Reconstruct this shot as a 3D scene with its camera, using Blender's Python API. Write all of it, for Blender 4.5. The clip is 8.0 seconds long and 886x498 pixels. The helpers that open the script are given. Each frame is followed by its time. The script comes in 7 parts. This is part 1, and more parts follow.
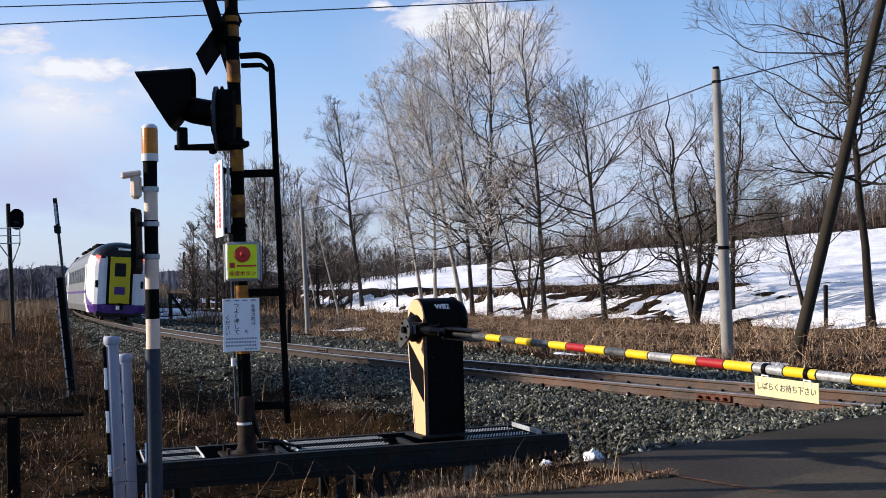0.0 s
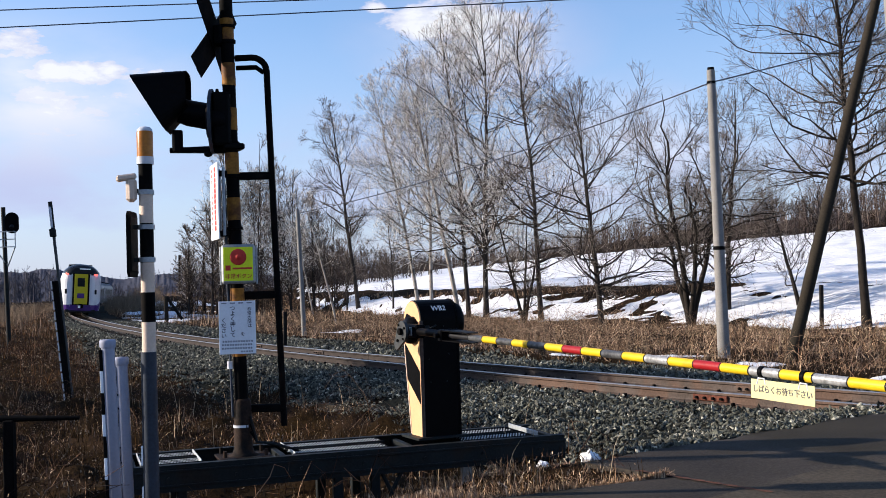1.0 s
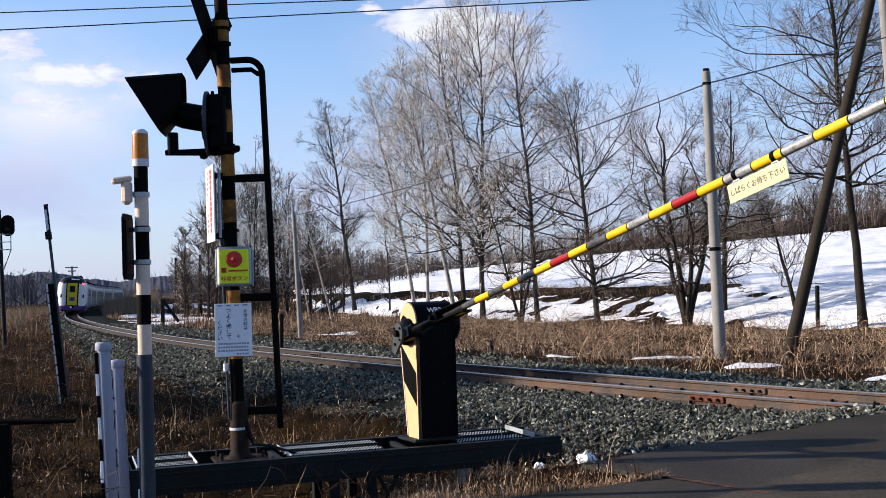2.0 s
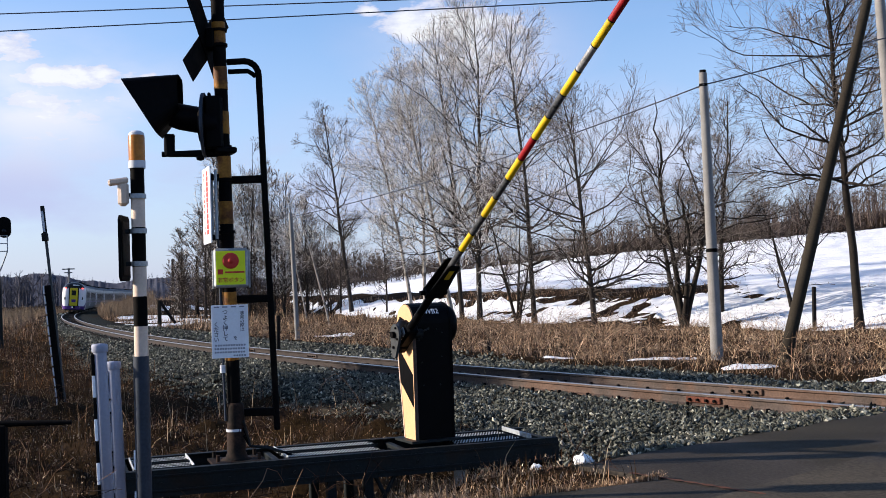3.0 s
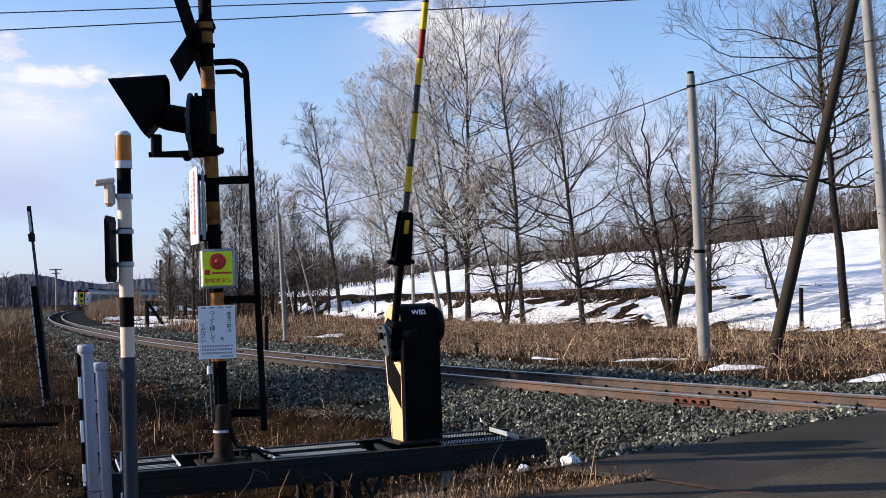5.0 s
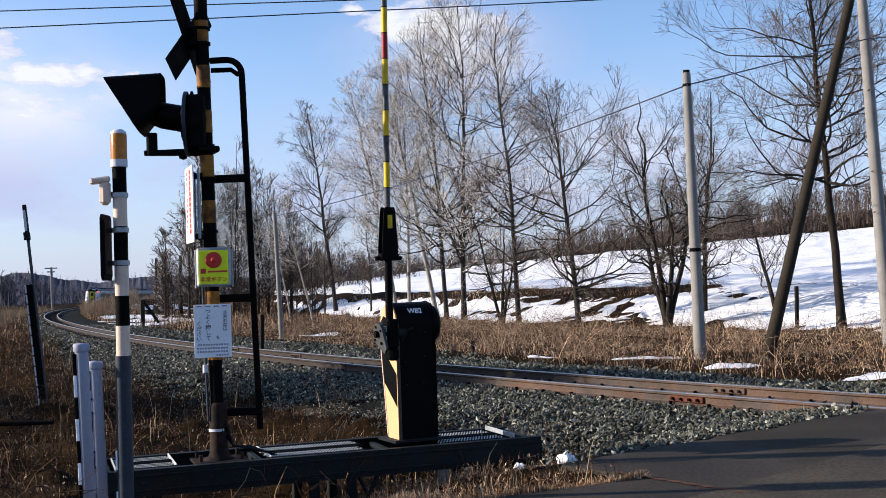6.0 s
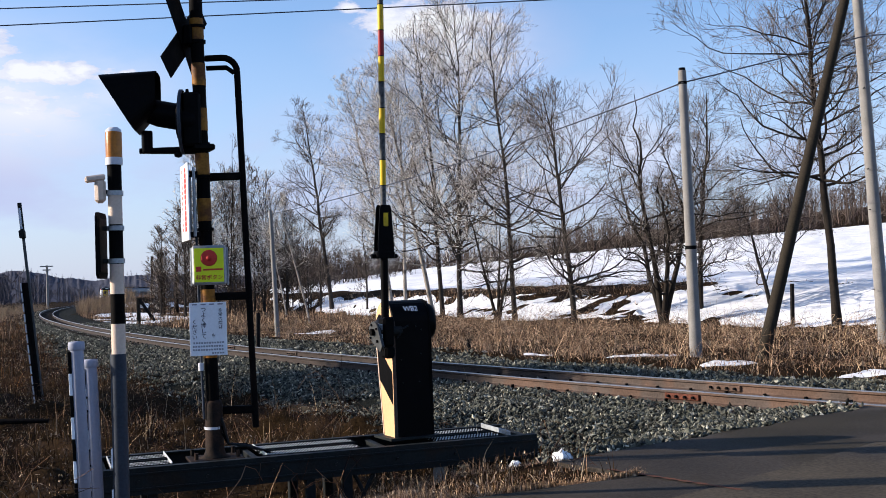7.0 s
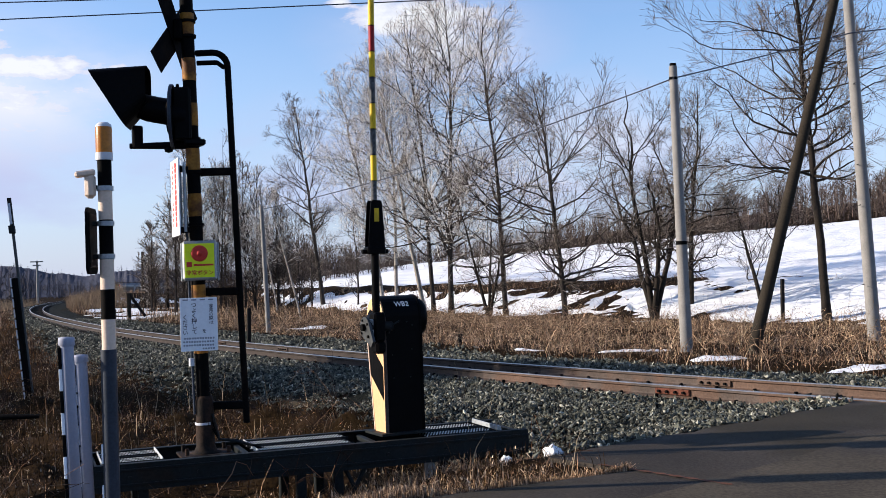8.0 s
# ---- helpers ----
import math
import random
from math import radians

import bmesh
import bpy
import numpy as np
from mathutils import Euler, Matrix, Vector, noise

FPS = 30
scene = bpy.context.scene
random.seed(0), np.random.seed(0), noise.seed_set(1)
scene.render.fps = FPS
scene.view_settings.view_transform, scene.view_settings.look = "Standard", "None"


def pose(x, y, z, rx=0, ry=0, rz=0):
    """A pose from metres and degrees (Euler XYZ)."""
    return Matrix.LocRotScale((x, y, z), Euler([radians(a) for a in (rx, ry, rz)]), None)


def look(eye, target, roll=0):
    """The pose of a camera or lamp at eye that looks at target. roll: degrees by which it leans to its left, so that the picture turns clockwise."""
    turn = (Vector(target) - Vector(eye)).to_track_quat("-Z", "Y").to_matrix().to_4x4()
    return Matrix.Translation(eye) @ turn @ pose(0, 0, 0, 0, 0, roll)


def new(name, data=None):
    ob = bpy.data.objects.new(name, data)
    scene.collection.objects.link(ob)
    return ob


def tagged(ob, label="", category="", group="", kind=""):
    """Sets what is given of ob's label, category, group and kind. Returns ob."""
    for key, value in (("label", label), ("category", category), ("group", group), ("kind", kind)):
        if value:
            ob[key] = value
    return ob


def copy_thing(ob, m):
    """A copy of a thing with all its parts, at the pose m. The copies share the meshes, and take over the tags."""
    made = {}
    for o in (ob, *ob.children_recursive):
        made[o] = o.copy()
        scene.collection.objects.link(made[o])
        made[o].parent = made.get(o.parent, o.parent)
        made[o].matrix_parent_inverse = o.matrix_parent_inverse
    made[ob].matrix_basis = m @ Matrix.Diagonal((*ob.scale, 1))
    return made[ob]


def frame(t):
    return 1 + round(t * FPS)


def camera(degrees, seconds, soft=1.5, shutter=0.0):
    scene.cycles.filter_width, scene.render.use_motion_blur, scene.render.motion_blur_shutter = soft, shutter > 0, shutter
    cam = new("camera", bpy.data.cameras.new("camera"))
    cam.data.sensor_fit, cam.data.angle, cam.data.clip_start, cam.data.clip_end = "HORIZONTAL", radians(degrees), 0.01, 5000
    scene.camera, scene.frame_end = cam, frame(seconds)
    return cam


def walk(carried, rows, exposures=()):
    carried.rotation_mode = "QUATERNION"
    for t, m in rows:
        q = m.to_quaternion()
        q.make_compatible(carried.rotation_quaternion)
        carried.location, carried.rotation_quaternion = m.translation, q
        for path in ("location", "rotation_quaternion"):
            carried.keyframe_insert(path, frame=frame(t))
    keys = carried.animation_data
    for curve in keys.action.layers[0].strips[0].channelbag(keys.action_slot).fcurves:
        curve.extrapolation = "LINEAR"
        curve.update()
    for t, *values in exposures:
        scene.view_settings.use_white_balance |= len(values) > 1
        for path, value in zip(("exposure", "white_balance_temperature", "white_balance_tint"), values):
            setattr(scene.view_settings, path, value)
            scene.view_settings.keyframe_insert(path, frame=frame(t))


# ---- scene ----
cam = camera(43.8, 8.0, soft=0.7)
EYE_HEIGHT = 1.4


def stand(x, rx, ry, rz):
    """The hand-held camera sways a centimetre sideways as it turns."""
    return pose(x, 0.0, EYE_HEIGHT, rx, ry, rz)


walk(cam, [
    (0.0, stand(-0.0105, 91.858, 1.466, 1.051)),
    (0.5, stand(-0.0103, 91.895, 1.604, 0.873)),
    (1.0, stand(-0.0105, 91.938, 1.743, 0.847)),
    (1.5, stand(-0.0090, 91.981, 1.835, 0.755)),
    (3.0, stand(-0.0045, 92.088, 1.936, 0.511)),
    (3.5, stand(-0.0030, 92.118, 1.927, 0.430)),
    (4.0, stand(0.0000, 92.143, 1.907, 0.254)),
    (4.5, stand(0.0030, 92.136, 1.909, 0.069)),
    (6.0, stand(0.0045, 92.028, 1.923, -0.291)),
    (6.5, stand(0.0060, 91.992, 1.966, -0.370)),
    (7.0, stand(0.0080, 91.907, 1.975, -0.495)),
    (7.5, stand(0.0090, 91.678, 2.014, -0.759)),
    (8.0, stand(0.0095, 91.650, 1.981, -0.954)),
], exposures=[(0.0, 0.92, 6500, 10), (1.0, 1.0, 6500, 10), (8.0, 1.0, 6500, 10)])

# ---- light: a low afternoon sun from the side, blue sky with broken cloud ----
SUN_ELEVATION, SUN_AZIMUTH = 19.6, 270.6   # degrees; azimuth clockwise from +y
el, az = radians(SUN_ELEVATION), radians(SUN_AZIMUTH)
TO_SUN = Vector((math.sin(az) * math.cos(el), math.cos(az) * math.cos(el), math.sin(el)))
sun = new("sun", bpy.data.lights.new("sun", "SUN"))
sun.data.energy, sun.data.angle, sun.data.color = 4.4, radians(0.53), (1.0, 0.88, 0.74)
sun.matrix_world = look(TO_SUN * 100, (0, 0, 0))


def build_sky():
    world = bpy.data.worlds.new("sky")
    scene.world = world
    world.use_nodes = True
    nt = world.node_tree
    nt.nodes.clear()
    N = nt.nodes.new
    out, bg = N("ShaderNodeOutputWorld"), N("ShaderNodeBackground")
    sky = N("ShaderNodeTexSky")
    sky.sky_type, sky.sun_disc = "NISHITA", False
    sky.sun_elevation, sky.sun_rotation = el, az
    sky.air_density, sky.dust_density, sky.ozone_density = 1.0, 0.6, 2.0
    co = N("ShaderNodeTexCoord")
    sep = N("ShaderNodeSeparateXYZ")
    nt.links.new(co.outputs["Generated"], sep.inputs[0])
    # clouds lie on a flat layer: direction divided by its height
    hgt = N("ShaderNodeMath"); hgt.operation = "ADD"; hgt.inputs[1].default_value = 0.16
    nt.links.new(sep.outputs["Z"], hgt.inputs[0])
    top = N("ShaderNodeMath"); top.operation = "MAXIMUM"; top.inputs[1].default_value = 0.03
    nt.links.new(hgt.outputs[0], top.inputs[0])
    div = N("ShaderNodeVectorMath"); div.operation = "DIVIDE"
    comb = N("ShaderNodeCombineXYZ")
    for k in ("X", "Y", "Z"):
        nt.links.new(top.outputs[0], comb.inputs[k])
    nt.links.new(co.outputs["Generated"], div.inputs[0])
    nt.links.new(comb.outputs[0], div.inputs[1])
    mp = N("ShaderNodeMapping")
    mp.inputs["Location"].default_value = CLOUD_SHIFT
    mp.inputs["Scale"].default_value = (1.0, 1.0, 0.0)
    nt.links.new(div.outputs[0], mp.inputs[0])
    n1 = N("ShaderNodeTexNoise")
    n1.inputs["Scale"].default_value, n1.inputs["Detail"].default_value, n1.inputs["Roughness"].default_value = 1.15, 8, 0.55
    nt.links.new(mp.outputs[0], n1.inputs["Vector"])
    ramp = N("ShaderNodeValToRGB")
    ramp.color_ramp.elements[0].position, ramp.color_ramp.elements[1].position = 0.47, 0.68
    nt.links.new(n1.outputs["Fac"], ramp.inputs[0])
    # banks of cloud and of haze: centre of each in the sky, its reach, its weight
    def banks(rows):
        total = None
        for centre, reach, weight in rows:
            total = bank(total, centre, reach, weight)
        return total

    def bank(total, centre, reach, weight):
        far = N("ShaderNodeVectorMath"); far.operation = "DISTANCE"
        flat = N("ShaderNodeVectorMath"); flat.operation = "MULTIPLY"; flat.inputs[1].default_value = (1, 1, 2.2)
        nt.links.new(co.outputs["Generated"], flat.inputs[0])
        nt.links.new(flat.outputs[0], far.inputs[0])
        far.inputs[1].default_value = (centre[0], centre[1], centre[2] * 2.2)
        mr = N("ShaderNodeMapRange"); mr.interpolation_type = "SMOOTHSTEP"
        mr.inputs["From Min"].default_value, mr.inputs["From Max"].default_value = reach, 0.0
        mr.inputs["To Min"].default_value, mr.inputs["To Max"].default_value = 0.0, weight
        nt.links.new(far.outputs["Value"], mr.inputs["Value"])
        if total is None:
            return mr.outputs[0]
        mx = N("ShaderNodeMath"); mx.operation = "MAXIMUM"
        nt.links.new(total, mx.inputs[0]); nt.links.new(mr.outputs[0], mx.inputs[1])
        return mx.outputs[0]

    total, veil = banks(CLOUD_BANKS), banks(HAZE_BANKS)
    n2 = N("ShaderNodeTexNoise")
    n2.inputs["Scale"].default_value, n2.inputs["Detail"].default_value, n2.inputs["Roughness"].default_value = 26.0, 9, 0.6
    sq = N("ShaderNodeMapping"); sq.inputs["Scale"].default_value = (1, 1, 2.4)
    nt.links.new(co.outputs["Generated"], sq.inputs[0]); nt.links.new(sq.outputs[0], n2.inputs["Vector"])
    sm = N("ShaderNodeMath"); sm.operation = "ADD"
    nt.links.new(n2.outputs["Fac"], sm.inputs[0]); nt.links.new(total, sm.inputs[1])
    edge = N("ShaderNodeMapRange"); edge.interpolation_type = "SMOOTHSTEP"
    edge.inputs["From Min"].default_value, edge.inputs["From Max"].default_value = 0.86, 0.99
    nt.links.new(sm.outputs[0], edge.inputs["Value"])
    n3 = N("ShaderNodeTexNoise")
    n3.inputs["Scale"].default_value, n3.inputs["Detail"].default_value = 9.0, 6
    nt.links.new(sq.outputs[0], n3.inputs["Vector"])
    soft = N("ShaderNodeMapRange"); soft.interpolation_type = "SMOOTHSTEP"
    soft.inputs["From Min"].default_value, soft.inputs["From Max"].default_value = 0.25, 0.65
    soft.inputs["To Min"].default_value, soft.inputs["To Max"].default_value = 0.45, 1.0
    nt.links.new(n3.outputs["Fac"], soft.inputs["Value"])
    wisp = N("ShaderNodeMath"); wisp.operation = "MULTIPLY"
    nt.links.new(veil, wisp.inputs[0]); nt.links.new(soft.outputs[0], wisp.inputs[1])
    th0 = N("ShaderNodeMath"); th0.operation = "MULTIPLY"; th0.inputs[1].default_value = 0.12
    nt.links.new(ramp.outputs[0], th0.inputs[0])
    thin = N("ShaderNodeMath"); thin.operation = "MAXIMUM"
    nt.links.new(th0.outputs[0], thin.inputs[0]); nt.links.new(wisp.outputs[0], thin.inputs[1])
    low = N("ShaderNodeMapRange")
    low.inputs["From Min"].default_value, low.inputs["From Max"].default_value = 0.24, 0.0
    low.inputs["To Min"].default_value, low.inputs["To Max"].default_value = 0.0, 0.75
    nt.links.new(sep.outputs["Z"], low.inputs["Value"])
    ad1 = N("ShaderNodeMath"); ad1.operation = "MAXIMUM"
    nt.links.new(edge.outputs[0], ad1.inputs[0]); nt.links.new(thin.outputs[0], ad1.inputs[1])
    add = N("ShaderNodeMath"); add.operation = "MAXIMUM"; add.use_clamp = True
    nt.links.new(ad1.outputs[0], add.inputs[0]); nt.links.new(low.outputs[0], add.inputs[1])
    mix = N("ShaderNodeMix"); mix.data_type = "RGBA"
    nt.links.new(add.outputs[0], mix.inputs["Factor"])
    tint = N("ShaderNodeVectorMath"); tint.operation = "MULTIPLY"
    tint.inputs[1].default_value = SKY_TINT
    nt.links.new(sky.outputs[0], tint.inputs[0])
    nt.links.new(tint.outputs[0], mix.inputs["A"])
    body = N("ShaderNodeMix"); body.data_type = "RGBA"
    body.inputs["A"].default_value, body.inputs["B"].default_value = CLOUD_SHADE, CLOUD_COLOUR
    lit = N("ShaderNodeMapRange")
    lit.inputs["From Min"].default_value, lit.inputs["From Max"].default_value = 0.88, 1.12
    nt.links.new(sm.outputs[0], lit.inputs["Value"])
    pale = N("ShaderNodeMath"); pale.operation = "MULTIPLY"
    nt.links.new(banks(PALE_BANKS), pale.inputs[0]); nt.links.new(soft.outputs[0], pale.inputs[1])
    both = N("ShaderNodeMath"); both.operation = "MAXIMUM"
    nt.links.new(lit.outputs[0], both.inputs[0]); nt.links.new(pale.outputs[0], both.inputs[1])
    nt.links.new(both.outputs[0], body.inputs["Factor"])
    nt.links.new(body.outputs["Result"], mix.inputs["B"])
    nt.links.new(mix.outputs["Result"], bg.inputs["Color"])
    bg.inputs["Strength"].default_value = SKY_STRENGTH
    nt.links.new(bg.outputs[0], out.inputs[0])


SKY_STRENGTH = 0.10
SKY_TINT = (0.86, 0.95, 1.14)
CLOUD_BANKS = (((-0.340, 0.92, 0.190), 0.060, 0.62), ((-0.311, 0.928, 0.190), 0.056, 0.62), ((-0.292, 0.932, 0.194), 0.050, 0.64), ((-0.274, 0.939, 0.189), 0.042, 0.60), ((-0.256, 0.9455, 0.191), 0.028, 0.60),
               ((-0.362, 0.905, 0.212), 0.065, 0.64), ((-0.33, 0.925, 0.163), 0.150, 0.53), ((-0.012, 0.972, 0.236), 0.105, 0.66), ((0.022, 0.97, 0.226), 0.115, 0.62), ((-0.0665, 0.967, 0.249), 0.034, 0.52), ((-0.062, 0.978, 0.197), 0.022, 0.5), ((-0.62, 0.75, 0.25), 0.40, 0.45))
HAZE_BANKS = (((-0.35, 0.93, 0.165), 0.24, 1.0), ((-0.36, 0.935, 0.10), 0.38, 1.0), ((0.02, 0.975, 0.205), 0.17, 0.95), ((0.145, 0.985, 0.10), 0.28, 1.0), ((-0.09, 0.99, 0.10), 0.26, 0.9), ((0.34, 0.94, 0.09), 0.24, 0.8))
PALE_BANKS = (((0.01, 0.975, 0.215), 0.12, 0.9), ((-0.35, 0.93, 0.178), 0.20, 0.9), ((0.145, 0.985, 0.12), 0.16, 0.5))
CLOUD_COLOUR = (4.7, 4.85, 5.2, 1)
CLOUD_SHADE = (2.8, 3.12, 4.5, 1)
CLOUD_SHIFT = (0.0, 0.0, 0.0)
build_sky()


# ---- materials ----
def mat(name, base, rough=0.8, metal=0.0, spread=0.25, scale=6.0, fine=60.0, bump=0.2, bump_scale=40.0, spec=0.22, island=False, second=None, second_amount=0.5, object_random=False):
    """A surface with variation at two scales: base tinted by broad and fine noise, a second colour in blotches, and fine relief."""
    m = bpy.data.materials.new(name)
    m.use_nodes = True
    nt = m.node_tree
    b = nt.nodes["Principled BSDF"]
    N, L = nt.nodes.new, nt.links.new
    co = N("ShaderNodeTexCoord")
    big, small = N("ShaderNodeTexNoise"), N("ShaderNodeTexNoise")
    for nd, sc, de in ((big, scale, 5), (small, fine, 3)):
        nd.inputs["Scale"].default_value, nd.inputs["Detail"].default_value = sc, de
        L(co.outputs["Object"], nd.inputs["Vector"])
    addn = N("ShaderNodeMath"); addn.operation = "ADD"
    L(big.outputs["Fac"], addn.inputs[0]); L(small.outputs["Fac"], addn.inputs[1])
    rng = N("ShaderNodeMapRange")
    rng.inputs["From Min"].default_value, rng.inputs["From Max"].default_value = 0.7, 1.3
    rng.inputs["To Min"].default_value, rng.inputs["To Max"].default_value = 1 - spread, 1 + spread
    L(addn.outputs[0], rng.inputs["Value"])
    src = rng.outputs[0]
    if island or object_random:
        rnd = N("ShaderNodeNewGeometry") if island else N("ShaderNodeObjectInfo")
        r2 = N("ShaderNodeMapRange")
        r2.inputs["To Min"].default_value, r2.inputs["To Max"].default_value = 1 - 1.6 * spread, 1 + 1.6 * spread
        L(rnd.outputs["Random Per Island" if island else "Random"], r2.inputs["Value"])
        mu = N("ShaderNodeMath"); mu.operation = "MULTIPLY"
        L(src, mu.inputs[0]); L(r2.outputs[0], mu.inputs[1])
        src = mu.outputs[0]
    col = N("ShaderNodeMix"); col.data_type = "RGBA"
    col.inputs["A"].default_value = (*base, 1)
    col.inputs["B"].default_value = (*(second or base), 1)
    if second:
        blot = N("ShaderNodeTexNoise")
        blot.inputs["Scale"].default_value, blot.inputs["Detail"].default_value = scale * 0.6, 6
        off = N("ShaderNodeVectorMath"); off.operation = "ADD"; off.inputs[1].default_value = (7.3, 2.1, 4.4)
        L(co.outputs["Object"], off.inputs[0]); L(off.outputs[0], blot.inputs["Vector"])
        rr = N("ShaderNodeMapRange")
        rr.inputs["From Min"].default_value, rr.inputs["From Max"].default_value = 0.62 - 0.3 * second_amount, 0.72 - 0.3 * second_amount
        L(blot.outputs["Fac"], rr.inputs["Value"])
        fac = rr.outputs[0]
        if island:
            r3 = N("ShaderNodeMath"); r3.operation = "MULTIPLY"
            r3.inputs[1].default_value = 7.13
            L(rnd.outputs["Random Per Island"], r3.inputs[0])
            fr = N("ShaderNodeMath"); fr.operation = "FRACT"; L(r3.outputs[0], fr.inputs[0])
            gt = N("ShaderNodeMath"); gt.operation = "LESS_THAN"; gt.inputs[1].default_value = second_amount
            L(fr.outputs[0], gt.inputs[0]); fac = gt.outputs[0]
        L(fac, col.inputs["Factor"])
    else:
        col.inputs["Factor"].default_value = 0
    sc = N("ShaderNodeVectorMath"); sc.operation = "SCALE"
    L(col.outputs["Result"], sc.inputs[0]); L(src, sc.inputs["Scale"])
    L(sc.outputs[0], b.inputs["Base Color"])
    ro = N("ShaderNodeMapRange")
    ro.inputs["To Min"].default_value, ro.inputs["To Max"].default_value = max(0.02, rough - 0.1), min(1, rough + 0.1)
    L(big.outputs["Fac"], ro.inputs["Value"]); L(ro.outputs[0], b.inputs["Roughness"])
    b.inputs["Metallic"].default_value = metal
    b.inputs["Specular IOR Level"].default_value = spec
    if bump:
        bn = N("ShaderNodeTexNoise"); bn.inputs["Scale"].default_value, bn.inputs["Detail"].default_value = bump_scale, 4
        L(co.outputs["Object"], bn.inputs["Vector"])
        bu = N("ShaderNodeBump"); bu.inputs["Strength"].default_value, bu.inputs["Distance"].default_value = bump, 0.5 / bump_scale
        L(bn.outputs["Fac"], bu.inputs["Height"]); L(bu.outputs[0], b.inputs["Normal"])
    return m


def glow(name, base, emit, strength):
    m = mat(name, base, 0.3, bump=0)
    b = m.node_tree.nodes["Principled BSDF"]
    b.inputs["Emission Color"].default_value, b.inputs["Emission Strength"].default_value = (*emit, 1), strength
    return m


# Near-black base: shade in the gaps between weeds is painted in.
SOIL = mat("soil, shade under dead undergrowth in its colour", (0.015, 0.0088, 0.0038), 0.95, spread=0.5, scale=1.3, fine=18, bump=0.8, bump_scale=14, spec=0.02, second=(0.026, 0.015, 0.008), second_amount=0.4)
SNOW = mat("old snow", (0.76, 0.765, 0.785), 0.8, spread=0.07, scale=0.6, fine=5, bump=0.6, bump_scale=3.0, spec=0.1, second=(0.67, 0.675, 0.70), second_amount=0.45)
SNOW.node_tree.nodes["Principled BSDF"].inputs["Subsurface Weight"].default_value = 0.0
ASPHALT = mat("worn asphalt", (0.032, 0.0265, 0.0185), 0.85, spread=0.5, scale=0.9, fine=38, bump=0.6, bump_scale=150, spec=0.1, second=(0.043, 0.036, 0.030), second_amount=0.45)
ASPHALT_OLD = mat("older grey asphalt", (0.056, 0.046, 0.034), 0.88, spread=0.5, scale=1.2, fine=34, bump=0.6, bump_scale=140, spec=0.1, second=(0.042, 0.036, 0.030), second_amount=0.4)
ASPHALT_DIRT = mat("rust-stained asphalt edge", (0.10, 0.045, 0.03), 0.9, spread=0.4, scale=9, fine=90, bump=0.5, spec=0.1)
STONE = mat("grey-green ballast stone", (0.066, 0.067, 0.053), 0.65, spread=0.6, scale=20, fine=120, bump=0.3, bump_scale=60, spec=0.12, island=True, second=(0.20, 0.192, 0.155), second_amount=0.15)
# Far darker than the stones: the shade of their gaps is painted in.
BALLAST = mat("ballast bed, gap shade in its colour", (0.009, 0.010, 0.008), 0.9, spread=0.5, scale=8, fine=22, bump=1.0, bump_scale=20, spec=0.04)
RUST = mat("rusty rail steel", (0.088, 0.056, 0.042), 0.75, 0.0, spread=0.35, scale=2.5, fine=40, bump=0.3, spec=0.1, second=(0.072, 0.055, 0.047), second_amount=0.5)
RUST_GREY = mat("grey-brown rail steel", (0.038, 0.030, 0.027), 0.75, 0.0, spread=0.35, scale=2.5, fine=40, bump=0.3, spec=0.1)
RAIL_TOP = mat("polished rail head", (0.42, 0.40, 0.38), 0.34, 0.9, spread=0.12, scale=3, bump=0.05)
FISH = mat("reddish rust on joint bars", (0.095, 0.034, 0.022), 0.8, spread=0.5, scale=18, spec=0.1)
CREOSOTE = mat("dark creosoted timber", (0.03, 0.022, 0.017), 0.9, spread=0.35, scale=5, bump=0.5, spec=0.08, object_random=True)
BLACK = mat("black gloss paint", (0.0025, 0.0025, 0.003), 0.42, spread=0.3, scale=6, bump=0.06, spec=0.035)
BLACK_DULL = mat("dull black paint", (0.0035, 0.0033, 0.0034), 0.75, spread=0.35, scale=8, bump=0.15, spec=0.035, second=(0.008, 0.006, 0.005), second_amount=0.3)
ORANGE = mat("faded orange-yellow reflective paint", (0.62, 0.365, 0.19), 0.55, spread=0.08, scale=5, bump=0.04)
YELLOW = mat("yellow reflective tape", (0.62, 0.40, 0.012), 0.45, spread=0.1, scale=10, bump=0.05, second=(0.5, 0.32, 0.012), second_amount=0.3)
POST_YELLOW = mat("weathered yellow paint", (0.24, 0.105, 0.018), 0.6, spread=0.3, scale=9, bump=0.15, spec=0.12, second=(0.11, 0.045, 0.015), second_amount=0.45)
RED = mat("red reflective tape", (0.27, 0.011, 0.014), 0.45, spread=0.15, scale=10, bump=0.05)
GREY_TAPE = mat("dark grey plastic tube", (0.016, 0.016, 0.018), 0.4, spread=0.2, scale=12, bump=0.05)
BAND_GREY = mat("scuffed grey reflective tape", (0.060, 0.061, 0.064), 0.4, spread=0.6, scale=30, bump=0.1)
SILVER_TAPE = mat("silver tape", (0.30, 0.30, 0.30), 0.4, 0.3, spread=0.4, scale=26, bump=0.1)
GALV = mat("weathered galvanised steel", (0.30, 0.32, 0.34), 0.55, 0.5, spread=0.25, scale=5, fine=50, bump=0.12)
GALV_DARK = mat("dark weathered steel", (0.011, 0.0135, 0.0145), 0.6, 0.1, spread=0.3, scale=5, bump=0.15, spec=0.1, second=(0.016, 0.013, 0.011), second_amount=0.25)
GALV_MID = mat("grey weathered steel", (0.045, 0.048, 0.05), 0.5, 0.3, spread=0.25, scale=9, bump=0.12)
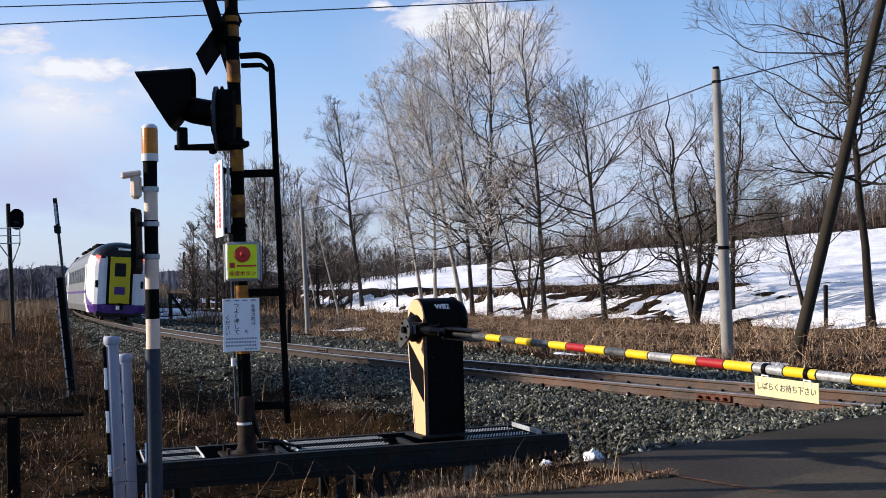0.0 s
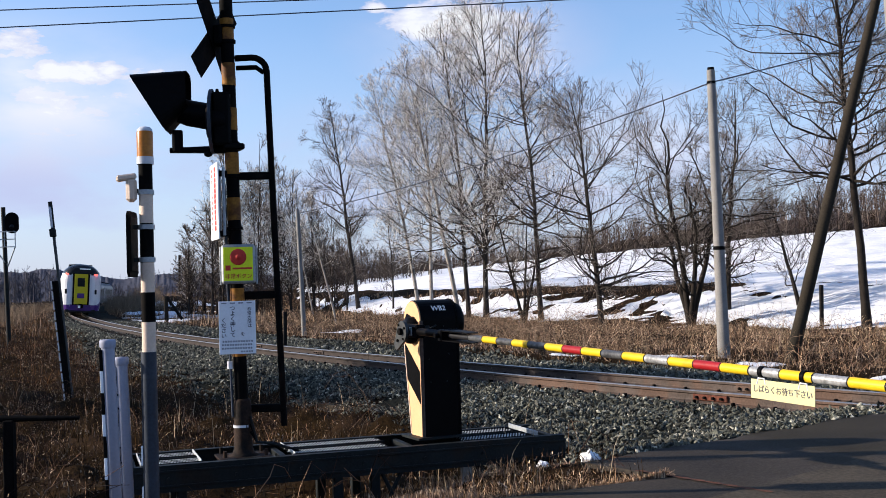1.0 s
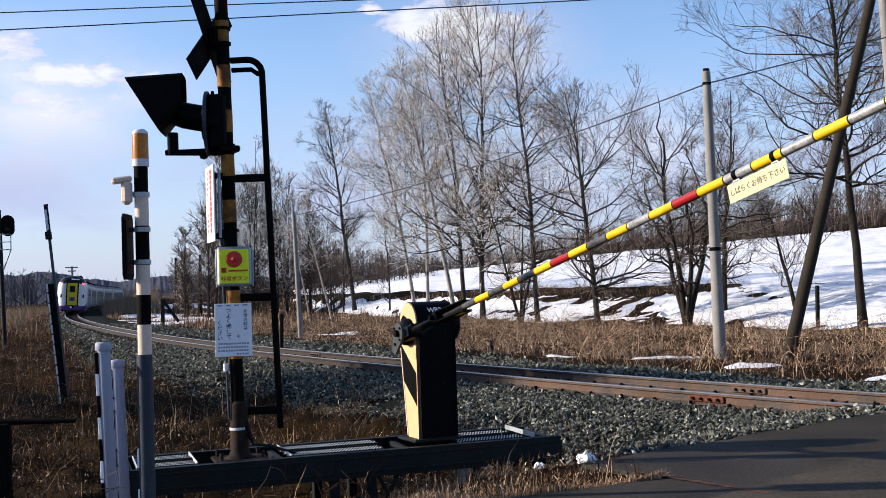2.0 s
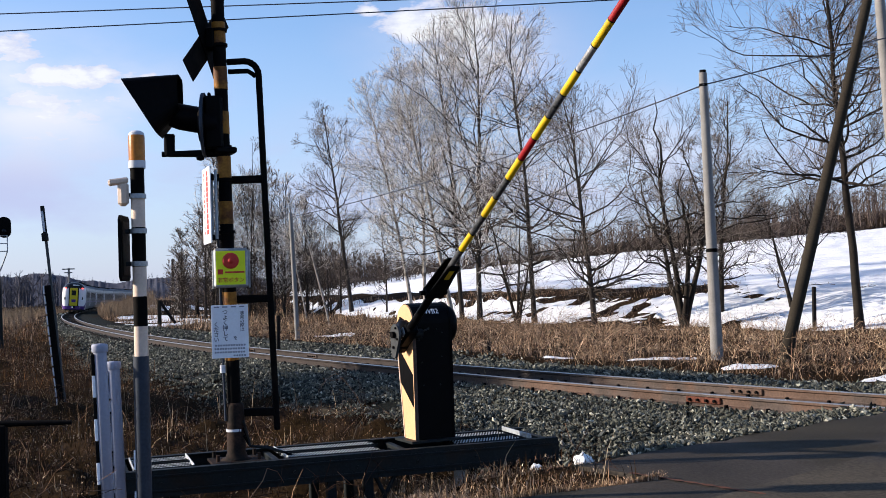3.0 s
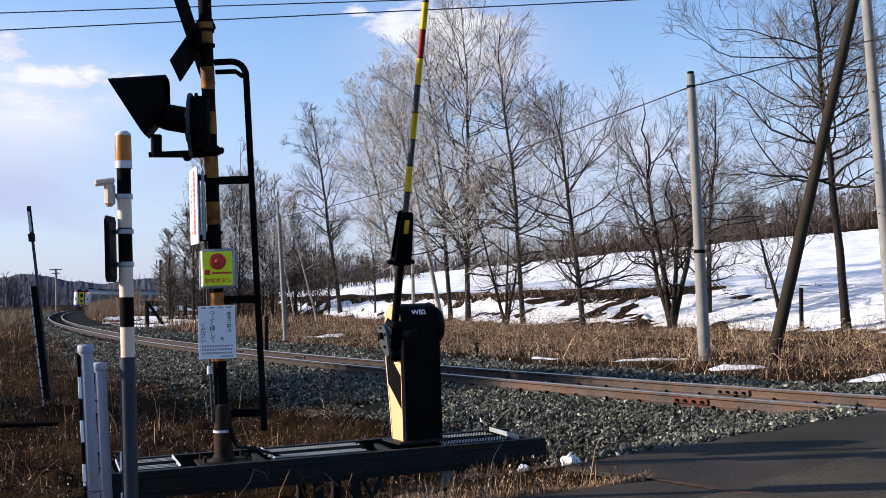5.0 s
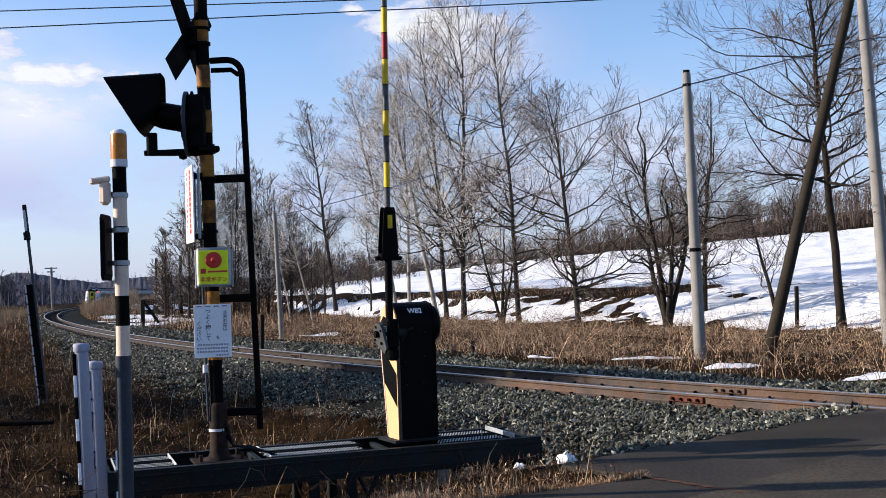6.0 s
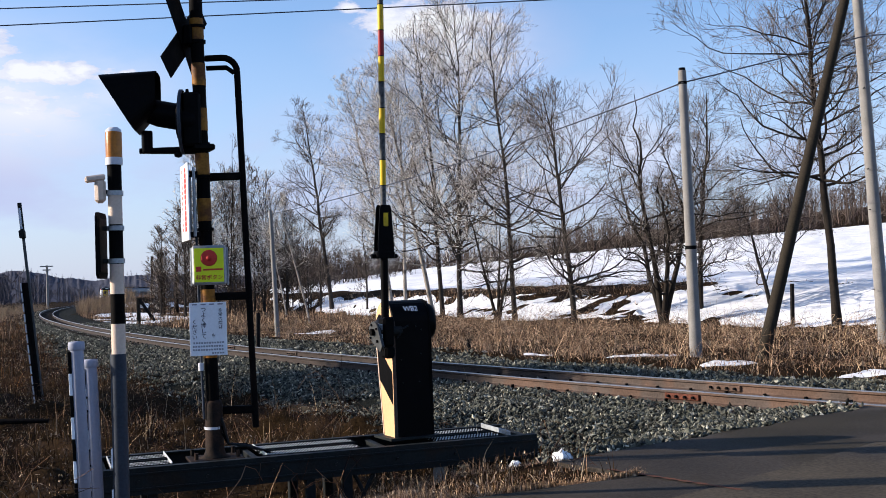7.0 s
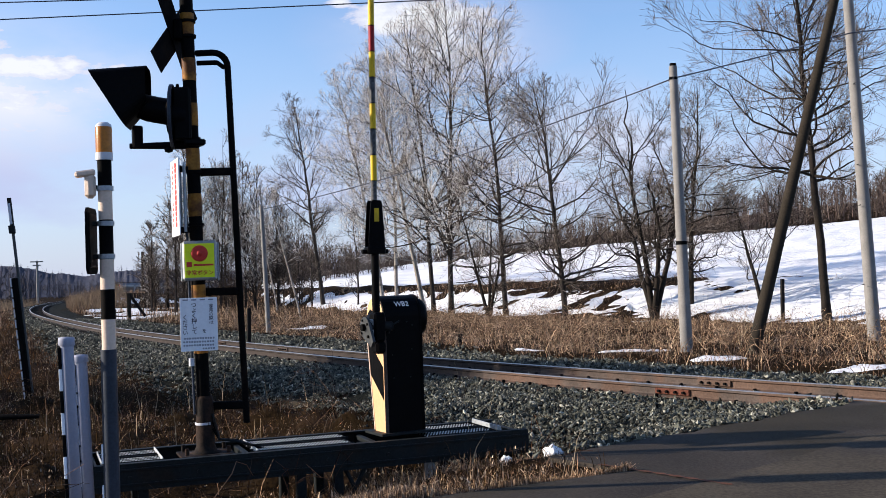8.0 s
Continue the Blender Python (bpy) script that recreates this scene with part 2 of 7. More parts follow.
PERFO = mat("galvanised grating", (0.44, 0.45, 0.45), 0.5, 0.1, spread=0.25, scale=8, bump=0.05)
RUSTY_POST = mat("rust-brown painted post", (0.024, 0.014, 0.010), 0.75, spread=0.4, scale=9, bump=0.25, spec=0.08, second=(0.010, 0.008, 0.007), second_amount=0.5)
# White plastic darkened to bluish grey, so the posts' shaded side is painted in.
GUIDE = mat("white plastic, bluish shade in its colour", (0.27, 0.285, 0.36), 0.5, spread=0.08, scale=5, bump=0.03)
STRAW = mat("pale straw stalks", (0.44, 0.33, 0.21), 0.85, spread=0.3, scale=0.8, bump=0, spec=0.08, island=True)
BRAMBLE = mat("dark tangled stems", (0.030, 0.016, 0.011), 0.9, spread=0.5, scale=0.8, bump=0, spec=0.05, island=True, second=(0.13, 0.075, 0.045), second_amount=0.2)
WHITE = mat("white plastic", (0.50, 0.51, 0.55), 0.5, spread=0.06, scale=5, bump=0.03)
CREAM = mat("cream white paint", (0.58, 0.45, 0.36), 0.5, spread=0.1, scale=7, bump=0.08)
BLUEGREY = mat("blue-grey galvanised tube", (0.024, 0.032, 0.047), 0.5, 0.1, spread=0.25, scale=7, bump=0.1)
AMBER = mat("amber reflector lens", (0.36, 0.125, 0.012), 0.3, spread=0.25, scale=9, bump=0.05)
SIGN_YELLOW = mat("fluorescent yellow sign face", (0.72, 0.80, 0.02), 0.4, spread=0.05, scale=5, bump=0.0)
SIGN_PALE = mat("pale yellow sign face", (0.50, 0.455, 0.25), 0.5, spread=0.06, scale=6, bump=0.02)
SIGN_WHITE = mat("white enamel sign face", (0.72, 0.74, 0.78), 0.5, spread=0.06, scale=6, bump=0.02)
INK = mat("dark ink", (0.03, 0.03, 0.05), 0.6, spread=0.1, bump=0)
INK_GREY = mat("small grey print", (0.22, 0.23, 0.27), 0.6, spread=0.1, bump=0)
INK_RED = mat("red print", (0.5, 0.04, 0.03), 0.6, spread=0.1, bump=0)
INK_WHITE = mat("white print", (0.75, 0.75, 0.78), 0.6, spread=0.05, bump=0)
BARK = mat("grey-brown bark", (0.034, 0.029, 0.026), 0.95, spread=0.35, scale=3, fine=30, bump=0.8, bump_scale=25, spec=0.05)
BARK_DARK = mat("dark bark", (0.024, 0.020, 0.017), 0.95, spread=0.35, scale=3, fine=30, bump=0.8, bump_scale=25, spec=0.05)
BARK_PALE = mat("pale birch bark", (0.28, 0.25, 0.22), 0.85, spread=0.2, scale=4, fine=25, bump=0.4, spec=0.1, second=(0.08, 0.068, 0.06), second_amount=0.35)
TWIG = mat("bare twigs", (0.105, 0.084, 0.072), 0.9, spread=0.3, scale=0.5, bump=0, spec=0.05, island=True, second=(0.20, 0.17, 0.15), second_amount=0.35)
# Raised towards white, so sunlit glare on the fine twigs is painted in.
TWIG_PALE = mat("pale twigs, sunlit brightness in their colour", (0.58, 0.54, 0.50), 0.9, spread=0.25, scale=0.5, bump=0, spec=0.08, island=True, second=(0.17, 0.14, 0.125), second_amount=0.35)
GRASS_TAN = mat("dry tan grass", (0.150, 0.092, 0.057), 0.85, spread=0.5, scale=0.7, bump=0, spec=0.08, island=True, second=(0.38, 0.265, 0.175), second_amount=0.36)
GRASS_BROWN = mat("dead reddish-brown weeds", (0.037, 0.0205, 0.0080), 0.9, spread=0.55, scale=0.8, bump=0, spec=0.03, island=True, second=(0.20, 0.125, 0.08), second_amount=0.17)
REED = mat("pale dry reeds", (0.21, 0.15, 0.10), 0.85, spread=0.18, scale=0.4, bump=0, spec=0.08, island=True)
WOOD_POLE = mat("weathered concrete pole", (0.21, 0.20, 0.19), 0.85, spread=0.2, scale=3, fine=40, bump=0.2, spec=0.1)
WOOD_DARK = mat("weathered dark timber pole", (0.029, 0.024, 0.018), 0.9, spread=0.3, scale=2.5, fine=30, bump=0.4, spec=0.08)
WOOD_BLACK = mat("tarred timber", (0.014, 0.012, 0.011), 0.85, spread=0.3, scale=4, bump=0.3, spec=0.06)
WIRE = mat("dull cable", (0.06, 0.065, 0.085), 0.6, bump=0)
TRAIN_WHITE = mat("white train paint", (0.60, 0.60, 0.62), 0.35, spread=0.05, scale=0.8, bump=0)
TRAIN_GREY = mat("brushed steel train side", (0.115, 0.115, 0.12), 0.42, 0.2, spread=0.1, scale=0.7, bump=0)
TRAIN_PURPLE = mat("purple train paint", (0.06, 0.02, 0.15), 0.3, spread=0.08, scale=1, bump=0)
TRAIN_YELLOW = mat("yellow train door", (0.50, 0.40, 0.012), 0.35, spread=0.06, scale=1, bump=0)
TRAIN_GLASS = mat("dark train glass", (0.006, 0.008, 0.012), 0.3, spread=0.1, bump=0, spec=0.15)
TRAIN_ROOF = mat("grey train roof", (0.13, 0.13, 0.14), 0.7, spread=0.2, scale=1, bump=0.1)
TRAIN_UNDER = mat("sooty underframe", (0.02, 0.019, 0.018), 0.85, spread=0.3, scale=2, bump=0.2)
TAIL_RED = glow("lit red tail lamp", (0.6, 0.02, 0.02), (1, 0.05, 0.04), 3.0)
LAMP_RED = glow("lit red crossing lamp", (0.4, 0.02, 0.015), (1, 0.06, 0.03), 0.2)
LAMP_WHITE = mat("clear lamp", (0.9, 0.9, 0.9), 0.2, bump=0)
# Bluish grey carries the haze of distance in the trees' base colour.
FOREST = mat("distant bare forest, haze in its colour", (0.064, 0.064, 0.082), 0.95, spread=0.22, scale=0.08, bump=0, spec=0.02, island=True, second=(0.095, 0.088, 0.096), second_amount=0.35)
SCRUB = mat("dark bare scrub", (0.055, 0.043, 0.037), 0.95, spread=0.3, scale=0.08, bump=0, spec=0.02, island=True, second=(0.10, 0.08, 0.068), second_amount=0.3)
LITTER = mat("pale dead leaves", (0.36, 0.27, 0.19), 0.85, spread=0.35, scale=0.8, bump=0, spec=0.1, island=True, second=(0.10, 0.055, 0.035), second_amount=0.45)
# The rise is tinted bluish too, as haze painted into its surface.
FAR_RISE = mat("distant wooded rise, haze in its colour", (0.066, 0.069, 0.090), 0.95, spread=0.3, scale=0.12, fine=0.5, bump=0, spec=0.02)
BRUSH = mat("dark leafless brush", (0.030, 0.023, 0.019), 0.95, spread=0.35, scale=0.3, bump=0, spec=0.02, island=True, second=(0.06, 0.043, 0.032), second_amount=0.3)
WEED_ORANGE = mat("rusty orange weeds", (0.13, 0.060, 0.022), 0.9, spread=0.5, scale=0.8, bump=0, spec=0.05, island=True, second=(0.045, 0.022, 0.012), second_amount=0.5)
RIDGE_WOOD = mat("ridge of bare trees", (0.068, 0.050, 0.043), 0.95, spread=0.35, scale=0.08, bump=0, spec=0.02, island=True, second=(0.12, 0.094, 0.080), second_amount=0.3)


# ---- building helpers ----
class Geo:
    """Vertices and faces of one mesh."""

    def __init__(self):
        self.v, self.f, self.s = [], [], []

    def add(self, verts, faces, smooth=False):
        o = len(self.v)
        self.v += [tuple(p) for p in verts]
        self.f += [tuple(i + o for i in q) for q in faces]
        self.s += [smooth] * len(faces)
        return self

    def box(self, m, sx, sy, sz, bevel=0.0):
        """A box of that size centred on the pose m (or a place), its edges bevelled."""
        if not isinstance(m, Matrix):
            m = Matrix.Translation(m)
        bm = bmesh.new()
        bmesh.ops.create_cube(bm, size=1, matrix=Matrix.Diagonal((sx, sy, sz, 1)))
        if bevel:
            bmesh.ops.bevel(bm, geom=bm.edges[:], offset=min(bevel, 0.45 * min(sx, sy, sz)), segments=1, affect="EDGES")
        bm.verts.index_update()
        self.add([m @ v.co for v in bm.verts], [[v.index for v in q.verts] for q in bm.faces])
        bm.free()
        return self

    def tube(self, pts, radii, sides=10, caps=True):
        """A tube along points, smooth round it."""
        pts = [Vector(p) for p in pts]
        if not isinstance(radii, (list, tuple)):
            radii = [radii] * len(pts)
        verts, faces = [], []
        up = None
        for i, p in enumerate(pts):
            t = (pts[min(i + 1, len(pts) - 1)] - pts[max(i - 1, 0)]).normalized()
            if up is None:
                up = Vector((0, 0, 1)) if abs(t.z) < 0.9 else Vector((1, 0, 0))
            a = t.cross(up).normalized()
            b = a.cross(t).normalized()
            up = b
            for k in range(sides):
                w = 2 * math.pi * k / sides
                verts.append(p + (a * math.cos(w) + b * math.sin(w)) * radii[i])
        for i in range(len(pts) - 1):
            for k in range(sides):
                faces.append((i * sides + k, i * sides + (k + 1) % sides, (i + 1) * sides + (k + 1) % sides, (i + 1) * sides + k))
        self.add(verts, faces, True)
        if caps:
            n = len(pts) - 1
            self.add(verts[:sides], [tuple(range(sides))[::-1]])
            self.add(verts[n * sides:], [tuple(range(sides))])
        return self

    def prism(self, poly, m, thick, bevel=0.0):
        """A flat polygon in the xy plane of the pose m, given thickness along its z, from 0 to thick."""
        n = len(poly)
        verts = [m @ Vector((x, y, 0)) for x, y in poly] + [m @ Vector((x, y, thick)) for x, y in poly]
        faces = [tuple(range(n))[::-1], tuple(range(n, 2 * n))]
        faces += [(i, (i + 1) % n, n + (i + 1) % n, n + i) for i in range(n)]
        return self.add(verts, faces)

    def lathe(self, m, profile, sides=24):
        """Round body from (radius, height) pairs about the z of the pose m."""
        verts = [m @ Vector((r * math.cos(2 * math.pi * k / sides), r * math.sin(2 * math.pi * k / sides), z)) for r, z in profile for k in range(sides)]
        faces = [(i * sides + k, i * sides + (k + 1) % sides, (i + 1) * sides + (k + 1) % sides, (i + 1) * sides + k) for i in range(len(profile) - 1) for k in range(sides)]
        return self.add(verts, faces, True)

    def mesh(self, name, material, offset=(0, 0, 0)):
        me = bpy.data.meshes.new(name)
        ox, oy, oz = offset
        me.from_pydata([(x - ox, y - oy, z - oz) for x, y, z in self.v], [], self.f)
        me.polygons.foreach_set("use_smooth", self.s)
        for m in material if isinstance(material, (list, tuple)) else [material]:
            me.materials.append(m)
        me.update()
        return me


def thing(name, place, label, category, group=""):
    """An Empty at a thing's base, which parents its parts."""
    ob = new(name)
    ob.location = place
    ob.empty_display_size = 0.1
    return tagged(ob, label, category, group)


def origin(ob):
    p = Vector((0, 0, 0))
    while ob:
        p += ob.location
        ob = ob.parent
    return p


def part(name, geo, material, parent, label=""):
    """One mesh under a thing or a part; geo is in world places."""
    ob = new(name, geo.mesh(name, material, origin(parent)))
    ob.parent = parent
    return tagged(ob, label)


def single(name, geo, material, place, label, category, group="", kind=""):
    """A thing that is one mesh, with its origin at place."""
    ob = new(name, geo.mesh(name, material, place))
    ob.location = place
    return tagged(ob, label, category, group, kind)


def array_mesh(name, verts, faces, material, smooth=False):
    """A mesh from arrays; faces is an (n, 3) or (n, 4) array."""
    me = bpy.data.meshes.new(name)
    k = faces.shape[1]
    me.vertices.add(len(verts)); me.vertices.foreach_set("co", verts.astype(np.float32).ravel())
    me.loops.add(faces.size); me.loops.foreach_set("vertex_index", faces.astype(np.int32).ravel())
    me.polygons.add(len(faces)); me.polygons.foreach_set("loop_start", np.arange(0, faces.size, k, dtype=np.int32))
    me.polygons.foreach_set("use_smooth", np.full(len(faces), smooth))
    for m in material if isinstance(material, (list, tuple)) else [material]:
        me.materials.append(m)
    me.update(calc_edges=True)
    return me


def text_geo(words, size, m, vertical=False):
    """Flat letters, raised by the pose m's z, centred on it."""
    cu = bpy.data.curves.new("words", "FONT")
    cu.body, cu.size = ("\n".join(words) if vertical else words), size
    cu.align_x, cu.align_y, cu.extrude = "CENTER", "CENTER", 0.0005
    cu.space_line = 0.95
    cu.resolution_u = 2
    cu.offset = 0.012 * size
    ob = bpy.data.objects.new("words", cu)
    scene.collection.objects.link(ob)
    bpy.context.view_layer.update()
    me = bpy.data.meshes.new_from_object(ob.evaluated_get(bpy.context.evaluated_depsgraph_get()))
    g = Geo().add([m @ v.co for v in me.vertices], [tuple(p.vertices) for p in me.polygons])
    bpy.data.objects.remove(ob); bpy.data.meshes.remove(me); bpy.data.curves.remove(cu)
    return g


def upright(place, facing):
    """A pose whose z points along the level direction facing (its face), y up and x to the reader's right."""
    z = Vector((facing[0], facing[1], 0)).normalized()
    y = Vector((0, 0, 1))
    x = y.cross(z)
    return Matrix.Translation(place) @ Matrix((x, y, z)).transposed().to_4x4()


# ---- the line of the track: curvature by distance along it, heading away from the crossing ----
KNOTS = (0, 20, 45, 75, 110, 145, 185, 230, 290, 460)
BENDS = (0.0075, 0.00496, 0.00137, 0.00121, 0.00089, 0.00087, 0.00134, 0.00149, 0.00149, 0.00149)
S = np.arange(-60.0, 460.1, 1.0)
_k = np.where(S < -4, 0.0, np.interp(S, KNOTS, BENDS))
_a = -np.concatenate([[0], np.cumsum((_k[1:] + _k[:-1]) / 2)])
HEAD = 2.17258 + _a - _a[60]
TX = np.concatenate([[0], np.cumsum((np.cos(HEAD[1:]) + np.cos(HEAD[:-1])) / 2)])
TY = np.concatenate([[0], np.cumsum((np.sin(HEAD[1:]) + np.sin(HEAD[:-1])) / 2)])
TX, TY = TX - TX[60] + 3.01284, TY - TY[60] + 14.78169


def cant(s):
    return np.interp(s, (0, 40, 80), (0.0, 0.116, 0.116))


def on_track(s, n=0.0):
    """Place beside the line: n metres to its left (the camera's side)."""
    x, y, h = np.interp(s, S, TX), np.interp(s, S, TY), np.interp(s, S, HEAD)
    return x - np.sin(h) * n, y + np.cos(h) * n


def along(x, y):
    """Distance along the line and metres to its left, for arrays of places."""
    x, y = np.asarray(x, float), np.asarray(y, float)
    s, n = np.empty(x.size), np.empty(x.size)
    fx, fy = x.ravel(), y.ravel()
    for i in range(0, fx.size, 20000):
        q = slice(i, i + 20000)
        d = (fx[q, None] - TX[::2]) ** 2 + (fy[q, None] - TY[::2]) ** 2
        k = d.argmin(1) * 2
        dx, dy = fx[q] - TX[k], fy[q] - TY[k]
        h = HEAD[k]
        s[q] = S[k] + dx * np.cos(h) + dy * np.sin(h)
        n[q] = -dx * np.sin(h) + dy * np.cos(h)
    return s.reshape(x.shape), n.reshape(x.shape)


def ripple(x, y, size, seed=0.0):
    """Smooth unevenness of about +-1, for arrays."""
    a = np.sin(x / size * 2.1 + seed) * np.cos(y / size * 1.7 + seed * 1.3)
    b = np.sin(x / size * 4.3 + y / size * 3.1 + seed * 2.2) * 0.6
    c = np.cos(x / size * 8.7 - y / size * 9.9 + seed * 3.1) * 0.35
    return (a + b + c) / 1.6


_grid = np.random.default_rng(77).uniform(-1, 1, (128, 128))


def blotch(x, y, size, seed=0):
    """Irregular unevenness of about +-1 without repeats, for arrays."""
    u, v = np.asarray(x) / size + seed * 13.7 + 500, np.asarray(y) / size + seed * 7.3 + 500
    i, j = np.floor(u).astype(int), np.floor(v).astype(int)
    a, b = u - i, v - j
    a, b = a * a * (3 - 2 * a), b * b * (3 - 2 * b)
    g = lambda p, q: _grid[p % 128, q % 128]
    return g(i, j) * (1 - a) * (1 - b) + g(i + 1, j) * a * (1 - b) + g(i, j + 1) * (1 - a) * b + g(i + 1, j + 1) * a * b


def smooth(e0, e1, x):
    t = np.clip((x - e0) / (e1 - e0), 0, 1)
    return t * t * (3 - 2 * t)


# road: left edge beside the track, the corner seam, and the edge towards the camera
EDGE = ((0.90, 8.62), (0.788, 0.615))
SEAM = ((0.90, 8.62), (0.620, -0.784))
NEAR_EDGE = ((0.18, 7.28), (0.905, 0.426))


def left_of(line, x, y):
    (px, py), (dx, dy) = line
    return -(x - px) * dy + (y - py) * dx


def beside_road(x, y):
    """Metres outside the asphalt; negative on it."""
    return np.minimum(left_of(NEAR_EDGE, x, y), np.maximum(left_of(EDGE, x, y), -left_of(SEAM, x, y)))


def ballast_foot(s):
    return np.interp(s, (-3.5, 0, 3, 8, 11, 22, 35, 60), (4.8, 3.7, 3.0, 3.0, 3.5, 3.5, 2.1, 1.95))


FAR_FOOT = 5.5


def far_foot(s):
    return FAR_FOOT - 2.4 * smooth(38, 75, s)


def terrain(x, y):
    x, y = np.asarray(x, float), np.asarray(y, float)
    s, n = along(x, y)
    foot = ballast_foot(s)
    c = cant(s) * np.clip(n / 1.13 + 0.5, 0, 1.2)
    # camera's side
    t = np.clip((n - 1.7) / (foot - 1.7), 0, 1)
    low = -0.46 + 0.13 * ripple(x, y, 2.3, 1.0) + 0.15 * blotch(x, y, 0.75, 3) + 0.08 * blotch(x, y, 0.3, 5) + 0.3 * smooth(9, 30, n)
    low = low - 0.42 * np.exp(-((x + 4.75) / 0.8) ** 2 - ((y - 19.0) / 2.2) ** 2) + 0.16 * np.exp(-((x + 6.1) / 0.7) ** 2 - ((y - 19.0) / 2.5) ** 2)
    zl = (-0.21 + c) * (1 - t) + (low + 0.05 * (1 - smooth(foot, foot + 1, n))) * t
    # far side: verge, bank, rising field
    bank = smooth(-17, -27, n) * 1.5
    b = np.clip(x / np.maximum(y, 5.0), -0.6, 0.9)
    lip = np.interp(b, (-0.2, -0.118, -0.026, 0.128, 0.385, 0.8), (190, 150, 105, 75, 52, 35))
    peak = np.interp(b, (-0.2, -0.118, -0.026, 0.128, 0.385, 0.6, 0.9), (0.3, 1.4, 3.5, 5.8, 9.2, 11.8, 14.0))
    hill = peak * np.clip((y - lip) / (215 - lip), 0, 1) * (n < -20) + np.clip(y - 215, 0, 130) * np.interp(b, (-0.08, 0.0, 0.08, 0.2, 0.5), (0.0, 0.012, 0.035, 0.066, 0.098))
    verge = -0.42 + 0.07 * ripple(x, y, 3.1, 4.0) + 0.05 * ripple(x, y, 1.1, 5.0) + bank * (1 + 0.10 * ripple(x, y, 6, 3)) + hill
    verge = verge + 1.75 * np.exp(-((x + 34.0) / 5.0) ** 2 - ((y - 128.0) / 13.0) ** 2)
    t2 = np.clip((-n - 1.7) / (FAR_FOOT - 1.9), 0, 1)
    zr = -0.21 * (1 - t2) + verge * t2
    z = np.where(n > 0, zl, zr)
    w = np.where(n > 0.8, 1 - smooth(0.05, 1.6, beside_road(x, y)), 0)
    return z * (1 - w) + np.clip(z, -0.035, -0.02) * w


# ---- ground ----
def polar_grid():
    ang = np.concatenate([np.linspace(-27, 28, 270), np.linspace(28, 333, 50)[1:-1]])
    rad = np.concatenate([[0.0], np.geomspace(1.4, 30, 150), np.arange(30.4, 62, 0.42), np.geomspace(62, 4500, 95)])
    a, r = np.meshgrid(np.radians(ang), rad)
    return np.sin(a) * r, np.cos(a) * r, len(ang), len(rad)


def grid_faces(na, nr):
    i, j = np.meshgrid(np.arange(na), np.arange(nr - 1))
    k = (i + 1) % na
    return np.stack([j * na + i, (j + 1) * na + i, (j + 1) * na + k, j * na + k], -1).reshape(-1, 4)


def snow_cover(x, y):
    """How much snow lies at a place: above 0.5 it covers the ground."""
    s, n = along(x, y)
    b = x / np.maximum(y, 1.0)
    rag = 0.5 * blotch(x, y, 2.6, 7) + 0.4 * blotch(x, y, 0.9, 8) + 0.35 * blotch(x, y, 0.4, 9)
    lower = smooth(-17.8, -20.0, n + 1.6 * rag) * smooth(-0.22, -0.08, b + 0.08 * rag) * (1 - smooth(-30.0, -33.0, n))
    dirt = smooth(-23.0, -24.5, n + 2.0 * rag) * (1 - smooth(-28.0, -30.0, n + 1.0 * rag)) * (1 - smooth(0.22, 0.30, b + 0.05 * rag))
    dirt = np.maximum(dirt, smooth(0.1, 0.9, rag * 2.2) * (1 - smooth(-22, -26, n)) * (1 - smooth(0.10, 0.24, b)))
    bare = smooth(0.09, 0.13, b + 0.03 * rag) * (1 - smooth(0.17, 0.22, b + 0.03 * rag)) * smooth(-0.1, 0.25, rag)
    dirt = np.maximum(dirt, bare * smooth(-17, -19, n) * (1 - smooth(-26, -28, n)))
    tufts = smooth(0.28, 0.32, b) * smooth(-25.0, -25.6, n) * (1 - smooth(-26.2, -27.0, n)) * smooth(0.0, 0.3, rag)
    dirt = np.maximum(dirt, tufts)
    upper = smooth(-28.0, -30.0, n + 1.0 * rag) * smooth(-0.165, -0.125, b + 0.015 * rag) * (1 - smooth(214, 218, y))
    patch = 0 * x
    for px, py, rx, ry in ((4.8, 25.8, 1.15, 0.62), (6.0, 22.4, 0.70, 0.42), (7.75, 19.4, 0.85, 0.35), (-5.0, 47.0, 0.9, 1.2), (2.6, 27.5, 0.5, 0.4), (-20.8, 76, 2.4, 4.5), (-24.6, 90, 2.8, 6.0), (-29.4, 106, 3.0, 7.0), (-24.5, 110, 2.2, 4.0), (-19.0, 84, 2.0, 3.0)):
        d = np.hypot((x - px) / rx, (y - py - 0.15 * (x - px)) / ry)
        patch = np.maximum(patch, 0.9 * smooth(1.25, 0.75, d + 0.45 * rag))
    far = smooth(0.1, 0.5, ripple(x, y, 6.5, 1.4) + 0.4 * rag) * smooth(-6, -9, n) * (1 - smooth(-40, -50, n)) * smooth(-0.33, -0.29, b) * (1 - smooth(-0.24, -0.20, b)) * smooth(55, 65, y)
    return np.maximum.reduce([np.maximum(lower * (1 - dirt), upper), patch, far]) * (n < -3)


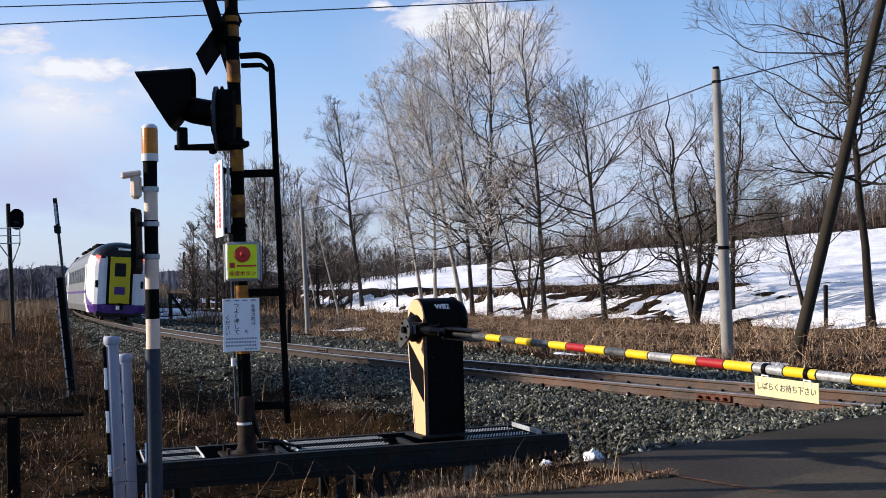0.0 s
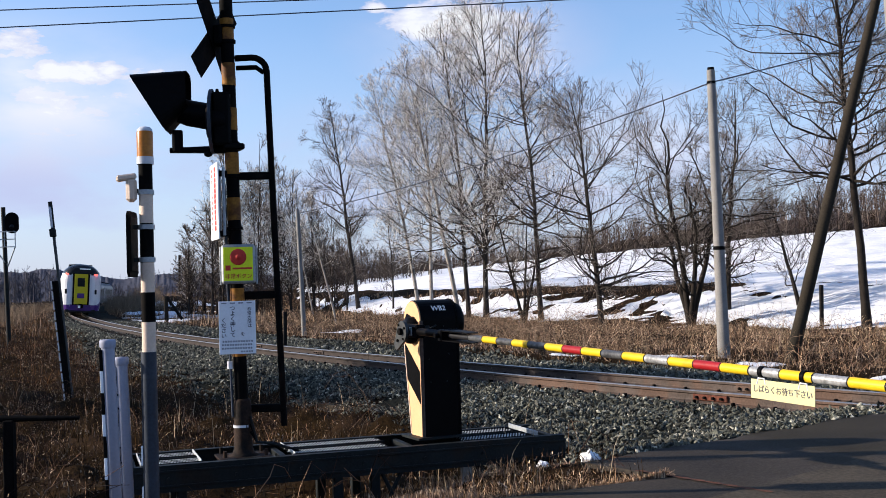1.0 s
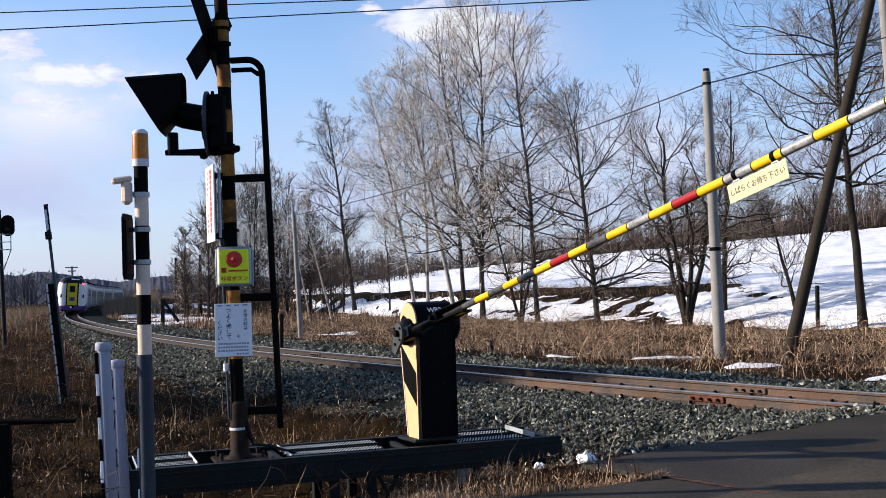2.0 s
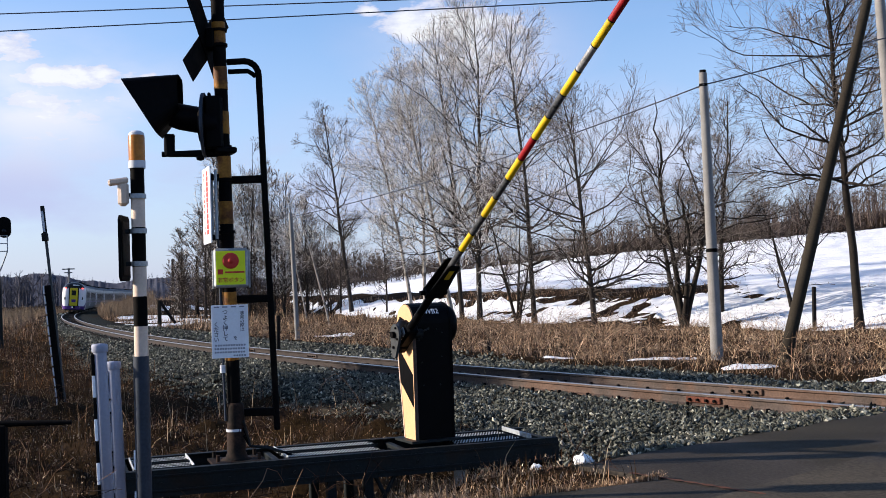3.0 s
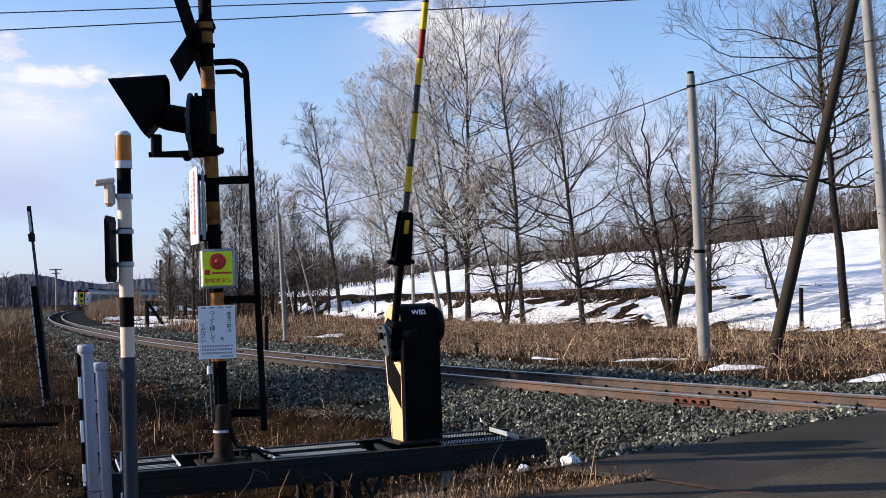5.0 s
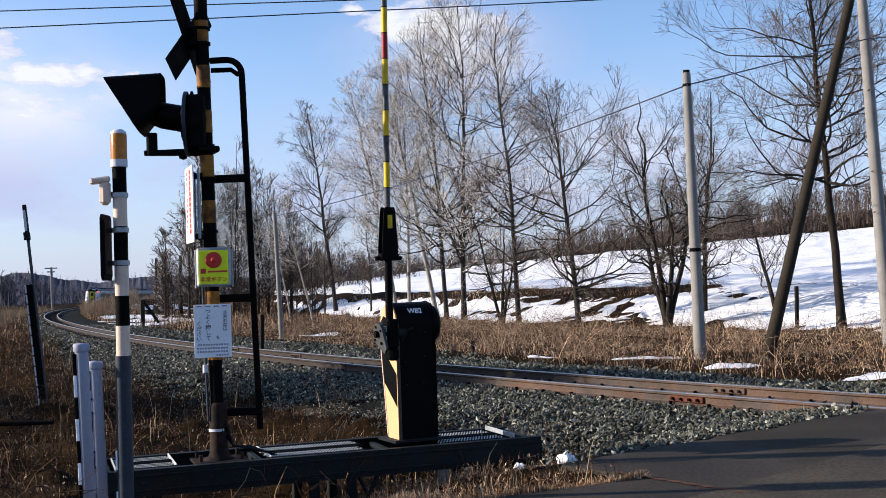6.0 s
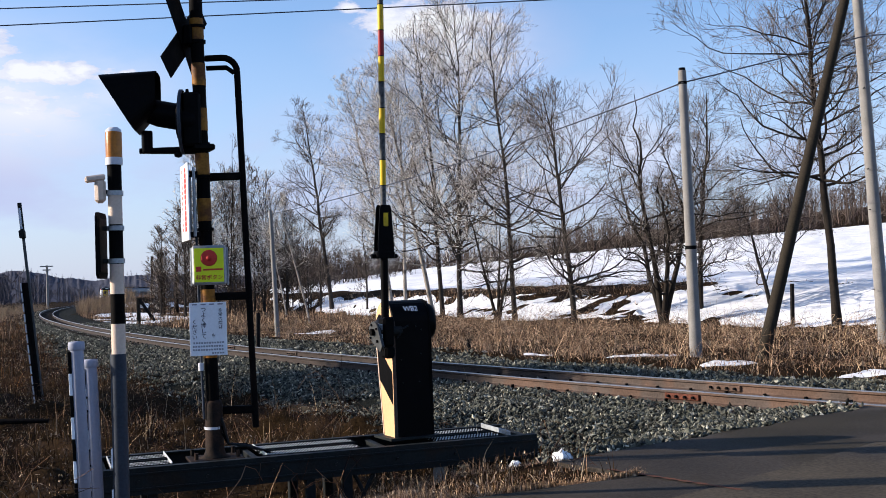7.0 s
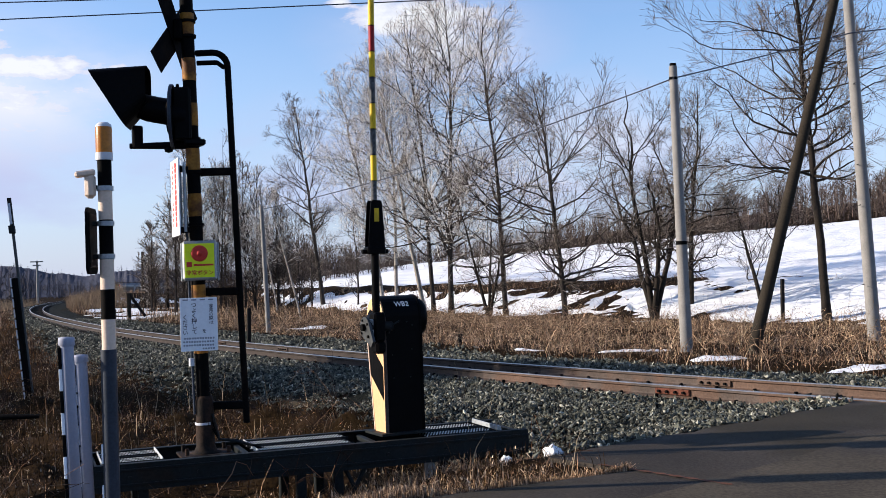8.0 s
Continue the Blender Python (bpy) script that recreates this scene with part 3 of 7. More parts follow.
def build_ground():
    x, y, na, nr = polar_grid()
    z = terrain(x, y)
    z[0] = z[0].mean()
    f = grid_faces(na, nr)
    v = np.stack([x, y, z], -1).reshape(-1, 3)
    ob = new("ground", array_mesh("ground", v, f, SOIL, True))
    tagged(ob, "brown winter ground beside the track, shade between dead weeds in its colour", "ground", kind="structure")
    m = snow_cover(x, y)
    keep = (m.reshape(-1)[f] > 0.3).any(1)
    v2 = v.copy()
    v2[:, 2] += (0.09 * (m - 0.5)).reshape(-1)
    used = np.unique(f[keep])
    back = np.full(len(v2), -1); back[used] = np.arange(len(used))
    ob = new("snow", array_mesh("snow", v2[used], back[f[keep]], SNOW, True))
    tagged(ob, "old white snow lying on the bank and the hillside field", "snow", kind="structure")


build_ground()


def flat_slab(name, poly, z, thick, material, label, category):
    g = Geo().prism(poly, Matrix.Translation((0, 0, z - thick)), thick)
    ob = new(name, g.mesh(name, material))
    return tagged(ob, label, category, kind="structure")


RAIL_SIDE = [tuple(float(c) for c in on_track(s, 0.72)) for s in (-3.5, -5, -7, -9, -11, -13)]
_r = random.Random(4)
RAGGED = [(0.90 + 0.788 * d + 0.615 * w, 8.62 + 0.615 * d - 0.788 * w) for d, w in ((0.11 * k, _r.uniform(-0.05, 0.035) + 0.05 * math.sin(k * 0.55)) for k in range(1, 39))]
flat_slab("road", [(0.90, 8.62), (1.47, 7.90), (0.18, 7.28), (-3, 5.78), (-14, 0.6), (-14, -12), (9, -12), (10.5, 1.0)] + RAIL_SIDE[::-1] + RAGGED[::-1],
          0.0, 0.09, ASPHALT, "dark worn asphalt road leading over the level crossing", "road")
flat_slab("road_patch", [(1.87, 7.38), (2.8, 8.26), (4.3, 9.7), (10.0, 1.6), (8, -11.5), (-9, -11.5), (-6, 0.5), (0.4, 6.1)], 0.005, 0.03, ASPHALT_OLD, "older grey asphalt surface of the approach road", "road")
g = Geo()
for i in range(26):
    t0, t1 = i / 26, (i + 1) / 26
    w0, w1 = 0.02 + 0.012 * math.sin(i * 2.1), 0.02 + 0.012 * math.sin((i + 1) * 2.1)
    p0, p1 = Vector((1.25 + 0.72 * t0, 8.16 - 0.97 * t0, 0.009)), Vector((1.25 + 0.72 * t1, 8.16 - 0.97 * t1, 0.009))
    o = Vector((0.80, 0.60, 0))
    g.add([p0 - o * w0, p1 - o * w1, p1 + o * w1, p0 + o * w0], [(0, 1, 2, 3)])
tagged(new("road_seam", g.mesh("road_seam", ASPHALT_DIRT)), "rust-coloured seam across the asphalt", "road seam", kind="structure")
inner = [tuple(float(c) for c in on_track(s, 0.44)) for s in (-4.2, -6, -9, -13)] + [tuple(float(c) for c in on_track(s, -0.44)) for s in (-13, -9, -6, -4.8)]
flat_slab("crossing_panel", inner, 0.0, 0.12, ASPHALT, "asphalt infill between the rails of the crossing", "road")
far_side = [tuple(float(c) for c in on_track(s, -0.72)) for s in (-5.2, -8, -13)] + [(40, 22), (40, 32), (36, 33)]
flat_slab("far_road", far_side, -0.004, 0.12, ASPHALT, "asphalt road beyond the crossing", "road")


# ---- track ----
RAIL = ((-0.0635, 0), (0.0635, 0), (0.0635, 0.012), (0.012, 0.03), (0.008, 0.045), (0.008, 0.105), (0.0325, 0.12), (0.0325, 0.146), (0.026, 0.153), (-0.026, 0.153), (-0.0325, 0.146), (-0.0325, 0.12), (-0.008, 0.105), (-0.008, 0.045), (-0.012, 0.03), (-0.0635, 0.012))


def rail_top(s, left):
    return float(cant(s)) if left else 0.0


def build_track():
    track = thing("track", (*map(float, on_track(0)), -0.2), "single railway track of rusty rails on ballast, curving away", "railway track")
    tagged(track, kind="structure")
    for left in (True, False):
        n = 0.566 if left else -0.566
        ss = [-30 + 1.5 * i for i in range(80)] + [90 + 4.0 * i for i in range(80)]
        verts, faces, top = [], [], []
        k = len(RAIL)
        for i, s in enumerate(ss):
            z0 = rail_top(s, left) - 0.153
            for py, pz in RAIL:
                x, y = on_track(s, n - py)
                verts.append((float(x), float(y), z0 + pz))
            if i:
                for j in range(k):
                    faces.append(((i - 1) * k + j, (i - 1) * k + (j + 1) % k, i * k + (j + 1) % k, i * k + j))
                    top.append(1 if j in (7, 8, 9) else 0 if s < 4 else 2)
        ob = part("rail", Geo().add(verts, faces), [RUST, RAIL_TOP, RUST_GREY], track, "rusty steel rail with a polished head")
        ob.data.polygons.foreach_set("material_index", top)
    sleeper = Geo().box((0, 0, 0), 0.2, 2.05, 0.15, 0.012).mesh("sleeper", CREOSOTE)
    for i in range(250):
        s = -7.5 + 0.62 * i
        x, y = map(float, on_track(s))
        ob = new("sleeper", sleeper)
        ob.parent = track
        tilt = math.atan2(float(cant(s)), 1.13)
        ob.matrix_basis = Matrix.Translation(-track.location) @ Matrix.Translation((x, y, -0.153 - 0.079 + float(cant(s)) / 2)) @ pose(0, 0, 0, math.degrees(tilt), 0, math.degrees(float(np.interp(s, S, HEAD))))
    # joint bars and their bolts
    for s, left, m in ((-0.9, True, FISH), (-0.6, False, RUST), (13.0, False, RUST), (17.5, False, RUST)):
        for sd in (1, -1):
            n = (0.566 if left else -0.566)
            h = float(np.interp(s, S, HEAD))
            x, y = map(float, on_track(s, n + sd * 0.024))
            bar = part("joint_bar", Geo().box(pose(x, y, rail_top(s, left) - 0.078, 0, 0, math.degrees(h)), 0.56, 0.03, 0.075, 0.008), m, track, "rusty joint bar")
            for q in (-0.2, -0.07, 0.07, 0.2):
                x2, y2 = map(float, on_track(s + q, n + sd * 0.024))
                g = Geo().tube([(x2, y2, rail_top(s, left) - 0.078), (x2 - math.sin(h) * sd * 0.045, y2 + math.cos(h) * sd * 0.045, rail_top(s, left) - 0.078)], 0.019, 6)
                part("bolt", g, BLACK_DULL, bar)
    # spikes along the rail feet
    g = Geo().box((0, 0, 0.012), 0.035, 0.05, 0.05, 0.008)
    me = g.mesh("spike", BLACK_DULL)
    for i in range(60):
        s = -5 + 0.62 * i - 0.02
        for left in (True, False):
            h = float(np.interp(s, S, HEAD))
            x, y = map(float, on_track(s, (0.566 if left else -0.566) + 0.07))
            ob = new("spike", me)
            ob.parent = track
            ob.matrix_basis = Matrix.Translation(-track.location) @ pose(x, y, rail_top(s, left) - 0.145, 0, 0, math.degrees(h))


build_track()


def on_road(x, y):
    return beside_road(x, y) < 0.02


def build_ballast():
    rng = np.random.default_rng(3)
    # the bed under the stones, near-black to stand for shade in their gaps
    ss = np.concatenate([np.arange(-12, 50, 0.5), np.arange(50, 400, 2.0)])
    nn = np.linspace(-1, 1, 25)
    rows = []
    for s in ss:
        n = np.where(nn > 0, nn * (float(ballast_foot(s)) + 0.1), nn * (float(far_foot(s)) + 0.1))
        x, y = on_track(s, n)
        z = terrain(x, y) + 0.012
        z[[0, -1]] -= 0.1
        rows.append(np.stack([x, y, z], -1))
    v = np.array(rows).reshape(-1, 3)
    k = len(nn)
    i, j = np.meshgrid(np.arange(k - 1), np.arange(len(ss) - 1))
    f = np.stack([j * k + i, j * k + i + 1, (j + 1) * k + i + 1, (j + 1) * k + i], -1).reshape(-1, 4)
    c = v[f].mean(1)
    f = f[~on_road(c[:, 0], c[:, 1])]
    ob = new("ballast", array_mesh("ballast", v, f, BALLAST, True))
    tagged(ob, "track bed sheet, shade between the stones put into its colour", "ballast", kind="structure")
    # stones
    # each stone is a crushed, elongated lump of eight faces
    cube = np.array([(1, 0.1, 0), (-1, -0.1, 0), (0.1, 1, 0.1), (-0.1, -1, -0.1), (0, 0.1, 1), (0, -0.1, -1)], float) * 0.72
    tri = np.array([(0, 2, 4), (2, 1, 4), (1, 3, 4), (3, 0, 4), (2, 0, 5), (1, 2, 5), (3, 1, 5), (0, 3, 5)])
    zones = ((-4.2, 6.0, 0.66, 5.2, 0.031, 46000, 0.0), (6.0, 22.0, 0.66, 4.1, 0.040, 21000, 0.0), (22.0, 52.0, 0.66, 3.1, 0.055, 7000, 0.0), (52.0, 130.0, 0.66, 3.1, 0.10, 2500, 0.0),
             (-4.2, 22.0, 0.64, 1.15, 0.034, 6000, 0.035),
             (-6.0, 8.0, -5.7, -0.66, 0.045, 9000, 0.0), (8.0, 26.0, -5.7, -0.66, 0.055, 7000, 0.0), (26.0, 60.0, -5.7, -0.66, 0.075, 3500, 0.0), (-4.0, 22.0, -0.5, 0.5, 0.05, 2500, 0.02))
    vs, fs, o = [], [], 0
    for s0, s1, n0, n1, size, count, lift in zones:
        s, n = rng.uniform(s0, s1, count), rng.uniform(n0, n1, count)
        x, y = on_track(s, n)
        keep = ~on_road(x, y) & (n < ballast_foot(s) + rng.normal(0, 0.22, count)) & (n > -far_foot(s) + rng.normal(0, 0.2, count))
        x, y, count = x[keep], y[keep], int(keep.sum())
        z = terrain(x, y) + lift + rng.uniform(-0.01, 0.045, count)
        d = size * rng.lognormal(0, 0.22, (count, 1)) * np.array([1.5, 0.8, 0.65]) * rng.uniform(0.75, 1.2, (count, 3))
        base = (cube[None] * rng.uniform(0.8, 1.15, (count, 6, 1)) + rng.normal(0, 0.12, (count, 6, 3))) * d[:, None]
        q = rng.normal(size=(count, 4)); q /= np.linalg.norm(q, axis=1)[:, None]
        w, a, b, c = q.T
        R = np.stack([1 - 2 * (b * b + c * c), 2 * (a * b - c * w), 2 * (a * c + b * w), 2 * (a * b + c * w), 1 - 2 * (a * a + c * c), 2 * (b * c - a * w), 2 * (a * c - b * w), 2 * (b * c + a * w), 1 - 2 * (a * a + b * b)], -1).reshape(-1, 3, 3)
        p = np.einsum("nij,nkj->nki", R, base) + np.stack([x, y, z], -1)[:, None]
        vs.append(p.reshape(-1, 3))
        fs.append((tri[None] + 6 * np.arange(count)[:, None, None]).reshape(-1, 3) + o)
        o += 6 * count
    ob = new("ballast_stones", array_mesh("ballast_stones", np.concatenate(vs), np.concatenate(fs), STONE))
    tagged(ob, "loose grey-green crushed stones of the track bed", "gravel", kind="stuff")


build_ballast()


def tubes(paths, radii, sides):
    """Many tubes at once: paths (n, k, 3), radii (n, k)."""
    n, k, _ = paths.shape
    t = np.gradient(paths, axis=1)
    t /= np.linalg.norm(t, axis=2)[..., None] + 1e-9
    ref = np.where(np.abs(t[..., 2:3]) < 0.9, np.array([0, 0, 1.0]), np.array([1.0, 0, 0]))
    a = np.cross(t, ref); a /= np.linalg.norm(a, axis=2)[..., None] + 1e-9
    b = np.cross(a, t)
    w = 2 * np.pi * np.arange(sides) / sides
    ring = a[:, :, None] * np.cos(w)[:, None] + b[:, :, None] * np.sin(w)[:, None]
    v = (paths[:, :, None] + ring * radii[:, :, None, None]).reshape(-1, 3)
    i, j, q = np.meshgrid(np.arange(n), np.arange(k - 1), np.arange(sides), indexing="ij")
    base = i * k * sides
    q2 = (q + 1) % sides
    f = np.stack([base + j * sides + q, base + j * sides + q2, base + (j + 1) * sides + q2, base + (j + 1) * sides + q], -1).reshape(-1, 4)
    return v, f


def offshoots(paths, radii, per, lo, hi, length, angle, rise, points, rng, thin=0.55, wiggle=0.12, taper=1.0):
    """Branches on every path: per of them between lo and hi of its length. length(t) is relative to the parent's."""
    n, k, _ = paths.shape
    t = rng.uniform(lo, hi, (n, per))
    fi = t * (k - 1)
    i0 = np.clip(fi.astype(int), 0, k - 2)
    fr = (fi - i0)[..., None]
    idx = np.arange(n)[:, None]
    start = paths[idx, i0] * (1 - fr) + paths[idx, i0 + 1] * fr
    d = paths[idx, i0 + 1] - paths[idx, i0]
    d /= np.linalg.norm(d, axis=2)[..., None] + 1e-9
    r0 = radii[idx, i0] * (1 - fr[..., 0]) + radii[idx, i0 + 1] * fr[..., 0]
    plen = np.linalg.norm(np.diff(paths, axis=1), axis=2).sum(1)[:, None]
    ref = np.where(np.abs(d[..., 2:3]) < 0.9, np.array([0, 0, 1.0]), np.array([1.0, 0, 0]))
    a = np.cross(d, ref); a /= np.linalg.norm(a, axis=2)[..., None] + 1e-9
    b = np.cross(a, d)
    roll = rng.uniform(0, 2 * np.pi, (n, per))[..., None]
    ang = np.radians(rng.normal(0, 11, (n, per)) + (angle(t) if callable(angle) else angle))[..., None]
    way = d * np.cos(ang) + (a * np.cos(roll) + b * np.sin(roll)) * np.sin(ang)
    L = plen * length(t) * rng.uniform(0.7, 1.2, (n, per))
    m = n * per
    start, way, L, r0 = start.reshape(m, 3), way.reshape(m, 3), L.reshape(m), r0.reshape(m)
    out = np.empty((m, points, 3)); out[:, 0] = start
    step = (L / (points - 1))[:, None]
    for q in range(1, points):
        way = way + np.array([0, 0, rise / points]) + rng.normal(0, wiggle, (m, 3))
        way /= np.linalg.norm(way, axis=1)[:, None]
        out[:, q] = out[:, q - 1] + way * step
    rr = (r0 * thin)[:, None] * np.linspace(1, 0.25 * taper, points)
    return out, rr


# ---- grass ----
def blades(name, x, y, height, width, material, label, category, lean=0.5, seed=1, sink=0.03):
    rng = np.random.default_rng(seed)
    n = len(x)
    z = terrain(x, y) - sink
    az = rng.uniform(0, 2 * np.pi, n)
    tilt = np.abs(rng.normal(0, lean, n))
    h = height * rng.uniform(0.45, 1.15, n) * np.clip(0.9 + 0.6 * blotch(x, y, 1.1, seed) + 0.45 * blotch(x, y, 0.4, seed + 3), 0.3, 1.9)
    dx, dy = np.cos(az) * np.sin(tilt), np.sin(az) * np.sin(tilt)
    dz = np.cos(tilt)
    turn = rng.uniform(0, np.pi, n)
    wx, wy = np.cos(turn) * width / 2, np.sin(turn) * width / 2
    p0 = np.stack([x, y, z], -1)
    d = np.stack([dx, dy, dz], -1)
    w = np.stack([wx, wy, np.zeros(n)], -1)
    mid = p0 + d * (h * 0.55)[:, None]
    droop = np.stack([dx * 1.6, dy * 1.6, dz * 0.75], -1)
    tip = mid + droop * (h * 0.45)[:, None]
    v = np.stack([p0 - w, p0 + w, mid + w * 0.8, mid - w * 0.8, tip], 1).reshape(-1, 3)
    base = 5 * np.arange(n)[:, None]
    f = np.concatenate([base + [0, 1, 2], base + [0, 2, 3], base + [3, 2, 4]])
    ob = new(name, array_mesh(name, v, f, material))
    return tagged(ob, label, category, kind="stuff")


def scatter(count, s_range, n_range, seed, clump=1.0, keep=None):
    rng = np.random.default_rng(seed)
    s, n = rng.uniform(*s_range, count), rng.uniform(*n_range, count)
    x, y = on_track(s, n)
    dens = 0.55 + 0.7 * blotch(x, y, 0.6, seed) + 0.5 * blotch(x, y, 2.4, seed + 2)
    ok = (rng.uniform(0, 1, count) < np.clip(1 - clump + clump * dens, 0.05, 1)) & ~on_road(x, y)
    s1, n1 = along(x, y)
    ok &= (np.abs(n1 - n) < 1.0)
    ok &= np.where(n > 0, n > ballast_foot(s) - 0.15 + rng.normal(0, 0.15, count), n < -far_foot(s) + rng.normal(0, 0.2, count))
    ok &= snow_cover(x, y) < 0.42
    ok &= (y > 3.2) & ((np.abs(x) < 0.5 * y + 0.5) | (rng.uniform(0, 1, count) < 0.25))
    return x[ok], y[ok], rng


def tangle(name, x, y, rng, reach, material, thick, label, category):
    """Arching stems with side shoots, crossing one another."""
    n, k = len(x), 6
    az = rng.uniform(0, 2 * np.pi, n)
    L = rng.uniform(*reach, n) * np.clip(1 + 0.7 * blotch(x, y, 1.3, 4), 0.4, 1.8)
    t = np.linspace(0, 1, k)
    z = terrain(x, y)
    p = np.empty((n, k, 3))
    p[:, :, 0] = x[:, None] + np.cos(az)[:, None] * (L[:, None] * t) * 0.8 + rng.normal(0, 0.02, (n, k))
    p[:, :, 1] = y[:, None] + np.sin(az)[:, None] * (L[:, None] * t) * 0.8 + rng.normal(0, 0.02, (n, k))
    p[:, :, 2] = z[:, None] - 0.02 + (L * rng.uniform(0.4, 1.2, n))[:, None] * (1.9 * t - 1.5 * t * t) + rng.normal(0, 0.01, (n, k))
    r = np.full((n, k), thick) * np.linspace(1.2, 0.5, k)
    v1, f1 = tubes(p, r, 3)
    q, qr = offshoots(p, r, 4, 0.2, 0.95, lambda t: 0.45 * (1.2 - t), 45, 0.2, 3, rng, 0.9, 0.2)
    v2, f2 = tubes(q, np.maximum(qr, thick * 0.55), 3)
    ob = new(name, array_mesh(name, np.concatenate([v1, v2]), np.concatenate([f1, f2 + len(v1)]), material))
    tagged(ob, label, category, kind="stuff")


def build_grass():
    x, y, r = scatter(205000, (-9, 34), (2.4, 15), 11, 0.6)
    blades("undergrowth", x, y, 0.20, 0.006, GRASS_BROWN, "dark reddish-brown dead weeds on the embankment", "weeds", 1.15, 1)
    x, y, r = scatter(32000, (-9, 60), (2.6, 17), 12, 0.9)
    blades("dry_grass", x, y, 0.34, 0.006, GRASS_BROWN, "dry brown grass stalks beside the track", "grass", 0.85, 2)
    x, y, r = scatter(22000, (22, 150), (2.0, 20), 13, 0.7)
    blades("far_dry_grass", x, y, 0.55, 0.018, GRASS_TAN, "tan dry grass along the curve of the track", "grass", 0.35, 3)
    x, y, r = scatter(125000, (-14, 46), (-18.5, -4.4), 14, 0.7)
    blades("verge_grass", x, y, 0.30, 0.010, GRASS_TAN, "tan and brown dry grass on the far verge", "grass", 1.3, 4)
    x, y, r = scatter(26000, (-14, 46), (-18.5, -5.4), 28, 0.8)
    blades("verge_leaves", x, y, 0.07, 0.024, LITTER, "pale and brown dead leaves caught in the verge grass", "dead leaves", 1.2, 17, -0.14)
    x, y, r = scatter(26000, (0, 60), (-31, -16), 15, 0.5)
    blades("bank_grass", x, y, 0.3, 0.014, GRASS_TAN, "brown dead grass on the bare bank", "grass", 0.7, 5)
    x, y, r = scatter(32000, (46, 150), (-24, -2.7), 16, 0.7)
    blades("curve_grass", x, y, 0.55, 0.03, GRASS_TAN, "dry tan grass inside the curve", "grass", 0.4, 6)
    x, y, r = scatter(42000, (100, 200), (-9, -2.9), 17, 0.6)
    blades("reeds", x, y, 1.5, 0.022, REED, "tall pale dry reeds inside the curve of the track", "reeds", 0.34, 7)
    x, y, r = scatter(24000, (60, 200), (3.6, 24), 18, 0.6)
    blades("outer_reeds", x, y, 1.3, 0.022, REED, "tall dry reeds outside the curve", "reeds", 0.36, 8)
    x, y, r = scatter(9000, (-9, 40), (2.6, 15), 19, 0.75)
    blades("straw", x, y, 0.32, 0.004, STRAW, "scattered pale straw stalks among the weeds", "straw", 1.2, 10)
    x, y, r = scatter(48000, (-9, 30), (2.5, 12), 27, 0.7)
    blades("leaf_litter", x, y, 0.036, 0.012, LITTER, "pale curled dead leaves scattered over the undergrowth", "dead leaves", 1.3, 15, -0.09)
    x, y, r = scatter(15000, (12, 80), (2.0, 8.0), 25, 0.9)
    blades("rusty_weeds", x, y, 0.45, 0.010, WEED_ORANGE, "rusty orange dead weeds at the foot of the ballast", "weeds", 0.6, 13)
    x, y, r = scatter(420, (-9, 20), (2.8, 12), 26, 0.5)
    blades("weed_stalks", x, y, 0.75, 0.006, STRAW, "single tall pale stalks above the undergrowth", "stalks", 0.25, 14)
    x, y, r = scatter(5000, (-14, 46), (-18.0, -4.8), 20, 0.9)
    blades("tall_weeds", x, y, 0.9, 0.010, GRASS_TAN, "taller dry weed stalks on the verge", "weeds", 0.6, 11)
    x, y, r = scatter(9000, (-14, 46), (-18.0, -4.6), 21, 0.9)
    blades("verge_straw", x, y, 0.4, 0.010, STRAW, "pale straw lying over the verge", "straw", 1.2, 12)
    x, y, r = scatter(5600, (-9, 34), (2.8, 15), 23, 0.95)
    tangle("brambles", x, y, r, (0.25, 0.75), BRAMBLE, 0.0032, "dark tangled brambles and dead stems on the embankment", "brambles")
    x, y, r = scatter(5200, (-14, 46), (-18.5, -5.2), 24, 0.95)
    tangle("dry_scrub", x, y, r, (0.5, 1.1), GRASS_TAN, 0.0042, "tangled reddish-tan dead weeds on the far verge", "weeds")
    # golden grass between the platform and the asphalt
    rng = np.random.default_rng(10)
    x, y = rng.uniform(-2.4, 1.25, 30000), rng.uniform(6.6, 9.3, 30000)
    ok = (beside_road(x, y) > 0.03) & (left_of(NEAR_EDGE, x, y) > 0.02) & (along(x, y)[1] > ballast_foot(along(x, y)[0]) - 0.3) & (rng.uniform(-0.9, 0.9, 30000) < blotch(x, y, 0.35, 31) + 0.6 * blotch(x, y, 0.9, 32) + 0.1)
    blades("corner_grass", x[ok], y[ok], 0.13, 0.005, GRASS_TAN, "golden dry grass between the platform and the asphalt", "grass", 0.95, 16, 0.0)
    # a tuft of straw at the road's corner
    rng = np.random.default_rng(9)
    u, w = rng.uniform(0, 1, 13000), rng.normal(0, 1, 13000)
    x, y = -0.9 + 2.3 * u, 6.80 + 1.08 * u + np.abs(w) * (0.07 + 0.34 * (1 - u))
    blades("road_edge_grass", x, y, 0.12, 0.004, GRASS_TAN, "dry straw-coloured grass along the road's edge", "grass", 0.9, 9, 0.0)


build_grass()


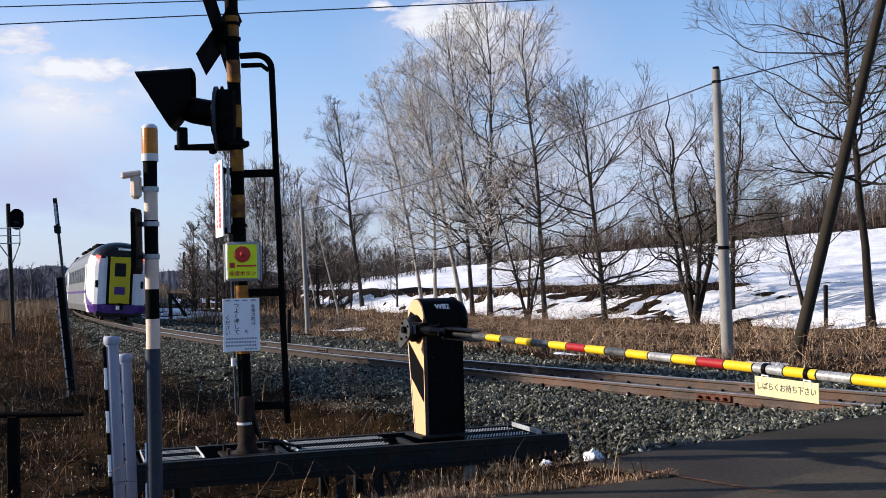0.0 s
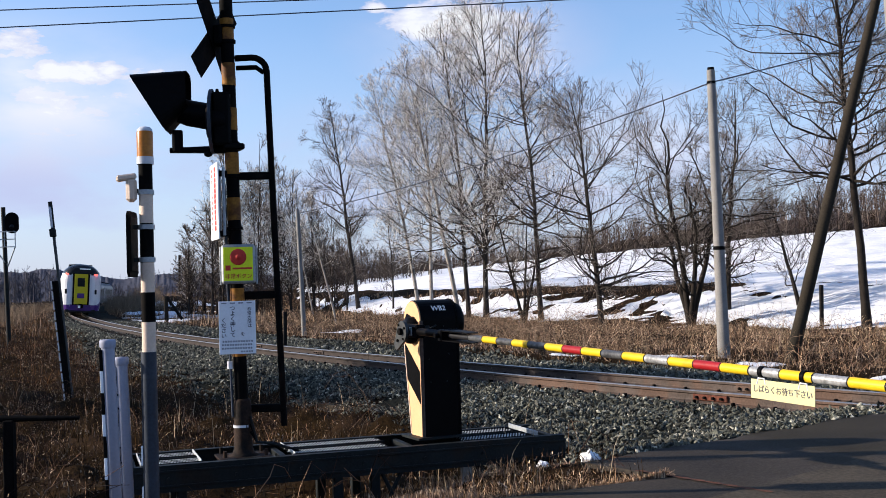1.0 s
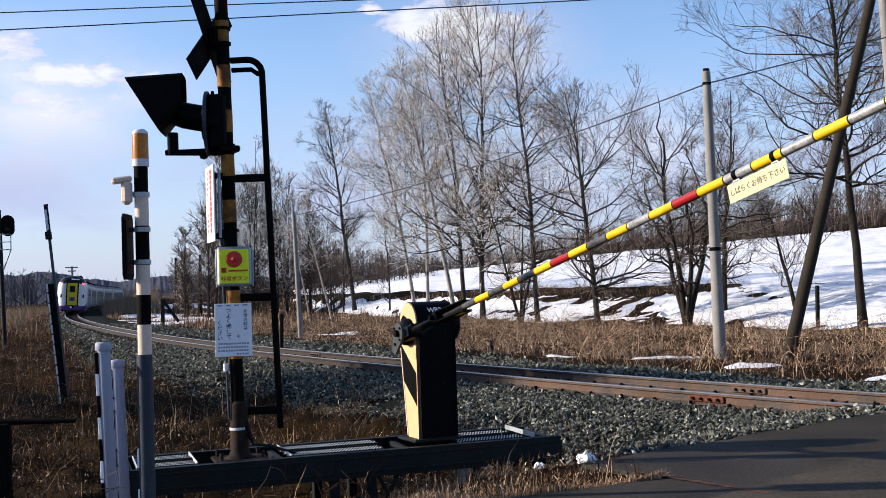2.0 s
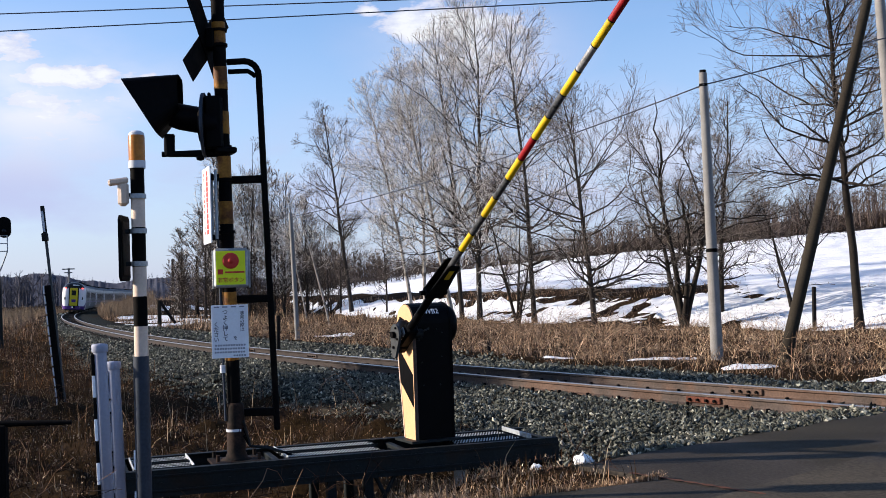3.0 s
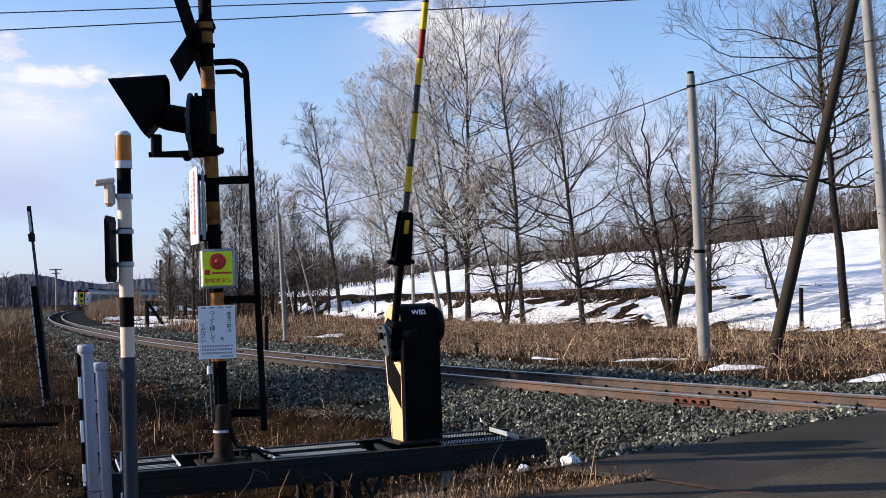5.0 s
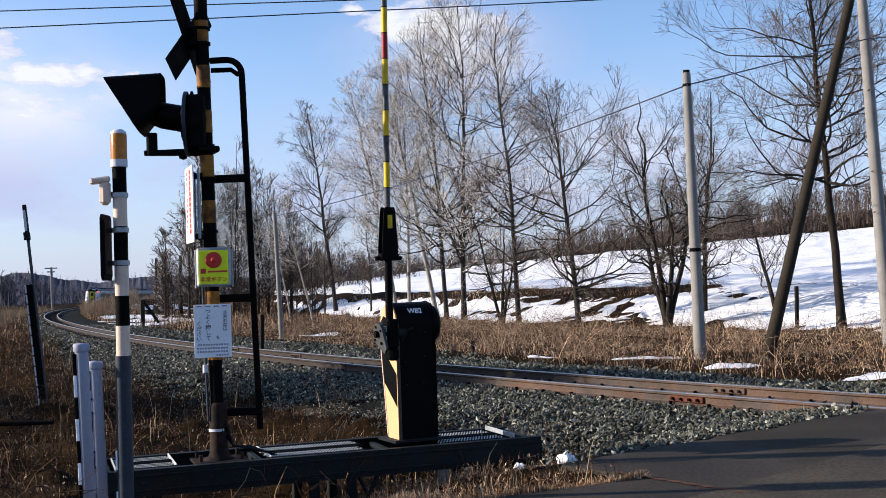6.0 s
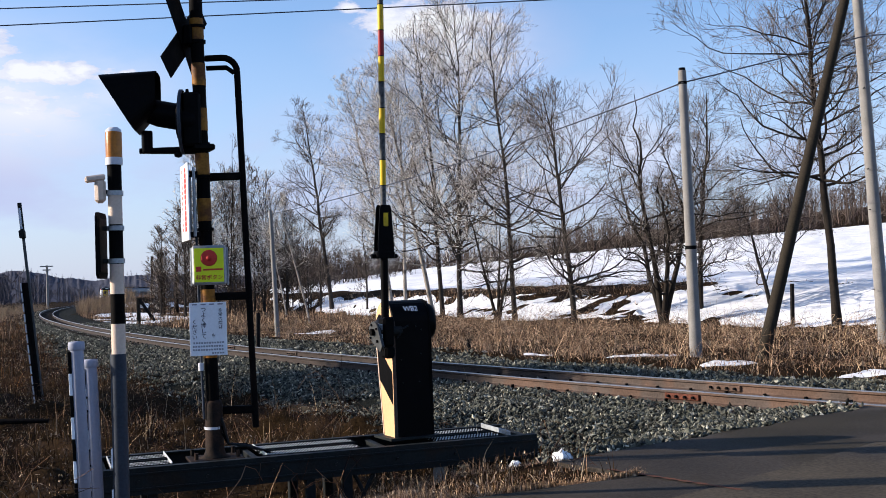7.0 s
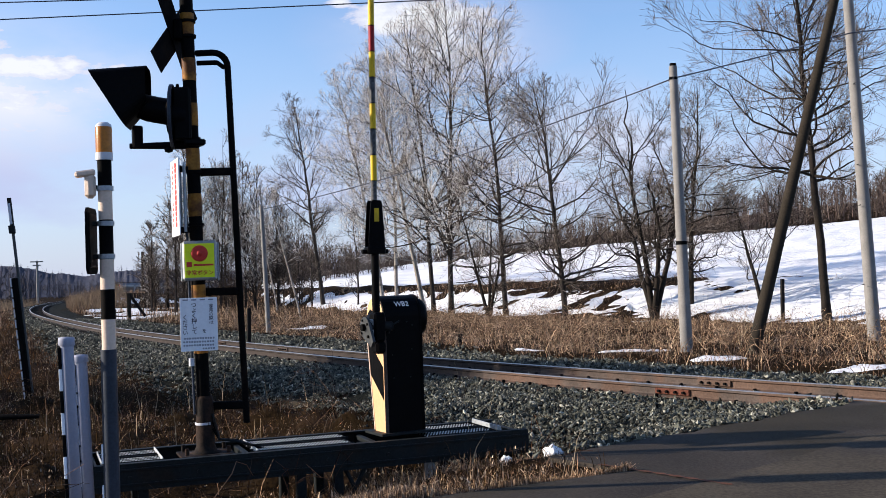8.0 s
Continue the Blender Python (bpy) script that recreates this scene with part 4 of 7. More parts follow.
# ---- trees ----
def grow(seed, h, spread, radius, limbs=34, bare=0.25, angle=54, rise=0.8, detail=1.0, lean=(0, 0), stems=1, gnarl=0.05, twig=0.0040, fork=0.22, crook=0.12, tips=3, heavy=0.36):
    """A leafless tree at the origin: its trunk, its limbs, its branches and its fine twigs, each as arrays."""
    rng = np.random.default_rng(seed)
    k = 16
    trunks = np.zeros((stems, k, 3)); tr = np.zeros((stems, k))
    z = np.linspace(0, 1, k)
    for i in range(stems):
        f = 1.0 if i == 0 else rng.uniform(0.68, 0.92)
        out = np.array(lean) if stems == 1 else np.array(lean) + fork * np.array([math.cos(2.4 * i + seed), math.sin(2.4 * i + seed)])
        wob = np.cumsum(rng.normal(0, gnarl, (k, 2)), 0) * h * 0.10
        trunks[i, :, 2] = z * h * f - 0.25
        trunks[i, :, :2] = out * h * (z ** 1.15)[:, None] + wob * z[:, None]
        tr[i] = 0.8 * radius * (1 - z) ** 0.9 * (1 if stems == 1 else 0.75) + 0.012
        tr[i, 0] *= 1.25
    rel = spread / h

    def reach(t):
        up = np.clip((t - bare) / (1 - bare), 0, 1)
        return rel * (1.2 * np.sin(np.pi * (0.12 + 0.88 * up) ** 0.8) ** 0.75 + 0.30) * rng.uniform(0.6, 1.1, t.shape)

    steep = lambda t: angle * (1.12 - 0.5 * np.clip((t - bare) / (1 - bare), 0, 1))
    l1, r1 = offshoots(trunks, tr, max(8, int(1.4 * limbs / stems)), bare, 0.94, reach, steep, rise, 10, rng, heavy, crook)
    l2, r2 = offshoots(l1, r1, 6, 0.15, 0.98, lambda t: 0.62 * (1.15 - t) ** 0.7, 46, rise * 0.8, 6, rng, 0.6, crook * 0.9)
    l3, r3 = offshoots(l2, r2, max(3, int(5 * detail)), 0.12, 1.0, lambda t: 0.80 * (1.25 - t), 42, 0.5, 3, rng, 0.65, 0.08)
    l4, r4 = offshoots(l3, r3, tips, 0.12, 1.0, lambda t: 0.75 * (1.2 - t * 0.6), 38, 0.3, 2, rng, 0.8, 0.05)
    r2 = np.maximum(r2, twig * 1.6); r3 = np.maximum(r3, twig * 1.2); r4 = np.maximum(r4, twig)
    fine = [tubes(l3, r3, 3), tubes(l4, r4, 3)]
    o = len(fine[0][0])
    return tubes(trunks, tr, 9), tubes(l1, np.maximum(r1, twig * 2.2), 5), tubes(l2, r2, 3), (np.concatenate([fine[0][0], fine[1][0]]), np.concatenate([fine[0][1], fine[1][1] + o]))


def tree(place, seed, h, spread, radius, label, bark=None, twigs=None, group="bare trees behind the track", **kw):
    x, y = place
    z = float(terrain(np.array([x]), np.array([y]))[0])
    ob = thing("tree", (x, y, z), label, "tree", group)
    b = bark or BARK
    for nm, (v, f), m in zip(("trunk", "limb", "branch", "crown"), grow(seed, h, spread, radius, **kw), (b, b, BARK_DARK if b is BARK_PALE else b, twigs or TWIG)):
        p = new(nm, array_mesh(nm, v, f, m, True))
        p.parent = ob
        if nm != "trunk":
            tagged(p, kind="stuff")
    return ob


ALDER = "tall leafless tree with fine twigs on the far verge"
tree((-7.7, 83.6), 21, 16.3, 3.0, 0.20, ALDER, limbs=24, bare=0.34, heavy=0.5, tips=2, angle=58, rise=0.6, lean=(-0.11, 0), twig=0.0055)
tree((-2.67, 71.2), 20, 15.3, 2.7, 0.15, "slender leafless birch leaning beside the others", BARK_PALE, TWIG_PALE, limbs=34, bare=0.24, heavy=0.42, angle=58, rise=0.6, lean=(-0.155, 0), twig=0.0045)
tree((-1.78, 69.2), 23, 15.6, 3.2, 0.14, "slender leafless tree with a pale trunk", BARK_PALE, TWIG_PALE, limbs=36, bare=0.20, heavy=0.48, angle=62, rise=0.6, tips=2, lean=(0.0, 0), twig=0.0045)
tree((-0.02, 60.9), 22, 14.4, 2.9, 0.16, "leaning leafless birch with a white trunk", BARK_PALE, TWIG_PALE, limbs=40, bare=0.20, heavy=0.42, angle=58, rise=0.6, lean=(-0.20, 0), twig=0.0042)
tree((0.47, 60.1), 24, 16.8, 3.0, 0.15, ALDER, limbs=40, bare=0.17, twigs=TWIG_PALE, heavy=0.5, angle=64, rise=0.55, tips=2, lean=(-0.055, 0), twig=0.0042)
tree((1.35, 57.2), 25, 17.0, 3.5, 0.175, ALDER, limbs=46, bare=0.16, twigs=TWIG_PALE, heavy=0.5, angle=64, rise=0.55, tips=2, lean=(0.005, 0), twig=0.0042)
tree((3.74, 51.1), 26, 14.6, 2.7, 0.145, "slim leafless tree with a narrow crown of fine twigs", limbs=40, bare=0.15, twigs=TWIG_PALE, heavy=0.48, angle=66, rise=0.5, tips=2, lean=(-0.046, 0), twig=0.004)
tree((5.85, 45.9), 27, 10.0, 3.1, 0.15, ALDER, limbs=30, bare=0.15, lean=(-0.09, 0), heavy=0.5, angle=68, rise=0.5, crook=0.18)
tree((2.9, 50.2), 28, 5.8, 1.5, 0.12, "small leafless tree with several dark stems", BARK_DARK, limbs=20, bare=0.12, stems=3, angle=52, detail=0.7, fork=0.26, crook=0.22)
tree((8.42, 40.5), 29, 8.6, 2.5, 0.18, "gnarled leafless tree with several crooked dark stems", BARK_DARK, limbs=34, bare=0.24, stems=4, heavy=0.55, gnarl=0.11, angle=60, rise=0.4, fork=0.20, crook=0.27)
tree((10.59, 43.8), 30, 8.8, 2.5, 0.16, "gnarled leafless tree with crooked dark limbs", BARK_DARK, limbs=30, bare=0.2, stems=3, heavy=0.5, gnarl=0.11, angle=58, rise=0.4, fork=0.18, crook=0.26)
tree((12.71, 41.5), 31, 5.6, 1.9, 0.13, "low leafless tree with spreading limbs before the snow", BARK_DARK, limbs=24, bare=0.2, stems=2, angle=54, gnarl=0.08, crook=0.22)
tree((12.7, 34.7), 32, 13.6, 3.0, 0.17, "large leafless tree with wide crooked spreading branches", BARK_DARK, limbs=52, heavy=0.5, bare=0.34, detail=1.2, angle=72, rise=0.5, lean=(-0.06, 0), gnarl=0.06, crook=0.17)
THICKET = (((-23.9, 97), 33, 6.6), ((-22.7, 92), 34, 7.6), ((-20.9, 95), 35, 10.2), ((-18.9, 90), 36, 14.2), ((-17.0, 92), 37, 14.8), ((-15.4, 95), 38, 13.0), ((-13.8, 90), 39, 11.6), ((-17.8, 99), 42, 13.6), ((-21.6, 99), 43, 8.4), ((-19.8, 88), 44, 9.0), ((-12.4, 94), 46, 10.0), ((-20.0, 93), 52, 11.5))
for place, seed, h in THICKET:
    tree(place, seed, h, 0.19 * h, 0.12, "leafless tree in a dense grey thicket beside the track", twigs=TWIG_PALE if seed % 3 == 0 else None, limbs=34, bare=0.1, detail=0.7, heavy=0.45, twig=0.0085, angle=48, stems=2 if seed % 2 else 1, fork=0.10, tips=2)
tree((-10.73, 80.5), 40, 8.0, 1.2, 0.07, "thin leaning birch with white bark", BARK_PALE, TWIG_PALE, limbs=12, bare=0.4, detail=0.6, lean=(-0.16, 0))
tree((-6.54, 58.4), 41, 7.4, 1.2, 0.065, "thin leaning birch with white bark", BARK_PALE, TWIG_PALE, limbs=12, bare=0.4, detail=0.6, lean=(-0.22, 0))


def woods(name, places, heights, material, label, seed, thick=0.05, lift=None, limbs=8, shoots=3):
    rng = np.random.default_rng(seed)
    vs, fs, o = [], [], 0
    forms = []
    for q in range(7):
        r2 = np.random.default_rng(seed * 10 + q)
        k = 4
        tr = np.zeros((1, k, 3)); tr[0, :, 2] = np.linspace(-0.05, 1, k)
        tr[0, :, :2] = np.cumsum(r2.normal(0, 0.02, (k, 2)), 0)
        rad = np.linspace(thick * 0.3, thick * 0.06, k)[None]
        l1, q1 = offshoots(tr, rad, limbs, 0.05, 0.98, lambda t: 0.40 * (1.1 - t) ** 0.5, 50, 0.5, 3, r2, 0.6, 0.12)
        l2, q2 = offshoots(l1, q1, shoots, 0.15, 1.0, lambda t: 0.6 * (1.2 - t), 42, 0.4, 2, r2, 0.9, 0.15)
        q2 = np.maximum(q2, thick * 0.07); q1 = np.maximum(q1, thick * 0.1)
        va, fa = tubes(tr, rad, 3); vb, fb = tubes(l1, q1, 3); vc, fc = tubes(l2, q2, 3)
        forms.append((np.concatenate([va, vb, vc]), np.concatenate([fa, fb + len(va), fc + len(va) + len(vb)])))
    for i, ((x, y), h) in enumerate(zip(places, heights)):
        v, f = forms[i % 7]
        w = rng.uniform(0, 2 * np.pi)
        c, s = np.cos(w), np.sin(w)
        z = lift[i] if lift else terrain(np.array([x]), np.array([y]))[0]
        p = np.stack([v[:, 0] * c - v[:, 1] * s, v[:, 0] * s + v[:, 1] * c, v[:, 2]], -1) * h + (x, y, z)
        vs.append(p); fs.append(f + o); o += len(p)
    ob = new(name, array_mesh(name, np.concatenate(vs), np.concatenate(fs), material))
    return tagged(ob, label, "woods", kind="stuff")


def rise_height(b):
    return (14.0 + 6.5 * float(smooth(-0.31, -0.37, np.array(b))) + 1.2 * math.sin(b * 17) + 1.0 * math.sin(b * 47 + 1) + 0.6 * math.sin(b * 131)) * (1 - 0.6 * float(smooth(-0.2, 0.1, np.array(b))))


def build_far_hill():
    """A low wooded rise that closes the view beyond the bend."""
    g = Geo()
    bs = [-0.75 + 0.0011 * i for i in range(872)]
    rng = np.random.default_rng(71)
    verts, faces = [], []
    for i, b in enumerate(bs):
        h = rise_height(b) - 1.2 + float(rng.uniform(-0.3, 0.35)) + 0.4 * math.sin(b * 210)
        for y, z in ((630, -3), (655, 0.34 * h + rng.uniform(-0.2, 0.2)), (680, 0.66 * h + rng.uniform(-0.2, 0.2)), (705 + rng.uniform(-4, 4), 0.86 * h + rng.uniform(-0.2, 0.2)), (720, h), (900, h + 1)):
            verts.append((b * y, y, z))
    for i in range(len(bs) - 1):
        for j in range(5):
            faces.append((i * 6 + j, (i + 1) * 6 + j, (i + 1) * 6 + j + 1, i * 6 + j + 1))
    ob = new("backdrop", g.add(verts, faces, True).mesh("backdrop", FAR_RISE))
    tagged(ob, "low wooded rise on the horizon, haze put into its colour", "hill", kind="structure")


build_far_hill()


def build_woods():
    rng = np.random.default_rng(51)
    # along the top of the snow field and up the slope behind it
    pl, hs = [], []
    for i in range(950):
        b = rng.uniform(-0.07, 0.46)
        y = 218 + 132 * rng.uniform(0, 1) ** 1.15
        pl.append((b * y, y))
        hs.append(rng.uniform(0.8, 1.15) * float(np.interp(b, (-0.07, 0.05, 0.10, 0.15, 0.21, 0.3, 0.42), (4.0, 4.2, 4.6, 5.6, 4.6, 6.2, 8.2))))
    for i in range(260):
        b = rng.uniform(-0.07, 0.46)
        y = rng.uniform(216.5, 224)
        pl.append((b * y, y)); hs.append(rng.uniform(1.6, 3.2))
    woods("ridge_woods", pl, hs, RIDGE_WOOD, "brown leafless woods along the ridge above the snow field", 5, 0.065, limbs=7)
    pl, hs = [], []
    for i in range(620):
        b = rng.uniform(-0.48, -0.06)
        y = rng.uniform(430, 560)
        pl.append((b * y, y)); hs.append(rng.uniform(8.5, 11.5) * (0.85 + 0.15 * math.sin(b * 27)) * float(np.interp(b, (-0.37, -0.31), (1.25, 0.8))))
    woods("far_woods", pl, hs, FOREST, "leafless woods far beyond the bend, haze in their grey colour", 6, 0.085, limbs=8, shoots=2)
    pl, hs, zs = [], [], []
    for i in range(560):
        b = rng.uniform(-0.6, 0.12)
        y = rng.uniform(700, 730)
        pl.append((b * y, y)); hs.append(rng.uniform(3.0, 4.6)); zs.append((rise_height(b) - 2.0) * (y - 690) / 30 - 1.0 if y < 720 else rise_height(b) - 2.5)
    woods("skyline_woods", pl, hs, FOREST, "leafless trees along the far rise, haze in their grey colour", 8, 0.10, zs, limbs=6, shoots=2)
    pl, hs = [], []
    for i in range(520):
        b = rng.uniform(-0.22, -0.015)
        y = rng.uniform(170, 250)
        pl.append((b * y, y)); hs.append(rng.uniform(0.75, 1.15) * float(np.interp(b, (-0.22, -0.15, -0.12, -0.06, -0.015), (6.0, 7.6, 7.0, 4.2, 2.4))))
    keep = [along(np.array([p[0]]), np.array([p[1]]))[1][0] < -34 for p in pl]
    woods("scrub", [p for p, k in zip(pl, keep) if k], [h for h, k in zip(hs, keep) if k], SCRUB, "dark leafless scrub on the rise beyond the thicket", 7, 0.05)


build_woods()


def build_brush():
    rng = np.random.default_rng(61)
    pl, hs = [], []
    for i in range(110):
        y = rng.uniform(84, 102)
        pl.append((rng.uniform(-0.258, -0.10) * y, y)); hs.append(rng.uniform(1.8, 4.6))
    woods("thicket_brush", pl, hs, BRUSH, "dark leafless brush at the foot of the thicket", 9, 0.03)


build_brush()
tree((-12.2, 92.0), 47, 8.0, 2.4, 0.09, "young leafless tree beside the thicket", limbs=22, bare=0.15, detail=0.7, twig=0.0045)
tree((-10.0, 88.0), 48, 7.0, 2.2, 0.08, "young leafless tree beside the thicket", limbs=20, bare=0.15, detail=0.7, twig=0.0045)
tree((-8.6, 84.0), 49, 6.0, 2.2, 0.08, "young leafless tree on the far verge", limbs=20, bare=0.12, detail=0.7, twig=0.004)
tree((-4.6, 76.0), 50, 6.5, 2.2, 0.08, "young leafless tree on the far verge", limbs=20, bare=0.12, detail=0.7, twig=0.004)
# Out of view; added only to cast streaked branch shadows on the track bed.
tree((-14.6, 19.2), 51, 5.8, 3.0, 0.16, "unseen leafless tree added to throw branch shadows on the ballast", BARK_DARK, limbs=30, bare=0.25, angle=60, gnarl=0.08, twig=0.02)


# ---- the crossing's own directions: along the road (over the track) and along the lowered boom ----
ROAD_WAY = Vector((0.897, 0.443, 0))
BOOM_WAY = Vector((0.443, -0.897, 0))
UP = Vector((0, 0, 1))
V = Vector


def ground_at(x, y):
    return float(terrain(np.array([x]), np.array([y]))[0])


def axes(place, x, y, z):
    return Matrix.Translation(place) @ Matrix((x, y, z)).transposed().to_4x4()


# ---- steel platform that carries the signal post and the gate machine ----
PL = V((0.943, 0.333, 0))       # along it
PB = V((-0.333, 0.943, 0))      # towards its back
FRONT = V((-2.45, 8.13, 0.13))


def on_platform(a, b, z=0.0):
    p = FRONT + PL * a + PB * b
    return V((p.x, p.y, FRONT.z + z))


def channel(a, b, length, depth, height, t, flip):
    """A steel channel lying along the platform, its web outwards, with drawn-in lips."""
    g = Geo()
    s = -1 if flip else 1
    prof = [(0, 0), (s * depth, 0), (s * depth, -t), (s * t, -t), (s * t, -height + t), (s * depth, -height + t), (s * depth, -height), (0, -height)]
    m = axes(on_platform(a, b), PB, UP, PL)
    return g.prism(prof, m, length)


def build_platform():
    pf = thing("equipment_platform", tuple(on_platform(1.7, 0.3, -0.6)), "long dark steel platform with perforated trays on legs", "platform")
    L = 3.48
    for b, flip in ((0.0, False), (0.80, True)):
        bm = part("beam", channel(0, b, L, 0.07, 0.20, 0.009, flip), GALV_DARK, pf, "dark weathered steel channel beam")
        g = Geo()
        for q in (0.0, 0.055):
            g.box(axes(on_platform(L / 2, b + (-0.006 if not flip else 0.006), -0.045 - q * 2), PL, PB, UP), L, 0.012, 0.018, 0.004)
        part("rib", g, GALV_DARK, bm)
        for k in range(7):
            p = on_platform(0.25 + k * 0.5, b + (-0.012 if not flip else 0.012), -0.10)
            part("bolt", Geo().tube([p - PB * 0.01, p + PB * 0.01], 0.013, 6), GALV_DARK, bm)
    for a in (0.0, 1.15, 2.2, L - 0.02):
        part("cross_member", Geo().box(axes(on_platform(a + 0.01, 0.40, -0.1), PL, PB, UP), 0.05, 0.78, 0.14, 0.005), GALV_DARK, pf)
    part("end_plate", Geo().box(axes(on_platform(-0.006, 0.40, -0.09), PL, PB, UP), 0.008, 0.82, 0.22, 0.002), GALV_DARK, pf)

    def tray(a0, a1, b0, b1, dots):
        """A shallow tray whose floor is a row of raised slats, or a sheet of round studs."""
        t = part("tray", Geo().box(axes(on_platform((a0 + a1) / 2, (b0 + b1) / 2, -0.012), PL, PB, UP), a1 - a0, b1 - b0, 0.006, 0.001), BLACK_DULL, pf, "shallow dark cable tray")
        g = Geo()
        px, py, turn = (0.024, 0.055, 0) if dots else (0.026, 0.088, -24)
        nx, ny = int((a1 - a0) / px), int((b1 - b0) / py)
        for i in range(nx):
            for j in range(ny):
                p = on_platform(a0 + (i + 0.5 + 0.5 * (j % 2)) * (a1 - a0) / (nx + 1), b0 + (j + 0.5) * (b1 - b0) / ny, -0.008)
                g.box(axes(p, PL, PB, UP) @ pose(0, 0, 0, 0, 0, turn), 0.014 if dots else 0.0105, 0.028 if dots else 0.082, 0.0016)
        part("tread", g, PERFO, t, "bright worn studs of the tread sheet" if dots else "bright worn slats of the tread sheet")["kind"] = "stuff"
        for b in (b0, b1):
            part("tray_lip", Geo().box(axes(on_platform((a0 + a1) / 2, b, -0.006), PL, PB, UP), a1 - a0, 0.006, 0.02, 0.001), GALV_DARK, t)

    tray(0.06, 0.52, 0.09, 0.36, True)
    tray(0.06, 0.52, 0.44, 0.71, True)
    tray(1.20, 2.00, 0.09, 0.36, False)
    tray(1.20, 2.04, 0.44, 0.71, False)
    tray(2.62, 3.24, 0.09, 0.36, False)
    tray(2.62, 3.24, 0.44, 0.71, False)
    part("end_lip", Geo().box(axes(on_platform(3.27, 0.40, 0.012), PL, PB, UP), 0.012, 0.64, 0.04, 0.002), GALV, pf, "pale galvanised end lip")
    for a in (0.06, 0.5, 1.22):
        part("tray_end", Geo().box(axes(on_platform(a, 0.40, -0.002), PL, PB, UP), 0.008, 0.62, 0.03, 0.001), PERFO, pf)
    for a in (0.35, 1.55, 1.85, 2.95):
        for b in (0.08, 0.72):
            p = on_platform(a, b, -0.2)
            z = ground_at(p.x, p.y) - 0.2
            part("leg", Geo().box(axes(V((p.x, p.y, (p.z + z) / 2)), PL, PB, UP), 0.075, 0.075, p.z - z, 0.006), WOOD_BLACK if a > 2 else GALV_DARK, pf)
    for a, da in ((1.85, 0.22), (2.1, -0.2)):
        p = on_platform(a + da, 0.05, -0.19)
        q = on_platform(a, 0.05, -0.6)
        part("brace", Geo().tube([p, q], 0.018, 6), GALV_DARK, pf)
    part("pier", Geo().box(axes(on_platform(3.25, 0.2, -0.28), PL, PB, UP), 0.36, 0.22, 0.2, 0.02), BLACK_DULL, pf, "black block under the platform's end")
    part("timber_post", Geo().box(axes(on_platform(2.62, 0.06, -0.32), PL, PB, UP), 0.08, 0.07, 0.32, 0.01), WOOD_POLE, pf, "short weathered timber post")


build_platform()


